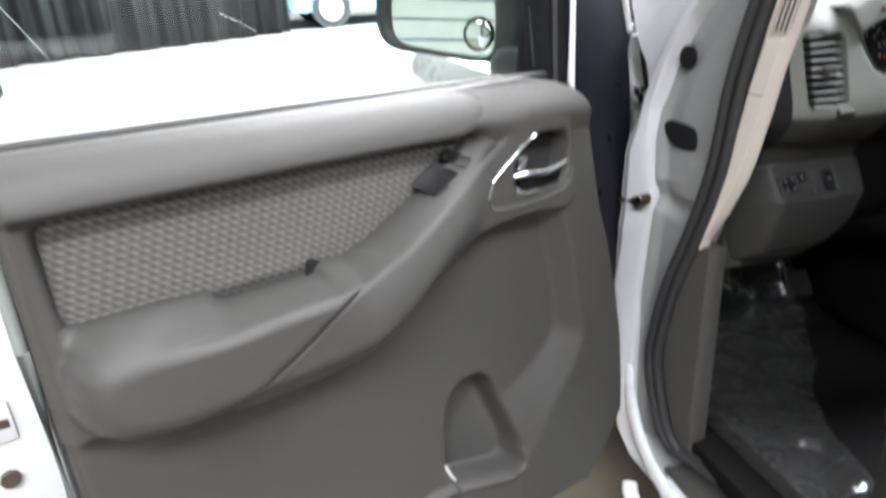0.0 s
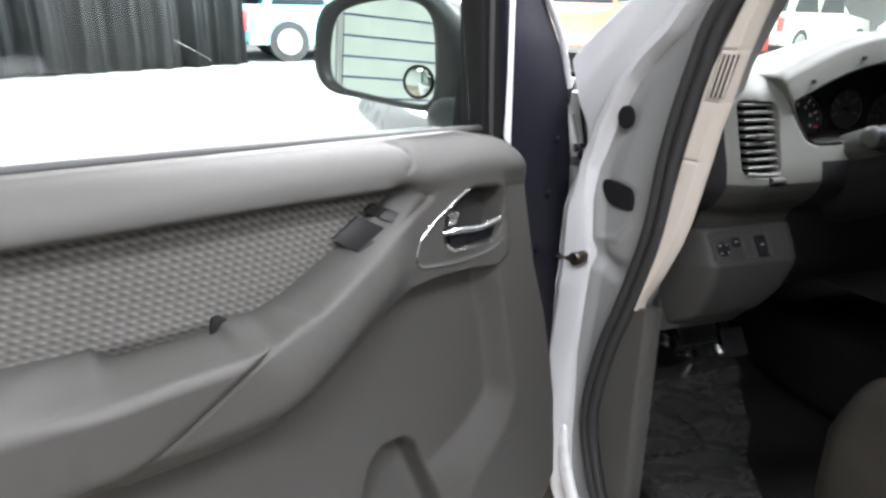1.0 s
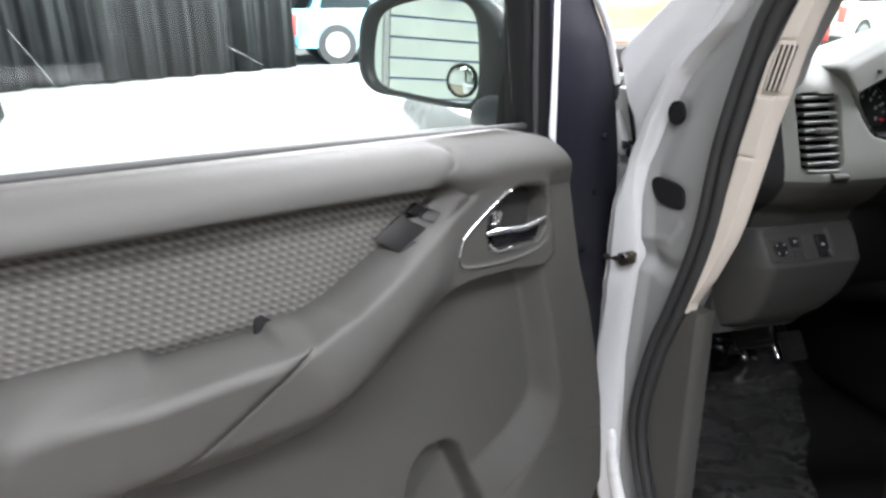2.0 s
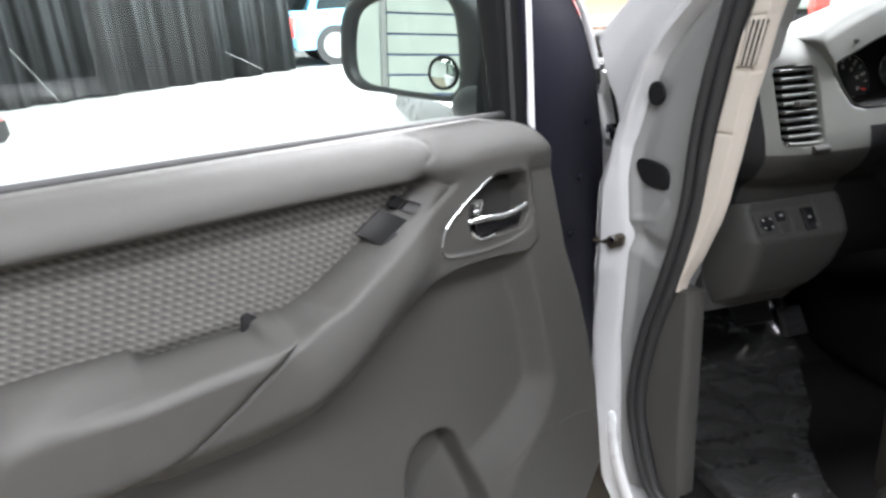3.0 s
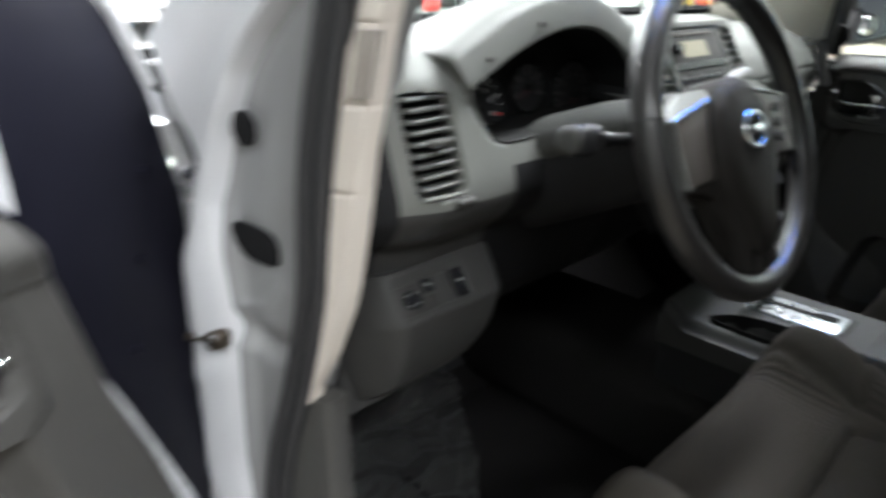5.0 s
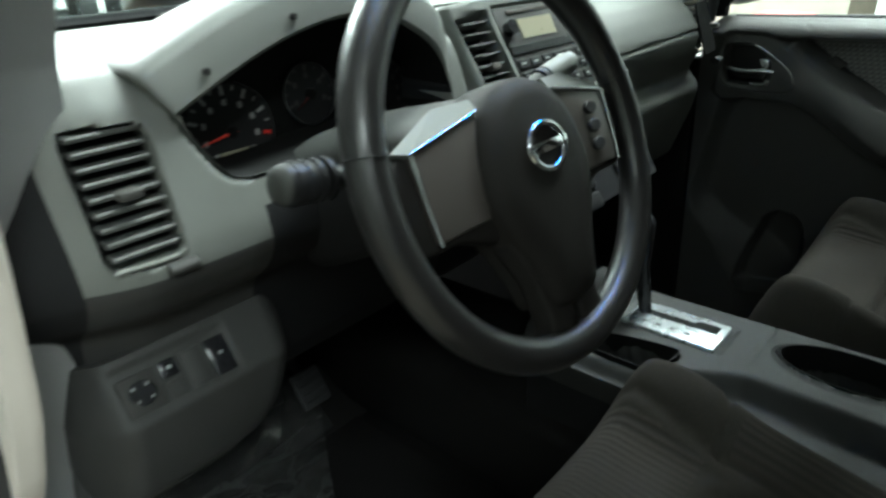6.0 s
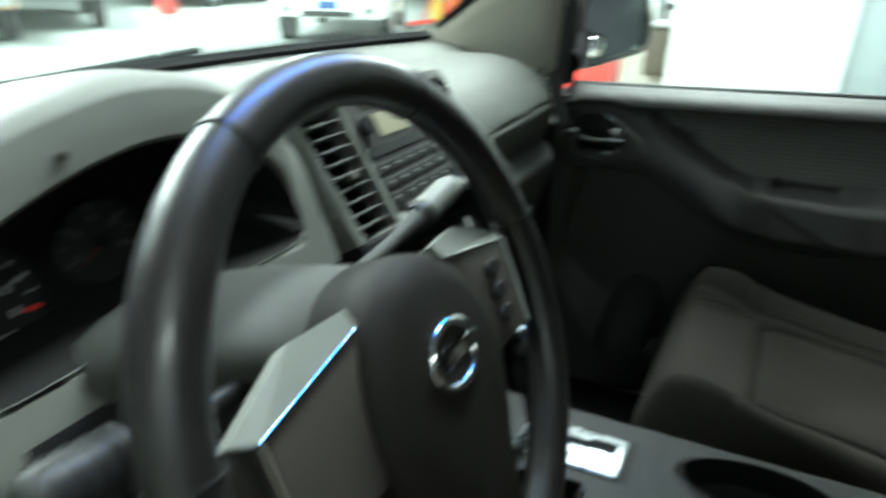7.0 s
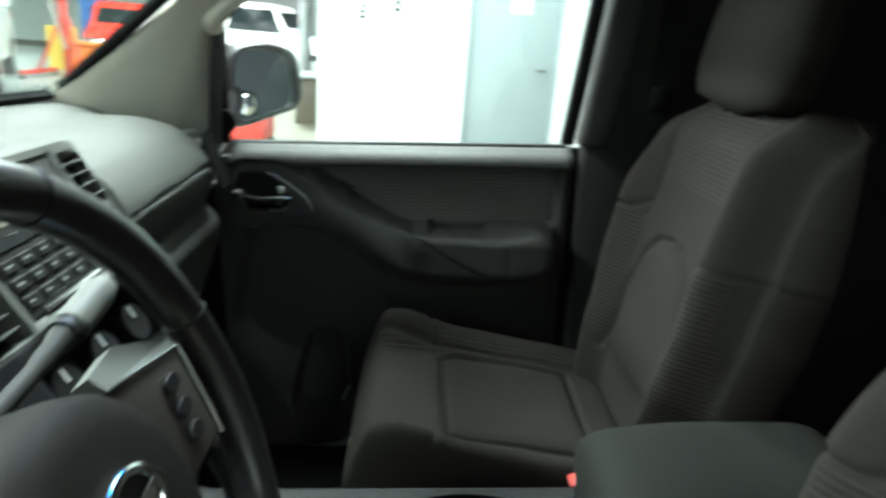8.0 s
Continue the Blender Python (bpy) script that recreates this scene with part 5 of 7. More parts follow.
flat("latch_slot", [(0.792, 0.822), (0.792, 0.832), (0.822, 0.832), (0.822, 0.822)], 0.004, M_STEEL, -0.060, 0.001, "dark latch slot")
for su, sz in ((0.808, 0.758), (0.800, 0.880)):
    bar("latch_screw", [(su, sz, -0.066), (su, sz, -0.058)], 0.010, M_STEEL, "dull steel latch screw", seg=8)
flat("glass_channel", [(0.006, 1.085), (0.047, 1.09), (0.062, 1.60), (0.008, 1.60)], 0.05, M_MATTE, -0.10, 0.006, "black glass guide channel")
bar("channel_lip", [(0.034, 1.09, -0.046), (0.046, 1.60, -0.046)], 0.004, M_RUBBER)
flat("frame_strip", [(-0.006, 1.070), (0.005, 1.085), (0.007, 1.60), (-0.003, 1.60)], 0.012, M_PAINT, -0.056, 0.003, "white painted window frame")
flat("frame_top", [(0.04, 1.58), (0.04, 1.63), (0.70, 1.63), (0.80, 1.09), (0.755, 1.09), (0.67, 1.58)], 0.04, M_MATTE, -0.10, 0.006, "black window frame")
NAVY = frame_of((-1.00, 0.310, 0), (0.7522, 0.6590, 0), (0, 0, 1))
part("front_edge", prism("front_edge", [(0.0, 0.42), (0.215, 0.50), (0.235, 0.62), (0.255, 0.68), (0.276, 0.785), (0.283, 0.919), (0.276, 1.016), (0.240, 1.140), (0.192, 1.218), (0.122, 1.280), (0.02, 1.36), (-0.02, 1.60), (-0.03, 1.60), (0.0, 1.10)], NAVY, 0.02, M_NAVY, 0.004, 2, -0.02), dd, "dark navy front edge of the door")
part("edge_strip", tube("edge_strip", smooth_line([tuple(place(NAVY, (a, b, 0.002))) for a, b in ((-0.02, 1.60), (0.03, 1.36), (0.124, 1.283), (0.194, 1.222), (0.240, 1.145))], 5), 0.006, M_PAINT, 8), dd, "white painted frame edge")
part("inner_panel_edge", prism("inner_panel_edge", [(0.025, 0.965), (0.092, 0.830), (0.168, 0.66), (0.235, 0.47), (0.18, 0.45), (0.125, 0.62), (0.066, 0.80), (0.010, 0.94)], NAVY, 0.010, M_PAINT, 0.004, 3, 0.0), dd, "white painted inner panel edge")
for a, b in ((0.17, 0.97), (0.20, 1.06), (0.13, 0.88)):
    part("edge_clip", tube("edge_clip", [tuple(place(NAVY, (a, b, 0.0))), tuple(place(NAVY, (a, b, 0.006)))], 0.006, M_NAVY, 10), dd)


def door_point(u, z, n):
    return Vector(place(DOOR, (-u, z, n)))


def mirror(parent, centre, m_dir, inner=1, size=1.0):
    """A door mirror: housing, glass, spot mirror, arm. m_dir: the way its glass faces."""
    m = Vector(m_dir).normalized()
    e = Vector((0, 0, 1)).cross(m).normalized()
    up = m.cross(e).normalized()
    R = np.array([e, up, m])
    fr = (R, np.array(centre, dtype=float))

    GLASS = [(0.090, -0.015), (0.086, 0.045), (0.072, 0.074), (0.045, 0.088), (0.0, 0.091), (-0.066, 0.082), (-0.104, 0.062), (-0.120, 0.010), (-0.119, -0.038), (-0.098, -0.059), (-0.05, -0.069), (0.0, -0.077), (0.062, -0.085), (0.080, -0.078), (0.088, -0.060)]
    SHELL = [(0.160, -0.015), (0.152, 0.040), (0.128, 0.078), (0.085, 0.102), (0.0, 0.109), (-0.085, 0.103), (-0.140, 0.078), (-0.158, 0.012), (-0.154, -0.040), (-0.122, -0.071), (-0.06, -0.081), (0.0, -0.090), (0.070, -0.099), (0.125, -0.100), (0.155, -0.075)]
    GLASS = [(a * inner * size, b * size) for a, b, _ in smooth_line([(a, b, 0) for a, b in GLASS], 4, True)]
    SHELL = [(a * inner * size * (0.76 if inner < 0 and a > 0 else 1.0), b * size) for a, b, _ in smooth_line([(a, b, 0) for a, b in SHELL], 4, True)]

    def ring(t, k, d):
        return [place(fr, (((1 - t) * g[0] + t * o[0]) * k, ((1 - t) * g[1] + t * o[1]) * k, d)) for g, o in zip(GLASS, SHELL)]
    rings = [ring(0, 0.97, -0.006), ring(0, 1.0, -0.004), ring(0.10, 1.0, 0.006), ring(0.22, 1.0, 0.010), ring(0.5, 1.0, 0.011), ring(0.8, 1.0, 0.005), ring(0.94, 1.0, -0.008), ring(1.0, 1.0, -0.034), ring(1.0, 0.98, -0.062), ring(1.0, 0.88, -0.092), ring(1.0, 0.62, -0.118), ring(1.0, 0.2, -0.128)]
    hs = part("mirror_housing", loft("mirror_housing", rings, M_SHELL, (True, True), 60), parent, "black satin plastic mirror housing")
    part("mirror_glass", prism("mirror_glass", GLASS if inner > 0 else GLASS[::-1], fr, 0.003, M_MIRROR, 0, 1, -0.0055), hs, "flat silvered mirror glass")
    return fr, hs


M_SHELL = mat("black_satin_mirror_shell", (0.022, 0.023, 0.025), 0.40, var=0.1, bump=0.2, spec=0.5)
MC = door_point(0.004, 1.197, -0.36)
MD = door_point(0.85, 0, 0.50) - door_point(0, 0, 0) + Vector((0, 0, 0.02))
mfr, mh = mirror(dd, MC, MD)
arm = [place(mfr, (0.125, -0.070, -0.050)), place(mfr, (0.142, -0.118, -0.050)), door_point(-0.005, 1.100, -0.20), door_point(0.005, 1.095, -0.12)]
part("mirror_arm", tube("mirror_arm", smooth_line([tuple(v) for v in arm], 5), 0.034, M_SHELL, 14), dd, "black mirror arm")
flat("mirror_sail", [(-0.02, 1.085), (0.042, 1.085), (0.036, 1.15), (0.01, 1.25), (-0.03, 1.25)], 0.03, M_MATTE, -0.13, 0.006, "black mirror sail plate")

PDOOR = frame_of((0.715, 0.295, 0), (0, -1, 0), (0, 0, 1))
pd, pflat, pbar = build_door("passenger_door", "closed grey trimmed passenger door with its window up", PDOOR, 1, True)
pflat("door_skin", [(-0.125, 0.36), (-0.13, 0.74), (-0.03, 1.02), (0.0, 1.055), (0.80, 1.055), (0.80, 0.36)], 0.07, M_PAINT, -0.175, 0.02, "white painted outer skin")
pflat("glass_channel", [(0.002, 1.085), (0.024, 1.085), (0.030, 1.34), (0.018, 1.34)], 0.03, M_MATTE, -0.07, 0.004, "black glass guide channel")
pflat("window_frame", [(0.735, 1.09), (0.762, 1.09), (0.835, 1.60), (0.805, 1.60)], 0.03, M_MATTE, -0.085, 0.004, "black rear window frame")
pflat("window_frame", [(0.05, 1.40), (0.30, 1.60), (0.80, 1.60), (0.80, 1.64), (0.28, 1.64), (0.02, 1.43)], 0.03, M_MATTE, -0.085, 0.004)
pflat("rear_edge", [(0.7535, 0.37), (0.7535, 1.085), (0.80, 1.085), (0.80, 0.37)], 0.03, M_MATTE, -0.074, 0.004, "black rubber rear door edge")
PM = Vector((0.955, 0.245, 1.19))
pfr, pmh = mirror(pd, PM, (-0.63, -1.0, 0.03), -1, 0.9)


def spot_mirror(fr, cx, cy, parent, up):
    """A small stick-on convex mirror with its black rim."""
    ring = [tuple(place(fr, (cx + 0.0275 * math.cos(2 * math.pi * k / 32), cy + 0.0275 * math.sin(2 * math.pi * k / 32), 0.0005))) for k in range(32)]
    part("spot_rim", tube("spot_rim", ring, 0.0022, M_BLACK, 8, closed=True, up=up), parent)
    dome = []
    for k in range(7):
        r = 0.027 * math.cos(k / 6 * math.pi / 2) + 0.0004
        dome.append([place(fr, (cx + r * math.cos(2 * math.pi * j / 32), cy + r * math.sin(2 * math.pi * j / 32), -0.002 + 0.006 * math.sin(k / 6 * math.pi / 2))) for j in range(32)])
    part("spot_mirror", loft("spot_mirror", dome, M_MIRROR, smooth=80), parent, "round stick-on convex mirror")


spot_mirror(mfr, 0.058, -0.046, mh, MD)
spot_mirror(pfr, -0.042, -0.040, pmh, (-0.63, -1.0, 0.03))
part("mirror_arm", tube("mirror_arm", [(0.90, 0.30, 1.17), (0.83, 0.29, 1.15), (0.75, 0.28, 1.13)], 0.028, M_MATTE, 12), pd, "black mirror arm")


# ---- dashboard ----
CLUSTER = [(-0.500, 1.071), (-0.520, 1.077), (-0.533, 1.096), (-0.543, 1.118), (-0.5475, 1.131), (-0.547, 1.1345), (-0.505, 1.151), (-0.470, 1.164), (-0.430, 1.1765), (-0.388, 1.186), (-0.340, 1.191), (-0.287, 1.185), (-0.244, 1.163), (-0.222, 1.140), (-0.215, 1.112), (-0.222, 1.080), (-0.32, 1.077), (-0.40, 1.074), (-0.46, 1.071)]
VENT_L = [(-0.638, 1.126), (-0.636, 1.132), (-0.629, 1.135), (-0.586, 1.132), (-0.579, 1.129), (-0.577, 1.122), (-0.580, 1.037), (-0.582, 1.030), (-0.588, 1.027), (-0.629, 1.029), (-0.635, 1.031), (-0.638, 1.037)]
DRIVER_P = [(0.69, 1.178), (0.60, 1.186), (0.45, 1.187), (0.34, 1.182), (0.285, 1.170), (0.258, 1.150), (0.246, 1.125), (0.232, 1.080), (0.217, 1.035), (0.213, 1.005), (0.235, 0.975), (0.265, 0.955), (0.285, 0.90), (0.32, 0.82), (0.36, 0.77), (0.60, 0.74)]
RIDER_P = [(0.69, 1.178), (0.60, 1.182), (0.53, 1.176), (0.485, 1.166), (0.46, 1.164), (0.42, 1.167), (0.375, 1.164), (0.335, 1.154), (0.300, 1.137), (0.274, 1.114), (0.259, 1.088), (0.254, 1.062), (0.262, 1.035), (0.280, 1.000), (0.286, 0.985), (0.266, 0.970), (0.258, 0.955), (0.268, 0.91), (0.31, 0.80), (0.60, 0.74)]


def dash_profile(x, n):
    k = float(ss(-0.05, 0.16, np.array(x)))
    D, R = np.array(DRIVER_P), np.array(RIDER_P)
    y, z = np.zeros(n), np.zeros(n)
    for P, w in ((D, 1 - k), (R, k)):
        s = np.concatenate([[0], np.cumsum(np.hypot(*np.diff(P, axis=0).T))])
        t = np.linspace(0, s[-1], n)
        y, z = y + w * np.interp(t, s, P[:, 0]), z + w * np.interp(t, s, P[:, 1])
    ker = np.array([1, 2, 3, 2, 1]) / 9.0
    for _ in range(4):
        y[2:-2], z[2:-2] = np.convolve(y, ker, "valid"), np.convolve(z, ker, "valid")
    e = float(ss(0.60, 0.73, np.array(abs(x))))
    f = ss(0.5, 0.25, y)
    y = y + 0.050 * e * f
    if x > 0:
        e = float(ss(0.55, 0.72, np.array(x)))
        z = z - 0.045 * e * ss(1.05, 1.18, z) * ss(0.50, 0.42, y)
    else:
        z = z - 0.020 * e * ss(1.05, 1.18, z)
    return np.minimum(y, 0.69 - 0.10 * (x / 0.66) ** 2 - 0.0), z


def dashboard():
    d = thing("dashboard", (0, 0.45, 0.74), "grey green moulded plastic dashboard", "dashboard")
    side = np.concatenate([np.arange(0.562, 0.652, 0.0015), np.arange(0.652, 0.7121, 0.004)])
    xs = np.concatenate([-side[::-1], np.arange(-0.558, 0.5585, 0.004), side])
    n = 320
    grid = np.array([np.stack([np.full(n, x), *dash_profile(x, n)], -1) for x in xs])
    X, Y, Z = grid[..., 0], grid[..., 1], grid[..., 2]
    front = ss(0.42, 0.34, Y)
    Y = Y + 0.17 * ss(0.004, -0.004, sdf(CLUSTER, X, Z)) * front
    Y = Y + 0.034 * ss(0.003, -0.002, sdf(VENT_L, X, Z)) * front
    mv = [(-a, b) for a, b in VENT_L]
    Y = Y + 0.034 * ss(0.003, -0.002, sdf(mv, X, Z)) * front
    # bay for the centre stack, glove box and pad seams
    bay = [(-0.184, 1.20), (0.222, 1.20), (0.195, 0.74), (-0.165, 0.74)]
    Y = Y + 0.05 * ss(0.004, -0.004, sdf(bay, X, Z)) * ss(0.36, 0.30, Y)
    Y = Y + 0.005 * ss(0.0035, 0.001, near_line([(0.20, 1.070), (0.62, 1.078), (0.70, 1.082)], X, Z)) * front
    Y = Y + 0.004 * ss(0.003, 0.001, near_line([(0.24, 0.965), (0.24, 0.80)], X, Z)) * front
    V = np.stack([X, Y, Z], -1).reshape(-1, 3)
    i, j = np.meshgrid(np.arange(len(xs) - 1), np.arange(n - 1), indexing="ij")
    q = (i * n + j).ravel()
    faces = np.stack([q, q + 1, q + n + 1, q + n], -1).tolist()
    for e in (0, len(xs) - 1):
        faces.append([e * n + k for k in range(n)] if e else [e * n + k for k in range(n)][::-1])
    pad = part("pad", mesh_of("pad", V, faces, M_DASH, np.stack([X.ravel(), Z.ravel()], -1), 60), d, "moulded soft touch dash pad")
    # Black paints in shade under the column; left end and low centre are blackened.
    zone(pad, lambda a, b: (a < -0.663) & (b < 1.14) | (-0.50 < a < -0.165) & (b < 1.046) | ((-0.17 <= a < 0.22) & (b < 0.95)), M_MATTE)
    # Lower face gets the darker dash copy, so shade is painted into the pad.
    me = pad.data
    me.materials.append(M_DASH_SHADED)
    uv = me.uv_layers[0].data
    for p in me.polygons:
        a, b = uv[p.loop_start].uv
        if -0.56 < a < -0.20 and 1.06 < b < 1.20 and sdf(CLUSTER, np.array(a), np.array(b)) < 0.001:
            p.material_index = 1
        elif p.material_index == 0 and b < 1.014 and a < 0.0:
            p.material_index = 2
    # instrument hood
    P = smooth_line([(a, 0, b) for a, b in CLUSTER], 4, True)
    cx, cz = -0.357, 1.115

    def ring(off, y, k=1.0):
        """The opening, grown outwards over its arch alone; below it stays within the pad."""
        out = []
        for a, _, b in P:
            w = float(ss(1.118, 1.136, np.array(b))) if a < cx else float(ss(1.105, 1.150, np.array(b)))
            d = Vector((0.25 * (a - cx), 0, b - 1.06)).normalized()
            xx, zz = cx + (a - cx) * k + d.x * off * w, cz + (b - cz) * k + d.z * off * w
            out.append((xx, (y if w > 0.02 else max(y, 0.246)) * w + (1 - w) * max(y, 0.246) + 0.30 * (zz - 1.13), zz))
        return out
    part("dial_tunnel", loft("dial_tunnel", [ring(0.0, 0.345, 0.985), ring(0.0, 0.247, 0.998)], M_BLACKMATTE, (False, False), 60), d, "black dial surround")
    rings = [ring(0.0, 0.248, 0.999), ring(0.0, 0.243), ring(0.004, 0.2385), ring(0.036, 0.2355), ring(0.043, 0.238), ring(0.048, 0.250), ring(0.048, 0.30), ring(0.040, 0.36), ring(0.010, 0.48)]
    hood = part("instrument_hood", loft("instrument_hood", rings, M_DASH, (False, False), 50), d, "grey green arched instrument hood")
    # Flush dark discs imitate the shade in the hood's screw dimples.
    for x, y, z in ((-0.411, 0.2545, 1.198), (-0.515, 0.2445, 1.164)):
        part("screw_well_shade", tube("screw_well_shade", [(x, y + 0.008, z), (x, y - 0.0002, z + 0.0003)], 0.0034, M_DASH_SHADED, 14), hood)
    part("dial_panel", prism("dial_panel", [(a, b) for a, _, b in P], (np.array([(1, 0, 0), (0, 0.12, 0.993), (0, -0.993, 0.12)]), np.array((0.0, 0.325 - 0.12 * 1.1, 0.0))), 0.004, M_BLACKMATTE, 0), d, "black instrument panel")
    dial_fr = (np.array([(1, 0, 0), (0, 0.12, 0.993), (0, -0.993, 0.12)]), np.array((0.0, 0.193, 0.0)))
    for gx, gz, r, a0, n_t in ((-0.464, 1.098, 0.050, 225, 17), (-0.360, 1.118, 0.034, 200, 9), (-0.256, 1.098, 0.050, 225, 21)):
        g = part("dial", prism("dial", arc(gx, gz, r, r, 0, 360, 40)[:-1], dial_fr, 0.003, M_DIAL, 0.001, 1, 0.006), d, "black dial with white ticks")
        ring_l = [tuple(place(dial_fr, (gx + r * math.cos(t), gz + r * math.sin(t), 0.010))) for t in np.linspace(0, 2 * math.pi, 41)[:-1]]
        part("dial_ring", tube("dial_ring", ring_l, 0.0016, M_BLACKGLOSS, 8, closed=True, up=(0, -1, 0)), g)
        for k in range(n_t):
            t = radians(a0 - (2 * (a0 - 90)) * k / (n_t - 1))
            big = k % 2 == 0
            r0, r1, w = r * (0.74 if big else 0.83), r * 0.93, (0.0016 if big else 0.0008)
            c, s = math.cos(t), math.sin(t)
            o = [(gx + r0 * c - w * s, gz + r0 * s + w * c), (gx + r0 * c + w * s, gz + r0 * s - w * c), (gx + r1 * c + w * s, gz + r1 * s - w * c), (gx + r1 * c - w * s, gz + r1 * s + w * c)]
            part("tick", prism("tick", o[::-1], dial_fr, 0.0006, M_REDMARK if k > n_t * 0.80 and gx < -0.45 else M_DIM if gx < -0.45 else M_SHADED_PRINT, 0, 1, 0.0092), g)
            if big:
                rr = r * 0.60
                o = [(gx + rr * c + a, gz + rr * s + b) for a, b in ((-0.0022, -0.0030), (0.0022, -0.0030), (0.0022, 0.0030), (-0.0022, 0.0030))]
                part("figure_bar", prism("figure_bar", o, dial_fr, 0.0005, M_DIM if gx < -0.45 else M_SHADED_PRINT, 0, 1, 0.0092), g)
        t = radians(a0 - 12)
        c, s = math.cos(t + 0.45), math.sin(t + 0.45)
        c, s = (-0.985, -0.17) if gx < -0.45 else (c, s)
        o = [(gx - 0.0014 * s - 0.006 * c, gz + 0.0014 * c - 0.006 * s), (gx + 0.0014 * s - 0.006 * c, gz - 0.0014 * c - 0.006 * s), (gx + r * 0.78 * c, gz + r * 0.78 * s)]
        part("needle", prism("needle", o, dial_fr, 0.0012, M_NEEDLE if gx < -0.45 else M_SHADED_NEEDLE, 0, 1, 0.012), g, "red needle")
        part("needle_hub", prism("needle_hub", arc(gx, gz, 0.006, 0.006, 0, 360, 18)[:-1], dial_fr, 0.005, M_BLACKMATTE, 0.001, 1, 0.0095), g)
    part("lcd", prism("lcd", [(-0.482, 1.064), (-0.450, 1.064), (-0.450, 1.080), (-0.482, 1.080)], dial_fr, 0.001, M_LCD, 0, 1, 0.0105), d, "amber grey display window")
    # outer vents
    for s in (-1, 1):
        v = part("air_vent", vent_frame(s), d, "black louvred face vent")
        for k in range(9):
            z = 1.038 + k * 0.0115
            prof = DRIVER_P if s < 0 else RIDER_P
            y = float(np.interp(z, [q[1] for q in prof[12:3:-1]], [q[0] for q in prof[12:3:-1]])) + (0.006 if s < 0 else 0.008)
            x0, x1 = -0.6365, -0.579
            x0, x1 = (x0, x1) if s < 0 else (-x1, -x0)
            part("louvre", block("louvre", (x0, y - 0.002, z - 0.0018), (x1, y + 0.014, z + 0.0026), M_LOUVRE, 0.001, 1), v)
        prof = DRIVER_P if s < 0 else RIDER_P
        edge = smooth_line([(-s * a, float(np.interp(b, [q[1] for q in prof[12:3:-1]], [q[0] for q in prof[12:3:-1]])) + (0.003 if s < 0 else 0.004), b) for a, b in VENT_L], 3, True)
        part("vent_lip", tube("vent_lip", [p for p in edge if p[2] < 1.031], 0.0024, M_DASH, 10), v)
        xm = s * 0.607
        part("vent_tab", block("vent_tab", (xm - 0.010, 0.228, 1.080), (xm + 0.010, 0.245, 1.088), M_TRIM, 0.002), v)
        part("vent_wheel", tube("vent_wheel", [(s * 0.600, 0.216, 1.0185), (s * 0.575, 0.216, 1.0185)], 0.010, M_TRIM_DARK, 14, flat=0.6), v)
    # knee bolster and its switches
    kb = frame_of((-0.575, 0.243, 0.86), (1, 0, 0), (0, 0.22, 0.975))

    def kb_h(a, b):
        e = sdf([(-0.112, -0.10), (0.020, -0.10), (0.058, -0.086), (0.085, -0.050), (0.098, 0.0), (0.106, 0.040), (0.112, 0.130), (-0.104, 0.130)], a, b)
        well = sdf([(-0.080, 0.022), (0.032, 0.022), (0.032, 0.066), (-0.080, 0.066)], a, b)
        low = np.clip((0.014 - b) / 0.115, 0, 1)
        face = 0.012 - 0.42 * (np.maximum(b, 0.014) - 0.014) - 0.030 * low - 0.048 * low ** 2.2
        face = face - 0.030 * ss(-0.070, -0.125, a) ** 1.5
        return face - 0.045 * np.clip((e + 0.034) / 0.040, 0, 1.2) ** 2.2 - 0.003 * ss(0.002, -0.002, well)
    k = part("knee_panel", relief("knee_panel", kb, -0.105, 0.075, lerp([(-0.105, -0.125), (0.08, -0.110)]), lerp([(-0.105, 0.035), (-0.085, 0.075), (-0.05, 0.095), (0.0, 0.108), (0.08, 0.118)]), kb_h, -0.09, M_DASH_SHADED, 0.0035), d, "grey lower knee panel")
    sf = frame_of(tuple(place(kb, (0, 0, 0.0179))), (1, 0, 0), tuple(np.array(place(kb, (0, 1, -0.42))) - np.array(place(kb, (0, 0, 0)))))
    for x0, x1, z0, z1, m in ((-0.078, -0.042, 0.025, 0.063, M_TRIM_DARK), (-0.038, -0.022, 0.025, 0.043, M_TRIM_DARK), (-0.038, -0.022, 0.046, 0.063, M_BLACKGLOSS), (-0.017, 0.004, 0.025, 0.063, M_DASH_SHADED), (0.008, 0.030, 0.025, 0.063, M_BLACKGLOSS)):
        part("switch", prism("switch", [(x0, z0), (x1, z0), (x1, z1), (x0, z1)], sf, 0.008, m, 0.002, 2, -0.008), k)
    part("switch_knob", prism("switch_knob", arc(-0.060, 0.044, 0.012, 0.012, 0, 360, 20)[:-1], sf, 0.004, M_BLACKGLOSS, 0.001, 1, -0.001), k)
    for a in (45, 135, 225, 315):
        ca, sa = 0.009 * math.cos(radians(a)), 0.009 * math.sin(radians(a))
        part("symbol", prism("symbol", [(-0.060 + ca - 0.0012, 0.044 + sa - 0.0012), (-0.060 + ca + 0.0012, 0.044 + sa - 0.0012), (-0.060 + ca + 0.0012, 0.044 + sa + 0.0012), (-0.060 + ca - 0.0012, 0.044 + sa + 0.0012)], sf, 0.0005, M_DIMMARK, 0, 1, 0.0031), k)
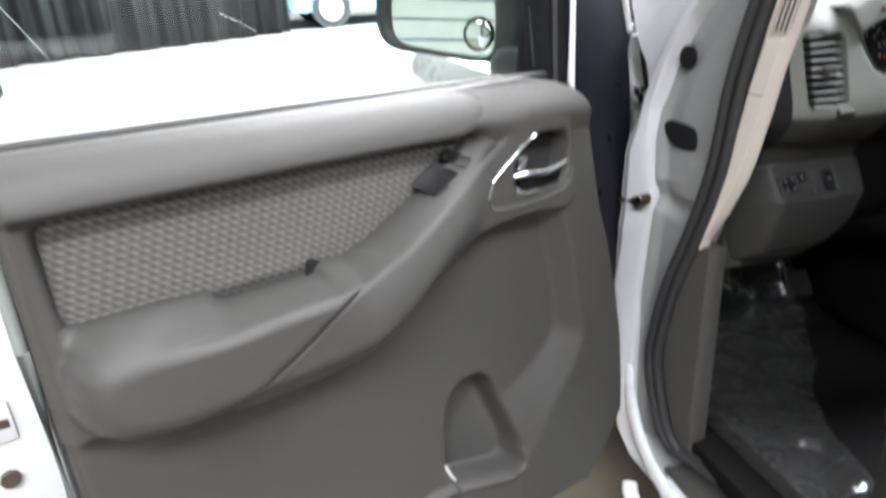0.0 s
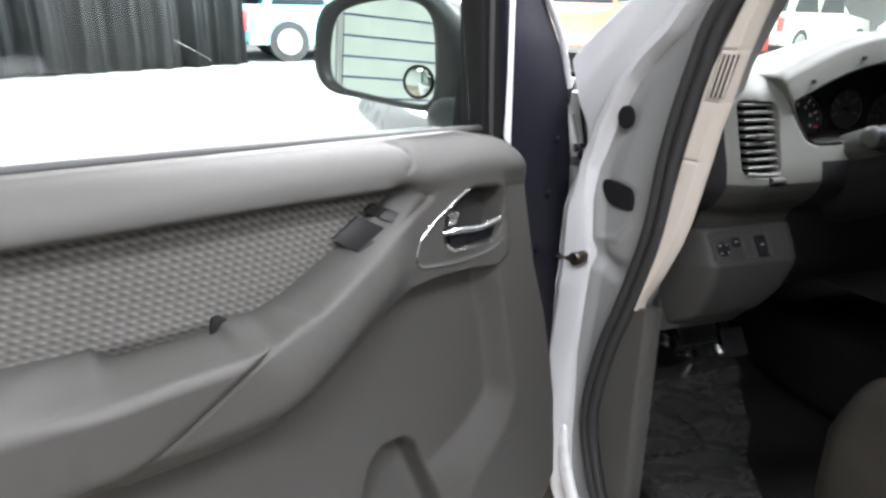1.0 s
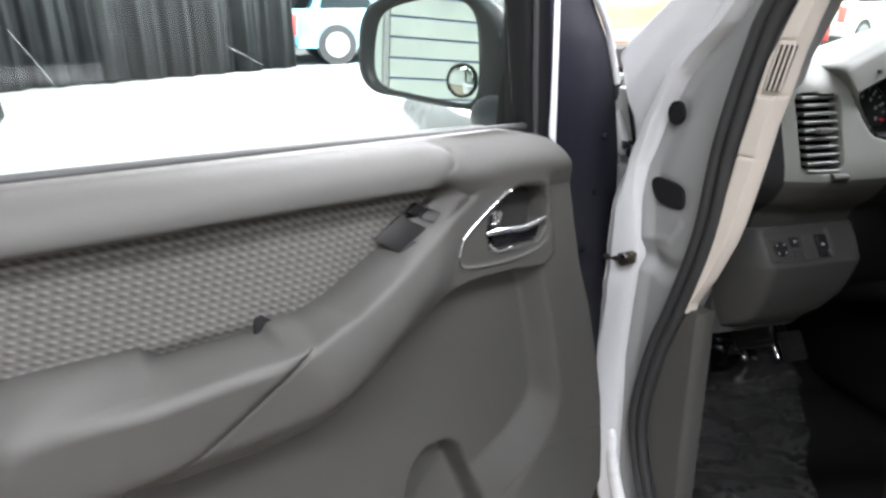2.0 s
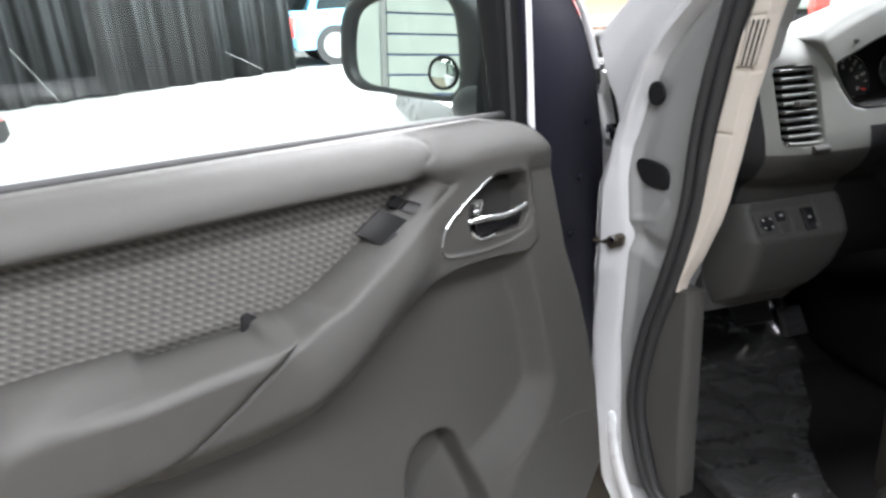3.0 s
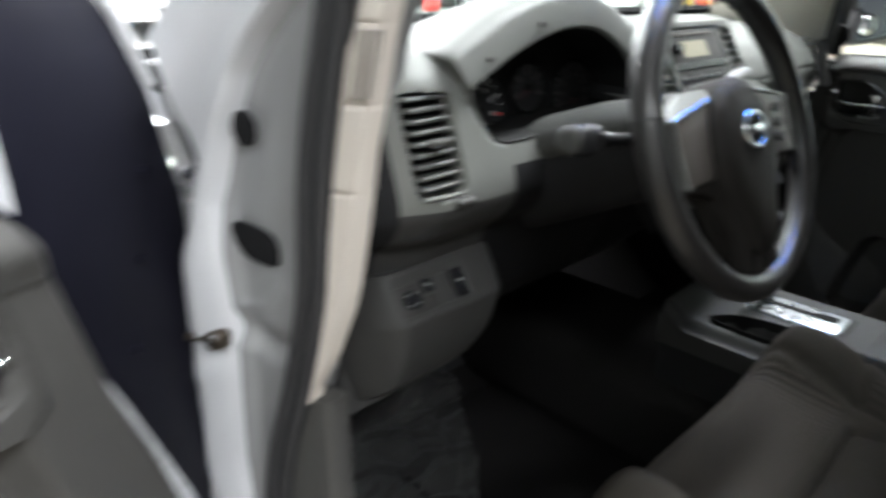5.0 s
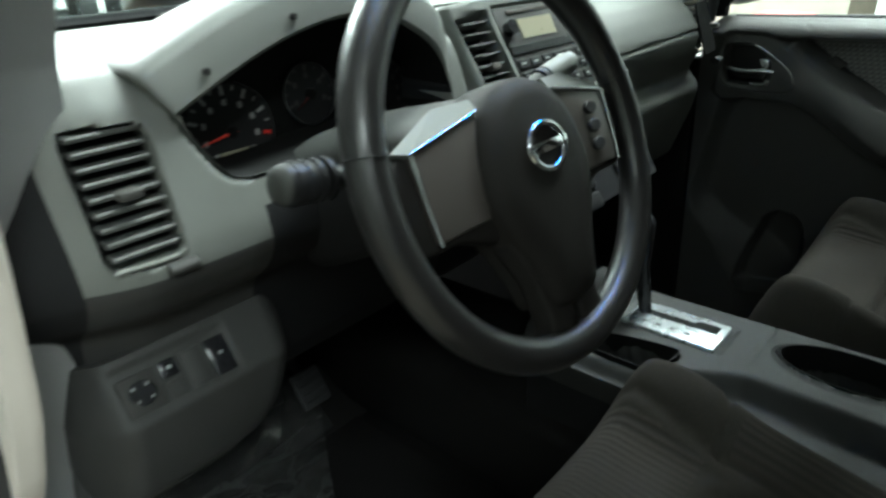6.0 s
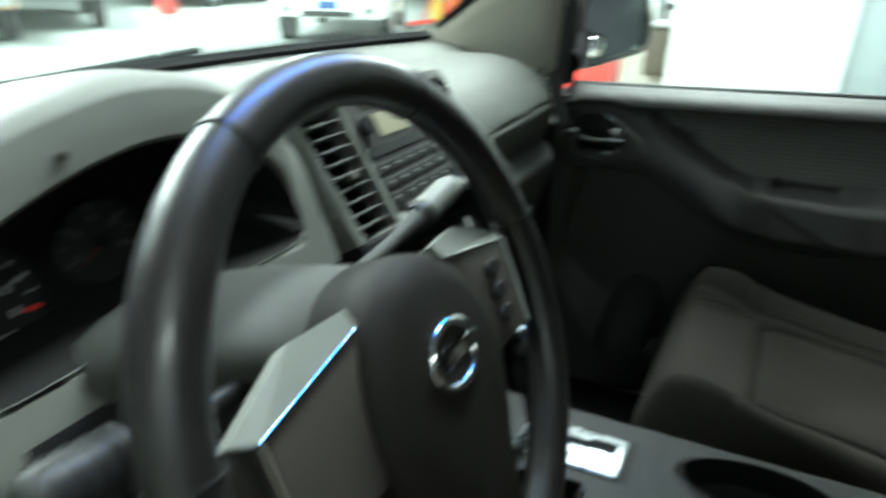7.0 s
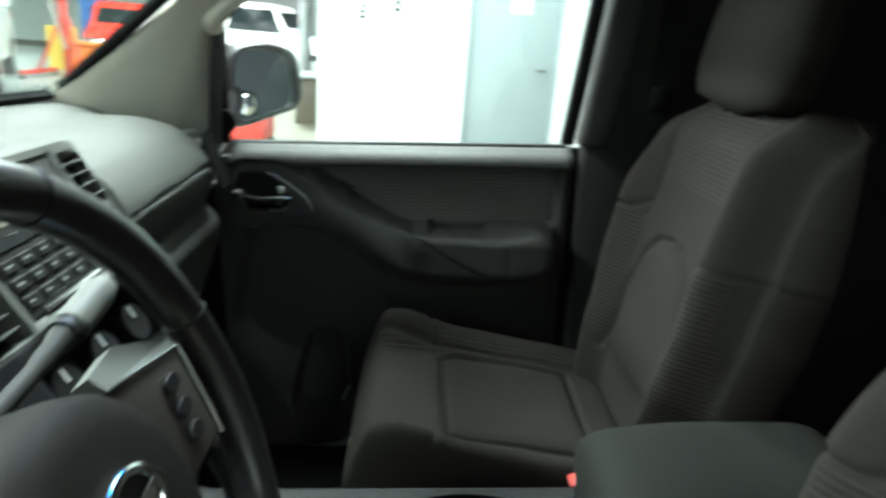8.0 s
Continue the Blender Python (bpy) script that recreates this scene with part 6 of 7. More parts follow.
    for a, b in ((-0.030, 0.055), (0.019, 0.046)):
        part("symbol", prism("symbol", [(a - 0.0025, b - 0.0015), (a + 0.0025, b - 0.0015), (a + 0.0025, b + 0.0015), (a - 0.0025, b + 0.0015)], sf, 0.0005, M_DIMMARK, 0, 1, 0.0001), k)
    centre_stack(d)
    # steering column with its stalks
    col = [(-0.37, 0.05, 1.080), (-0.37, 0.09, 1.070), (-0.37, 0.16, 1.045), (-0.37, 0.26, 1.005), (-0.37, 0.32, 0.98)]
    part("column_shroud", tube("column_shroud", [(x, y, z - 0.006) for x, y, z in col], [0.045, 0.062, 0.070, 0.078, 0.08], M_MATTE, 24, flat=0.85), d, "charcoal lower column shroud")
    # Cover paler than the shroud below: light on its top put into the colour.
    part("column_cover", tube("column_cover", [(-0.37, 0.055, 1.105), (-0.37, 0.10, 1.098), (-0.37, 0.17, 1.078), (-0.37, 0.25, 1.05)], [0.05, 0.066, 0.078, 0.085], M_COLUMN, 24, flat=0.42), d, "upper column cover paled for light from above")
    st = part("light_stalk", tube("light_stalk", smooth_line([(-0.40, 0.105, 1.080), (-0.47, 0.104, 1.088), (-0.520, 0.104, 1.095), (-0.553, 0.103, 1.100)], 4), [0.007] * 5 + [0.009] * 3 + [0.0145, 0.0165, 0.0165, 0.0165, 0.015][:5], M_BLACK, 16), d, "dark twist end light stalk")
    for e in (0.0, 0.010, 0.020, 0.030):
        part("stalk_collar", tube("stalk_collar", [(-0.512 - e, 0.104 - 0.0003 * e / 0.01, 1.094 + 0.0015 * e / 0.01), (-0.516 - e, 0.104 - 0.0003 * e / 0.01, 1.0945 + 0.0015 * e / 0.01)], 0.0172, M_BLACK, 18), st)
    part("stalk_cap", tube("stalk_cap", [(-0.552, 0.103, 1.0998), (-0.556, 0.103, 1.1004), (-0.558, 0.103, 1.1007)], [0.0155, 0.0135, 0.008], M_COLUMN, 18), st)
    ws = part("wiper_stalk", tube("wiper_stalk", smooth_line([(-0.32, 0.105, 1.105), (-0.29, 0.1045, 1.109), (-0.26, 0.104, 1.113), (-0.222, 0.103, 1.1205)], 4), [0.006] * 9 + [0.0075] * 2 + [0.0095] * 2, M_COLUMN, 14), d, "dark wiper stalk")
    part("stalk_grip", tube("stalk_grip", smooth_line([(-0.218, 0.1028, 1.1213), (-0.212, 0.1026, 1.1227), (-0.185, 0.1017, 1.1287), (-0.165, 0.101, 1.133)], 4), [0.0105] * 2 + [0.0122] * 8 + [0.0105, 0.009, 0.005], M_LIT_GREY, 16), ws, "twist grip paled as if lit")
    part("stalk_collar", tube("stalk_collar", [(-0.226, 0.1031, 1.1196), (-0.219, 0.1029, 1.1211)], 0.0118, M_BLACK, 16), ws)
    part("ignition", tube("ignition", [(-0.305, 0.20, 1.02), (-0.275, 0.15, 1.04)], 0.02, M_BLACK, 16), d)
    return d


def vent_frame(s):
    o = [(s * a if s < 0 else -a, b) for a, b in VENT_L]
    o = VENT_L if s < 0 else [(-a, b) for a, b in VENT_L]
    fr = (np.array([(1, 0, 0), (0, 0.287, 0.958), (0, -0.958, 0.287)]), np.array((0, 0.2480 - 0.287 * 1.05, 1.05 - 0.958 * 1.05)))
    return prism("air_vent", o, fr, 0.003, M_BLACKMATTE, 0, 1)


def centre_stack(d):
    fr = frame_of((0.018, 0.292, 1.168), (1, 0, 0), (0, 0.48, 0.877))
    vl = [(-0.160, -0.004), (-0.106, -0.002), (-0.101, -0.140), (-0.150, -0.142)]
    vr = [(-a, b) for a, b in vl]
    radio = [(-0.093, 0.004), (0.093, 0.004), (0.089, -0.135), (-0.089, -0.135)]

    def h(a, b):
        e = 0.012 * ss(0.19, 0.12, np.abs(a))
        e = e - 0.028 * ss(0.003, -0.003, sdf(vl, a, b)) - 0.028 * ss(0.003, -0.003, sdf(vr, a, b))
        e = e - 0.006 * ss(0.002, -0.002, sdf(radio, a, b))
        e = e - 0.05 * ss(-0.150, -0.175, b) * ss(0.13, 0.10, np.abs(a)) * ss(-0.25, -0.235, b)
        return e - 0.05 * ss(0.015, 0.035, b) - 0.02 * ss(0.163, 0.180, np.abs(a))
    st = part("centre_facia", relief("centre_facia", fr, -0.30, 0.035, lerp([(-0.30, -0.150), (0.035, -0.178)]), lerp([(-0.30, 0.150), (0.035, 0.178)]), h, -0.10, M_DASH, 0.004), d, "grey centre stack")
    zone(st, lambda a, b: b < -0.145, M_MATTE)
    for o in (vl, vr):
        part("vent_well", prism("vent_well", o if o is vl else o[::-1], fr, 0.002, M_BLACKMATTE, 0, 1, -0.015), st)
        xa, xb = min(a for a, b in o), max(a for a, b in o)
        for k in range(9):
            b = -0.012 - k * 0.0145
            part("louvre", prism("louvre", [(xa + 0.004, b - 0.0012), (xb - 0.004, b - 0.0012), (xb - 0.004, b + 0.0012), (xa + 0.004, b + 0.0012)], fr, 0.020, M_LOUVRE, 0.0005, 1, -0.012), st)
        part("vent_tab", prism("vent_tab", [((xa + xb) / 2 - 0.008, -0.078), ((xa + xb) / 2 + 0.008, -0.078), ((xa + xb) / 2 + 0.008, -0.070), ((xa + xb) / 2 - 0.008, -0.070)], fr, 0.012, M_SILVER, 0.001, 1, 0.002), st)
    rd = part("radio", prism("radio", [(-0.0905, 0.002), (-0.0865, -0.132), (0.0865, -0.132), (0.0905, 0.002)], fr, 0.006, M_TRIM_DARK, 0.002, 2, 0.004), d, "dark car radio with a display")
    part("cd_slot", prism("cd_slot", [(-0.065, -0.004), (-0.065, -0.009), (0.065, -0.009), (0.065, -0.004)], fr, 0.002, M_SILVER, 0.0005, 1, 0.010), rd)
    part("display", prism("display", [(-0.048, -0.018), (-0.048, -0.046), (0.034, -0.046), (0.034, -0.018)], fr, 0.001, M_LCD, 0, 1, 0.0102), rd, "grey amber display")
    part("knob", tube("knob", [tuple(place(fr, (-0.075, -0.030, 0.008))), tuple(place(fr, (-0.075, -0.030, 0.022)))], 0.010, M_BLACKGLOSS, 18), rd)
    part("strip", prism("strip", [(-0.088, -0.054), (-0.088, -0.066), (0.088, -0.066), (0.088, -0.054)], fr, 0.002, M_BLACKGLOSS, 0.0005, 1, 0.010), rd)
    for i in range(6):
        for j in range(3):
            x, b = -0.072 + i * 0.0285, -0.080 - j * 0.018
            part("key", prism("key", [(x - 0.0115, b - 0.0065), (x + 0.0115, b - 0.0065), (x + 0.0115, b + 0.0065), (x - 0.0115, b + 0.0065)], fr, 0.0025, M_BLACK, 0.0012, 1, 0.010), rd)
            part("key_mark", prism("key_mark", [(x - 0.006, b - 0.001), (x + 0.004 - 0.002 * j, b - 0.001), (x + 0.004 - 0.002 * j, b + 0.0012), (x - 0.006, b + 0.0012)], fr, 0.0005, M_DIMMARK, 0, 1, 0.0124), rd)
    part("lower_strip", prism("lower_strip", [(-0.066, -0.127), (0.040, -0.127), (0.040, -0.133), (-0.066, -0.133)][::-1], fr, 0.004, M_BRIGHT, 0.0012, 2, 0.009), rd, "bright chrome strip")
    for x in (-0.075, 0.0, 0.075):
        dl = part("climate_dial", tube("climate_dial", [tuple(place(fr, (x, -0.205, -0.04))), tuple(place(fr, (x, -0.205, -0.012)))], 0.023, M_BLACK, 26), st)
        part("dial_mark", prism("dial_mark", [(x - 0.002, -0.200), (x + 0.002, -0.200), (x + 0.002, -0.185), (x - 0.002, -0.185)], fr, 0.001, M_MARK, 0, 1, -0.0115), dl)
    for k in range(4):
        b = -0.262 - 0.03 * (k // 2)
        x = -0.05 + 0.10 * (k % 2)
        part("aux_switch", prism("aux_switch", [(x - 0.018, b - 0.011), (x + 0.018, b - 0.011), (x + 0.018, b + 0.011), (x - 0.018, b + 0.011)], fr, 0.006, M_BLACK, 0.002, 2, 0.010), st)


# Dash plastic darkened: shade low on the dash and in the hood dimples.
M_DASH_SHADED = mat("shaded_dash_plastic", (0.033, 0.0325, 0.0318), 0.5, spec=0.2, var=0.06, bump=0.35, bscale=1300)
# Paled grey: light on spoke shoulders and wiper grip put into the colour.
M_LIT_GREY = mat("lit_grey_plastic", (0.11, 0.116, 0.104), 0.6, var=0.04)
M_COLUMN = mat("grey_column_plastic", (0.036, 0.037, 0.035), 0.6, spec=0.2, var=0.06, bump=0.3, bscale=1300)
# Print and needle copies darkened, as shade over the other two dials.
M_SHADED_PRINT = mat("shaded_dial_print", (0.035, 0.034, 0.034), 0.6, var=0.02)
M_SHADED_NEEDLE = mat("shaded_red_needle", (0.10, 0.012, 0.01), 0.5, var=0.02)
M_DIM = mat("dim_dial_print", (0.30, 0.30, 0.30), 0.6, var=0.02)

M_BLACKMATTE = mat("deep_black_matte", (0.005, 0.005, 0.005), 0.8, var=0.1, spec=0.15)
M_DIAL = mat("black_dial_face", (0.012, 0.012, 0.013), 0.6, var=0.1, spec=0.2)
M_LOUVRE = mat("dark_grey_louvre", (0.055, 0.056, 0.054), 0.5, var=0.08)
dashboard()


# ---- steering wheel ----
def steering_wheel():
    rk = radians(21)
    R = np.array([(1, 0, 0), (0, math.sin(rk), math.cos(rk)), (0, -math.cos(rk), math.sin(rk))])
    fr = (R, np.array((-0.37, 0.0, 1.10)))
    w = thing("steering_wheel", (-0.37, 0.03, 1.08), "dark leather steering wheel with silver spokes", "steering wheel")
    up = tuple(R[2])
    rim_r, tr = 0.1668, 0.0152
    pts = [tuple(place(fr, (rim_r * math.cos(t), rim_r * math.sin(t), -0.020))) for t in np.linspace(0, 2 * math.pi, 97)[:-1]]
    rad = []
    for t in np.linspace(0, 360, 97)[:-1]:
        grip = max(0, 1 - min(abs(t - a) for a in (38, 142)) / 22.0)
        rad.append(tr + 0.0012 * grip)
    rim = part("rim", tube("rim", pts, rad, M_LEATHER, 20, closed=True, up=up), w, "dark stitched leather rim")
    for a in (62, 118, 12, 168):
        t = radians(a)
        c = np.array(place(fr, (rim_r * math.cos(t), rim_r * math.sin(t), -0.020)))
        e1, e2 = np.array(place(fr, (math.cos(t), math.sin(t), 0))) - fr[1], R[2]
        part("rim_seam", tube("rim_seam", [tuple(c + e1 * (tr + 0.0004) * math.cos(q) + e2 * (tr + 0.0004) * math.sin(q)) for q in np.linspace(0, 2 * math.pi, 25)[:-1]], 0.0009, M_BLACK, 6, closed=True, up=tuple(np.cross(e1, e2))), rim)

    PAD = [(-0.060, 0.022), (-0.046, 0.042), (-0.025, 0.056), (0.0, 0.060), (0.025, 0.056), (0.046, 0.042), (0.060, 0.022), (0.067, -0.004), (0.068, -0.028), (0.058, -0.056), (0.044, -0.082), (0.034, -0.108), (0.026, -0.128), (0.0, -0.134), (-0.026, -0.128), (-0.034, -0.108), (-0.044, -0.082), (-0.058, -0.056), (-0.068, -0.028), (-0.067, -0.004)]
    PP = [(a, b) for a, b, _ in smooth_line([(a, b, 0) for a, b in PAD], 4, True)]

    def ringp(k, h):
        return [place(fr, (a * k, -0.035 + (b + 0.035) * k, h)) for a, b in PP]
    rings = [ringp(1.02, -0.055), ringp(1.02, -0.030), ringp(1.0, -0.016), ringp(0.95, -0.008), ringp(0.80, -0.003), ringp(0.5, -0.0005), ringp(0.1, 0.0)]
    part("airbag_cover", loft("airbag_cover", rings, M_PAD, smooth=50), w, "dark vinyl airbag cover")
    for s in (-1, 1):
        o = [(-0.040, 0.046), (-0.085, 0.044), (-0.135, 0.030), (-0.157, 0.022), (-0.155, -0.035), (-0.135, -0.045), (-0.10, -0.045), (-0.060, -0.060), (-0.05, 0.0)]
        o = o if s < 0 else [(-a, b) for a, b in o]
        sp = part("spoke", prism("spoke", o, fr, 0.020, M_PAD, 0.006, 3, -0.042), w, "dark side spoke")
        o = [(-0.050, 0.043), (-0.128, 0.028), (-0.127, -0.038), (-0.068, -0.038), (-0.064, 0.0)]
        o = o if s < 0 else [(-a, b) for a, b in o]
        part("spoke_plate", prism("spoke_plate", o, fr, 0.010, M_SILVER, 0.003, 3, -0.026), sp, "satin silver spoke plate")
        top = [(-0.049, 0.0435, -0.0158), (-0.1285, 0.0285, -0.0158), (-0.138, 0.033, -0.024), (-0.086, 0.0545, -0.026), (-0.048, 0.0535, -0.021)]
        top = [(s * -a, b, e) for a, b, e in top]
        part("spoke_top", loft("spoke_top", [[place(fr, (a, b, e)) for a, b, e in top], [place(fr, (a, b - 0.004, e - 0.012)) for a, b, e in top]], M_LIT_GREY, smooth=20), sp, "spoke shoulder paled as if lit")
        line = [tuple(place(fr, (s * -a, b, -0.015))) for a, b in ((-0.129, 0.028), (-0.129, -0.005), (-0.127, -0.039))]
        part("spoke_edge", tube("spoke_edge", [tuple(v) for v in line], 0.0016, M_CHROME, 8), sp, "bright silver edge line")
        line = [tuple(place(fr, (s * -a, b, -0.0152))) for a, b in ((-0.052, 0.0430), (-0.090, 0.0360), (-0.128, 0.0286))]
        part("spoke_edge", tube("spoke_edge", line, 0.0013, M_CHROME, 8), sp)
        o = [(-0.003, -0.060), (-0.003, -0.160), (-0.040, -0.157), (-0.036, -0.135), (-0.040, -0.10), (-0.058, -0.060)]
        o = o if s < 0 else [(-a, b) for a, b in o]
        part("lower_spoke", prism("lower_spoke", o, fr, 0.026, M_PAD, 0.006, 3, -0.042), w, "dark lower spoke")
    for k in range(3):
        b = 0.016 - 0.017 * k
        part("button", prism("button", arc(0.100 - 0.001 * k, b, 0.009, 0.006, 0, 360, 20)[:-1], fr, 0.006, M_BLACK, 0.0015, 1, -0.018), w, "black wheel button")
    # plain badge: ring and bar
    e = part("badge", tube("badge", [tuple(place(fr, (0.0 + 0.0225 * math.cos(t), 0.0 + 0.0185 * math.sin(t), 0.001))) for t in np.linspace(0, 2 * math.pi, 41)[:-1]], 0.0032, M_CHROME, 10, closed=True, up=up), w, "plain chrome ring badge with a bar")
    part("badge_bar", prism("badge_bar", [(-0.027, -0.0045), (0.027, -0.0045), (0.027, 0.0045), (-0.027, 0.0045)], fr, 0.003, M_CHROME, 0.0012, 2, 0.0005), e)
    part("hub_shroud", tube("hub_shroud", [tuple(place(fr, (0, -0.02, -0.04))), tuple(place(fr, (0, -0.02, -0.085)))], [0.066, 0.052], M_TRIM_DARK, 26), w)
    return w


steering_wheel()


# ---- console ----
def console():
    c = thing("centre_console", (0.02, -0.1, 0.38), "grey plastic centre console with silver gear plate", "console")
    fr = frame_of((0, 0, 0.72), (1, 0, 0), (0, 1, 0))
    tray = [(-0.095, 0.118), (-0.080, 0.126), (-0.045, 0.090), (-0.030, 0.010), (-0.040, -0.004), (-0.085, 0.004), (-0.098, 0.02)]
    cup = arc(0.052, -0.195, 0.045, 0.088, 0, 360, 28)[:-1]
    side = [(-0.118, -0.02), (-0.06, -0.03), (-0.03, -0.09), (-0.04, -0.28), (-0.118, -0.30)]
    plate = [(-0.006, -0.045), (0.080, -0.045), (0.080, 0.110), (-0.006, 0.110)]

    def h(a, b):
        e = 0.0 + 0.004 * ss(0.12, 0.0, np.abs(a - 0.01)) + 0.02 * ss(0.14, 0.20, b) ** 1.5
        e = e - 0.045 * ss(0.003, -0.006, sdf(tray, a, b)) - 0.05 * ss(0.003, -0.006, sdf(cup, a, b))
        e = e + 0.004 * ss(0.010, 0.003, np.abs(sdf(cup, a, b))) - 0.030 * ss(0.006, -0.02, sdf(side, a, b))
        e = e - 0.003 * ss(0.002, -0.002, sdf(plate, a, b)) - 0.0025 * ss(0.002, 0.0005, np.abs(b + 0.085)) * ss(-0.02, 0.0, a)
        return e - 0.02 * ss(0.018, 0.0, 0.128 - np.abs(a - 0.008))
    part("shell", relief("shell", fr, -0.66, 0.20, lambda b: -0.122, lambda b: 0.138, h, -0.055, M_CONSOLE, 0.004), c, "grey console moulding")
    # Console side set black in place of the shade on it.
    part("side_shade", block("side_shade", (-0.118, -0.655, 0.38), (0.134, 0.196, 0.664), M_MATTE, 0.004), c, "console side blackened for its shade")
    for nm, line, dp in (("tray_liner", tray, 0.043), ("cup_liner", cup, 0.048)):
        line = [(a, b) for a, b, _ in smooth_line([(a, b, 0) for a, b in line], 4, True)]
        ca, cb = sum(a for a, b in line) / len(line), sum(b for a, b in line) / len(line)
        rings = [[place(fr, (ca + (a - ca) * k, cb + (b - cb) * k, e)) for a, b in line] for k, e in ((1.02, 0.0075), (0.975, 0.0075), (0.95, 0.002), (0.93, -dp), (0.3, -dp + 0.001))]
        part(nm, loft(nm, rings, M_BLACKMATTE, (False, True), 50), c, "black moulded liner")
    g = part("gear_plate", prism("gear_plate", [(-0.002, -0.038), (0.074, -0.038), (0.076, 0.100), (0.0, 0.104)], fr, 0.008, M_PLATE, 0.003, 3, -0.002), c, "brushed silver gear plate")
    part("gear_slot", prism("gear_slot", [(0.040, -0.026), (0.060, -0.026), (0.060, 0.006), (0.052, 0.010), (0.052, 0.094), (0.038, 0.094), (0.038, 0.010), (0.040, 0.002)], fr, 0.0008, M_BLACKMATTE, 0, 1, 0.0061), g)
    for k in range(4):
        part("gear_mark", prism("gear_mark", [(0.014, 0.07 - 0.022 * k), (0.020, 0.07 - 0.022 * k), (0.020, 0.078 - 0.022 * k), (0.014, 0.078 - 0.022 * k)], fr, 0.0005, M_TRIM_DARK, 0, 1, 0.0061), g)
    lv = part("gear_lever", tube("gear_lever", [(0.045, 0.085, 0.725), (0.040, 0.095, 0.80), (0.035, 0.098, 0.84), (0.030, 0.100, 0.875), (0.028, 0.10, 0.892)], [0.010, 0.012, 0.020, 0.024, 0.014], M_BLACKGLOSS, 16), c, "dark gear lever")
    part("lever_button", tube("lever_button", [(0.012, 0.098, 0.868), (0.020, 0.098, 0.872)], 0.009, M_CHROME, 12), lv, "chrome lever button")
    # armrest lid
    lf = frame_of((0.005, -0.50, 0.80), (1, 0, 0), (0, 1, 0))

    def lid_h(a, b):
        ex = np.clip(np.abs(a) / 0.105, 0, 1)
        ey = np.clip(np.abs(b) / 0.165, 0, 1)
        return 0.055 * (np.clip(1 - ex ** 5, 0, 1) * np.clip(1 - ey ** 8, 0, 1)) ** 0.5 - 0.010 * ss(0.02, 0.165, b)
    wd = lambda b: 0.105 * (1 - min(1.0, abs(b) / 0.1655) ** 9) ** (1 / 9)
    part("armrest_lid", relief("armrest_lid", lf, -0.165, 0.165, lambda b: -wd(b), wd, lid_h, -0.02, M_LID, 0.005), c, "grey padded armrest lid")
    part("bin", block("bin", (-0.095, -0.66, 0.60), (0.110, -0.345, 0.79), M_CONSOLE, 0.012), c)
    return c


M_CONSOLE = mat("dark_console_plastic", (0.024, 0.0245, 0.024), 0.5, spec=0.2, var=0.06, bump=0.35, bscale=1300)
M_LID = mat("grey_lid_vinyl", (0.029, 0.030, 0.027), 0.65, spec=0.12, var=0.08, bump=0.5, bscale=900)
console()


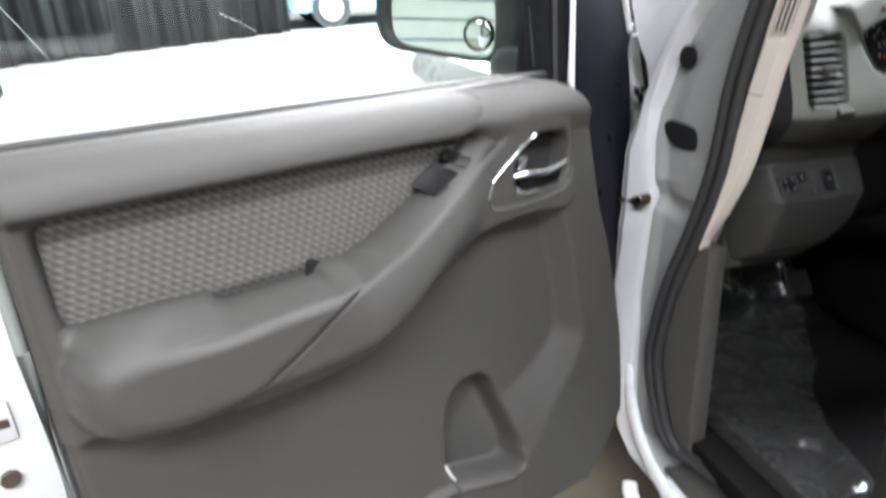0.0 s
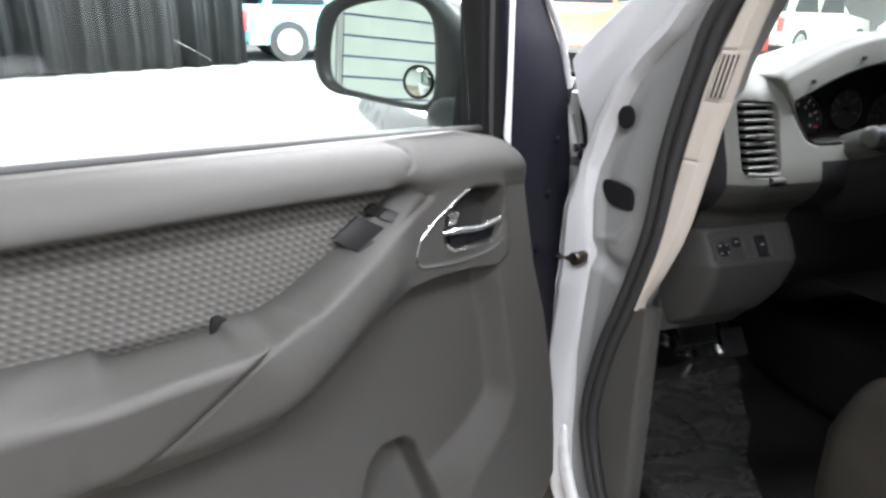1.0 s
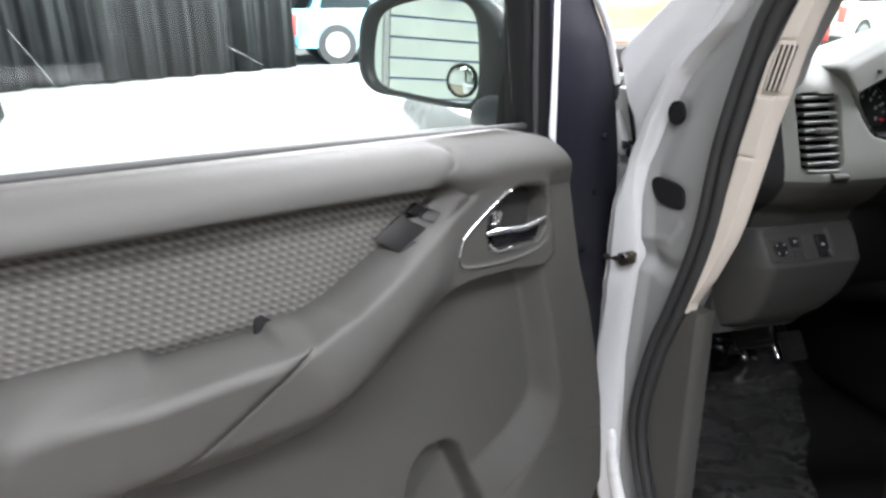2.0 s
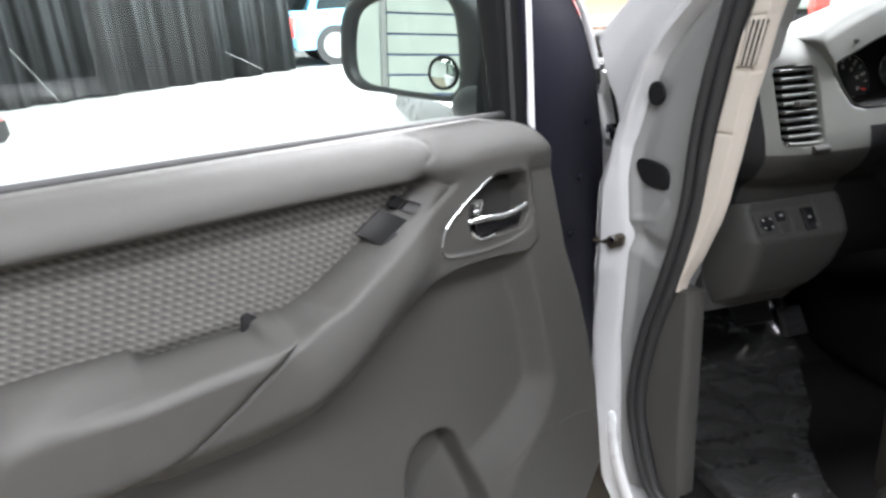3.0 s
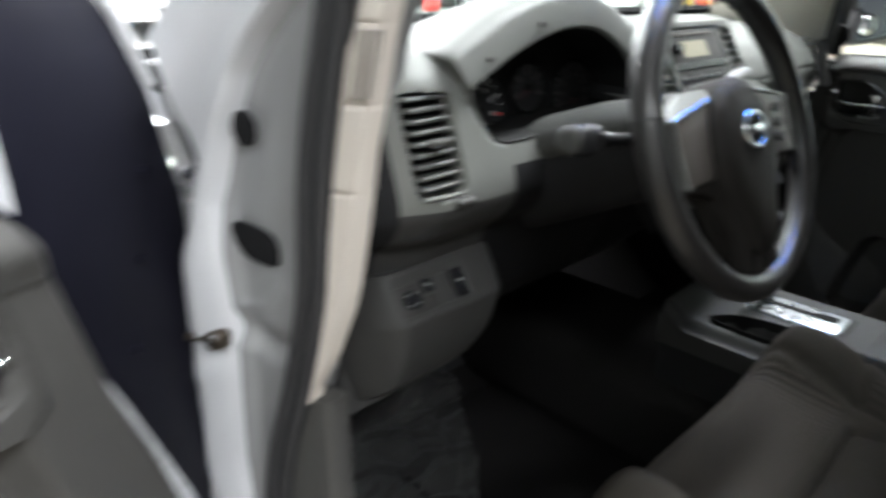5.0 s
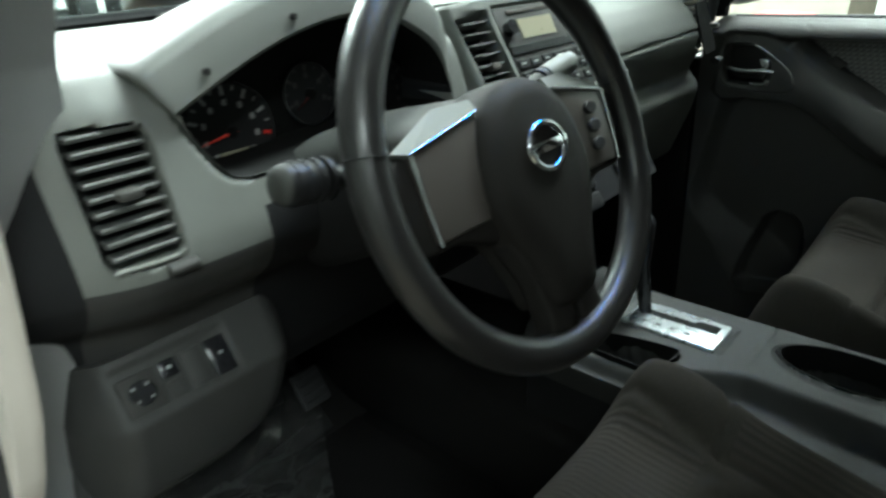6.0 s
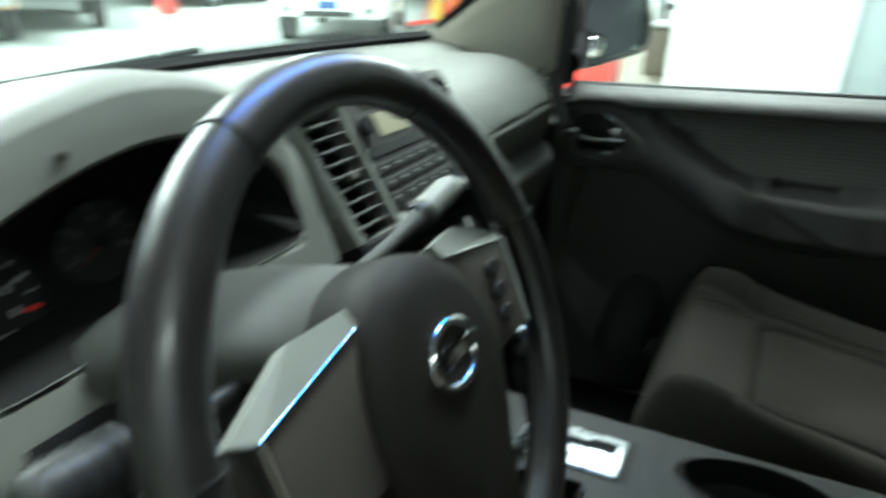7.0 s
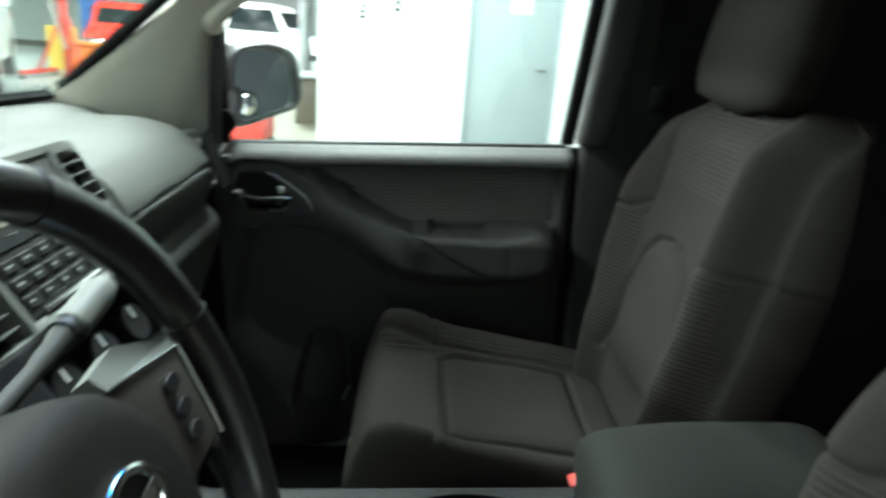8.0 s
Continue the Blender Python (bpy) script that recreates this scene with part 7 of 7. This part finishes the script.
# ---- seats ----
def seat(cx, yf, label, yb, zc):
    s = thing("front_seat", (cx, yf - 0.30, 0.40), label, "car seat", "front seats")
    fr = frame_of((cx, yf, zc), (1, 0, 0), (0, 1, 0))
    INS = [(-0.135, -0.42), (0.135, -0.42), (0.140, -0.20), (0.125, -0.165), (-0.125, -0.165), (-0.140, -0.20)]
    FRONTZ = [(-0.150, -0.150), (0.150, -0.150), (0.165, -0.012), (-0.165, -0.012)]
    SEAMS = ([(-0.155, -0.45), (-0.160, -0.16), (-0.185, 0.0)], [(0.155, -0.45), (0.160, -0.16), (0.185, 0.0)], [(-0.25, -0.135), (-0.165, -0.155)], [(0.25, -0.135), (0.165, -0.155)])
    L = 0.50

    def ch(a, b):
        t = -b / L
        e = 0.042 - 0.072 * t + 0.010 * np.sin(math.pi * np.clip(t, 0, 1))
        bol = ss(0.135, 0.205, np.abs(a))
        e = e + 0.040 * bol * ss(0.0, 0.12, t) * (1 - 0.35 * t) - 0.012 * ss(0.16, 0.0, np.abs(a)) * ss(0.1, 0.4, t)
        e = e - 0.085 * ss(0.205, 0.262, np.abs(a)) ** 1.6
        e = e - 0.075 * np.clip(1 - t / 0.12, 0, 1) ** 2.2
        ins = sdf(INS, a, b)
        e = e - 0.010 * ss(0.008, 0.0, np.abs(ins)) + 0.004 * ss(0.0, -0.03, ins)
        for line in SEAMS:
            e = e - 0.007 * ss(0.007, 0.0, near_line(line, a, b))
        e = e + 0.026 * np.exp(-(((np.abs(a) - 0.205) / 0.045) ** 2 + ((b + 0.095) / 0.075) ** 2))
        return e + 0.0025 * np.sin(a * 31 + b * 17) * np.sin(b * 23)
    wid = lambda b: 0.262 * (1 - min(1.0, abs((b + 0.25) / 0.2505)) ** 7) ** (1 / 7)
    cu = part("cushion", relief("cushion", fr, -L, 0.0, lambda b: -wid(b), wid, ch, -0.10, M_CLOTH, 0.005, 70), s, "grey cloth seat cushion")
    zone(cu, lambda a, b: (sdf(FRONTZ, a, b) < 0) | ((0.152 < abs(a) < 0.205) & (b < -0.17)), M_RIBCLOTH)
    # backrest
    bf = frame_of((cx, yb, 0.70), (-1, 0, 0), (0, -0.19, 0.982))
    ARCH = [(-0.135, 0.02), (-0.128, 0.16), (-0.10, 0.235), (-0.05, 0.275), (0.0, 0.285), (0.05, 0.275), (0.10, 0.235), (0.128, 0.16), (0.135, 0.02)]
    TOP = [(-0.125, 0.375), (0.125, 0.375), (0.115, 0.53), (-0.115, 0.53)]
    half = lerp([(-0.06, 0.190), (0.05, 0.212), (0.20, 0.236), (0.31, 0.238), (0.39, 0.222), (0.48, 0.195), (0.52, 0.175), (0.54, 0.14)])

    def bh(a, b):
        w = np.interp(b, [-0.06, 0.05, 0.20, 0.31, 0.39, 0.48, 0.52, 0.54], [0.190, 0.212, 0.236, 0.238, 0.222, 0.195, 0.175, 0.14])
        r = np.abs(a) / w
        e = 0.045 + 0.045 * ss(0.55, 0.82, r) * ss(0.55, 0.30, b) + 0.012 * np.sin(math.pi * np.clip(b / 0.3, 0, 1)) * ss(0.6, 0.0, r)
        e = e - 0.095 * ss(0.80, 1.0, r) ** 1.5 - 0.06 * ss(0.44, 0.54, b) ** 1.5
        arch = near_line(ARCH, a, b)
        e = e - 0.010 * ss(0.010, 0.0, arch) + 0.006 * ss(0.0, -0.03, sdf(ARCH, a, b))
        e = e - 0.007 * ss(0.007, 0.0, np.minimum(near_line([(-0.25, 0.305), (-0.17, 0.300), (-0.13, 0.33)], a, b), near_line([(0.25, 0.305), (0.17, 0.300), (0.13, 0.33)], a, b)))
        e = e - 0.006 * ss(0.007, 0.0, np.minimum(near_line([(-0.135, 0.30), (-0.120, 0.58)], a, b), near_line([(0.135, 0.30), (0.120, 0.58)], a, b)))
        return e + 0.0022 * np.sin(a * 27 + b * 21) * np.sin(b * 19)
    bk = part("backrest", relief("backrest", bf, -0.06, 0.54, lambda b: -half(b), half, bh, -0.085, M_CLOTH, 0.005, 70), s, "grey cloth backrest with a ribbed top")
    zone(bk, lambda a, b: (sdf(TOP, a, b) < 0) | ((0.14 < abs(a) < 0.215) & (0.04 < b < 0.29)), M_CROSSRIB)
    hr = []
    for k in range(11):
        t = -1 + 2 * k / 10
        z = 0.620 + 0.112 * t
        w = 0.142 * (1 - abs(t) ** 4) ** 0.25 + 0.002
        dpt = 0.050 * (1 - abs(t) ** 3.5) ** 0.3 + 0.002
        ringv = []
        for j in range(32):
            q = 2 * math.pi * j / 32
            c, sn = math.cos(q), math.sin(q)
            r = (abs(c) ** 3.5 + abs(sn) ** 3.5) ** (-1 / 3.5)
            ringv.append(place(bf, (w * c * r, z, 0.005 + dpt * sn * r)))
        hr.append(ringv)
    hd = part("headrest", loft("headrest", hr, M_CLOTH, smooth=70), s, "grey cloth headrest")
    for x in (-0.06, 0.06):
        part("headrest_post", tube("headrest_post", [tuple(place(bf, (x, 0.50, 0.0))), tuple(place(bf, (x, 0.60, 0.0)))], 0.006, M_BLACKGLOSS, 10), hd)
    for sx in (-1, 1):
        part("side_shield", block("side_shield", (cx + sx * 0.262 - 0.02, yf - 0.50, 0.46), (cx + sx * 0.262 + 0.02, yf - 0.06, 0.64), M_TRIM_DARK, 0.015, 3), s, "charcoal plastic side shield")
        part("recliner", block("recliner", (cx + sx * 0.235 - 0.018, yb - 0.06, 0.60), (cx + sx * 0.235 + 0.018, yb + 0.06, 0.76), M_TRIM_DARK, 0.015, 3), s)
        part("seat_rail", block("seat_rail", (cx + sx * 0.19 - 0.02, yf - 0.52, 0.38), (cx + sx * 0.19 + 0.02, yf - 0.04, 0.47), M_STEEL, 0.006), s)
    part("back_shell", relief("back_shell", frame_of((cx, yb, 0.70), (1, 0, 0), (0, -0.19, 0.982)), -0.05, 0.50, lambda b: -half(b) * 0.92, lambda b: half(b) * 0.92, lambda a, b: 0.105 - 0.03 * (a / 0.25) ** 2, 0.07, M_TRIM_DARK, 0.02), s)
    return s


seat(0.405, -0.012, "grey cloth passenger bucket seat beside the console", -0.55, 0.672)
seat(-0.400, 0.026, "grey cloth driver bucket seat behind the wheel", -0.475, 0.715)


def small_things():
    b = thing("belt_buckle", (0.155, -0.36, 0.62), "black seat belt buckle with a red button", "seat belt")
    ax = Vector((0.02, 0.35, 0.93)).normalized()
    fr = frame_of((0.155, -0.375, 0.665), (1, 0.0, 0), tuple(ax))
    part("housing", prism("housing", [(-0.015, -0.05), (0.015, -0.05), (0.017, 0.035), (-0.017, 0.035)], fr, 0.022, M_BLACK, 0.004, 3, -0.011), b)
    part("button", prism("button", [(-0.013, 0.028), (0.013, 0.028), (0.013, 0.044), (-0.013, 0.044)], fr, 0.018, M_RED, 0.003, 2, -0.009), b, "red release button")
    part("stem", tube("stem", [(0.155, -0.40, 0.56), (0.155, -0.385, 0.63)], 0.008, M_BLACK, 8), b)
    w = thing("seat_belt", (0.70, -0.56, 0.40), "black woven seat belt hanging on the pillar", "seat belt")
    part("webbing", prism("webbing", [(-0.56, 0.42), (-0.605, 0.42), (-0.640, 1.45), (-0.595, 1.45)], side_frame(1), 0.003, M_MATTE, 0, 1, 0.672), w)
    part("belt_guide", block("belt_guide", (0.655, -0.655, 1.40), (0.69, -0.575, 1.47), M_TRIM_DARK, 0.01), w)
    part("tongue", block("tongue", (0.662, -0.620, 1.18), (0.680, -0.585, 1.225), M_MATTE, 0.006), w, "black belt tongue")
    # pedals
    for name, x, z, wd in (("brake_pedal", -0.355, 0.55, 0.05), ("accelerator_pedal", -0.235, 0.50, 0.03)):
        p = thing(name, (x, 0.60, 0.40), "black ribbed rubber foot pedal on a black arm", "pedal")
        fr = frame_of((x, 0.62, z), (1, 0, 0), (0, 0.55, 0.83))
        part("pad", prism("pad", [(-wd, -0.035), (wd, -0.035), (wd, 0.035), (-wd, 0.035)], fr, 0.014, M_RUBBER, 0.004, 2), p)
        for k in range(4):
            part("tread", prism("tread", [(-wd * 0.85, -0.027 + k * 0.016), (wd * 0.85, -0.027 + k * 0.016), (wd * 0.85, -0.021 + k * 0.016), (-wd * 0.85, -0.021 + k * 0.016)], fr, 0.003, M_RUBBER, 0.001, 1, 0.013), p)
        part("arm", tube("arm", [(x, 0.625, z), (x, 0.72, z + 0.10), (x, 0.80, z + 0.28)], 0.009, M_BLACK, 8), p)
    # mat and the clear protective film on the driver's floor
    m = thing("floor_mat", (-0.40, 0.30, 0.38), "black carpet floor mat", "mat")
    part("mat_body", relief("mat_body", frame_of((-0.40, 0.30, 0.381), (1, 0, 0), (0, 1, 0)), -0.28, 0.30, lambda b: -0.25, lambda b: 0.25, lambda a, b: 0.010 + 0.002 * np.sin(a * 40) * np.sin(b * 37), 0.0, M_CARPET, 0.01), m)
    part("mat_body", relief("mat_body", frame_of((-0.40, 0.60, 0.384), (1, 0, 0), (0, 0.82, 0.57)), 0.0, 0.36, lambda b: -0.25, lambda b: 0.25, lambda a, b: 0.010 + 0.002 * np.sin(a * 40) * np.sin(b * 37), 0.0, M_CARPET, 0.01), m)
    f = thing("plastic_film", (-0.42, 0.35, 0.39), "crumpled clear protective plastic film on the floor", "film")
    rng = np.random.RandomState(5)
    ks = rng.uniform(-42, 42, (14, 2))
    ph = rng.uniform(0, 6.28, 14)

    def crumple(a, b):
        e = 0.0 * a
        for k in range(9):
            e = e + 0.0040 * np.abs(np.sin(a * ks[k, 0] * 0.8 + b * ks[k, 1] * 0.8 + ph[k] + 0.8 * np.sin(b * 19 + a * 13 + k)))
        return 0.014 + e + 0.010 * ss(0.18, 0.26, -a) + 0.02 * ss(0.15, 0.3, b)
    part("sheet", relief("sheet", frame_of((-0.42, 0.32, 0.385), (1, 0, 0), (0, 1, 0)), -0.28, 0.28, lambda b: -0.265, lerp([(-0.28, -0.13), (-0.14, -0.10), (-0.01, -0.03), (0.08, 0.06), (0.28, 0.19)]), crumple, 0.008, M_FILM, 0.006, 35), f)
    part("sheet", relief("sheet", frame_of((-0.42, 0.60, 0.392), (1, 0, 0), (0, 0.82, 0.57)), 0.0, 0.34, lambda b: -0.265, lambda b: 0.20, crumple, 0.008, M_FILM, 0.006, 35), f)
    # printed lines on the film
    for (x0, y0), (x1, y1), words in (((-0.665, 0.366), (-0.505, 0.353), 6), ((-0.672, 0.281), (-0.580, 0.278), 4), ((-0.491, 0.478), (-0.495, 0.385), 4)):
        along = np.array((x1 - x0, y1 - y0)) / words
        across = np.array((-along[1], along[0])) / np.hypot(*along) * 0.0055
        for k in range(words):
            ends = np.linspace(0.06, 0.62 + 0.07 * (k * 5 % 4), 6)
            row = [np.array((x0, y0)) + along * (k + e) + sd * across for sd in (-1, 1) for e in ends]
            verts = [(p[0], p[1], 0.3862 + float(crumple(p[0] + 0.42, p[1] - 0.32))) for p in row]
            part("print_bar", mesh_of("print_bar", verts, [(q, q + 1, q + 7, q + 6) for q in range(5)], M_BLACK), f)


small_things()
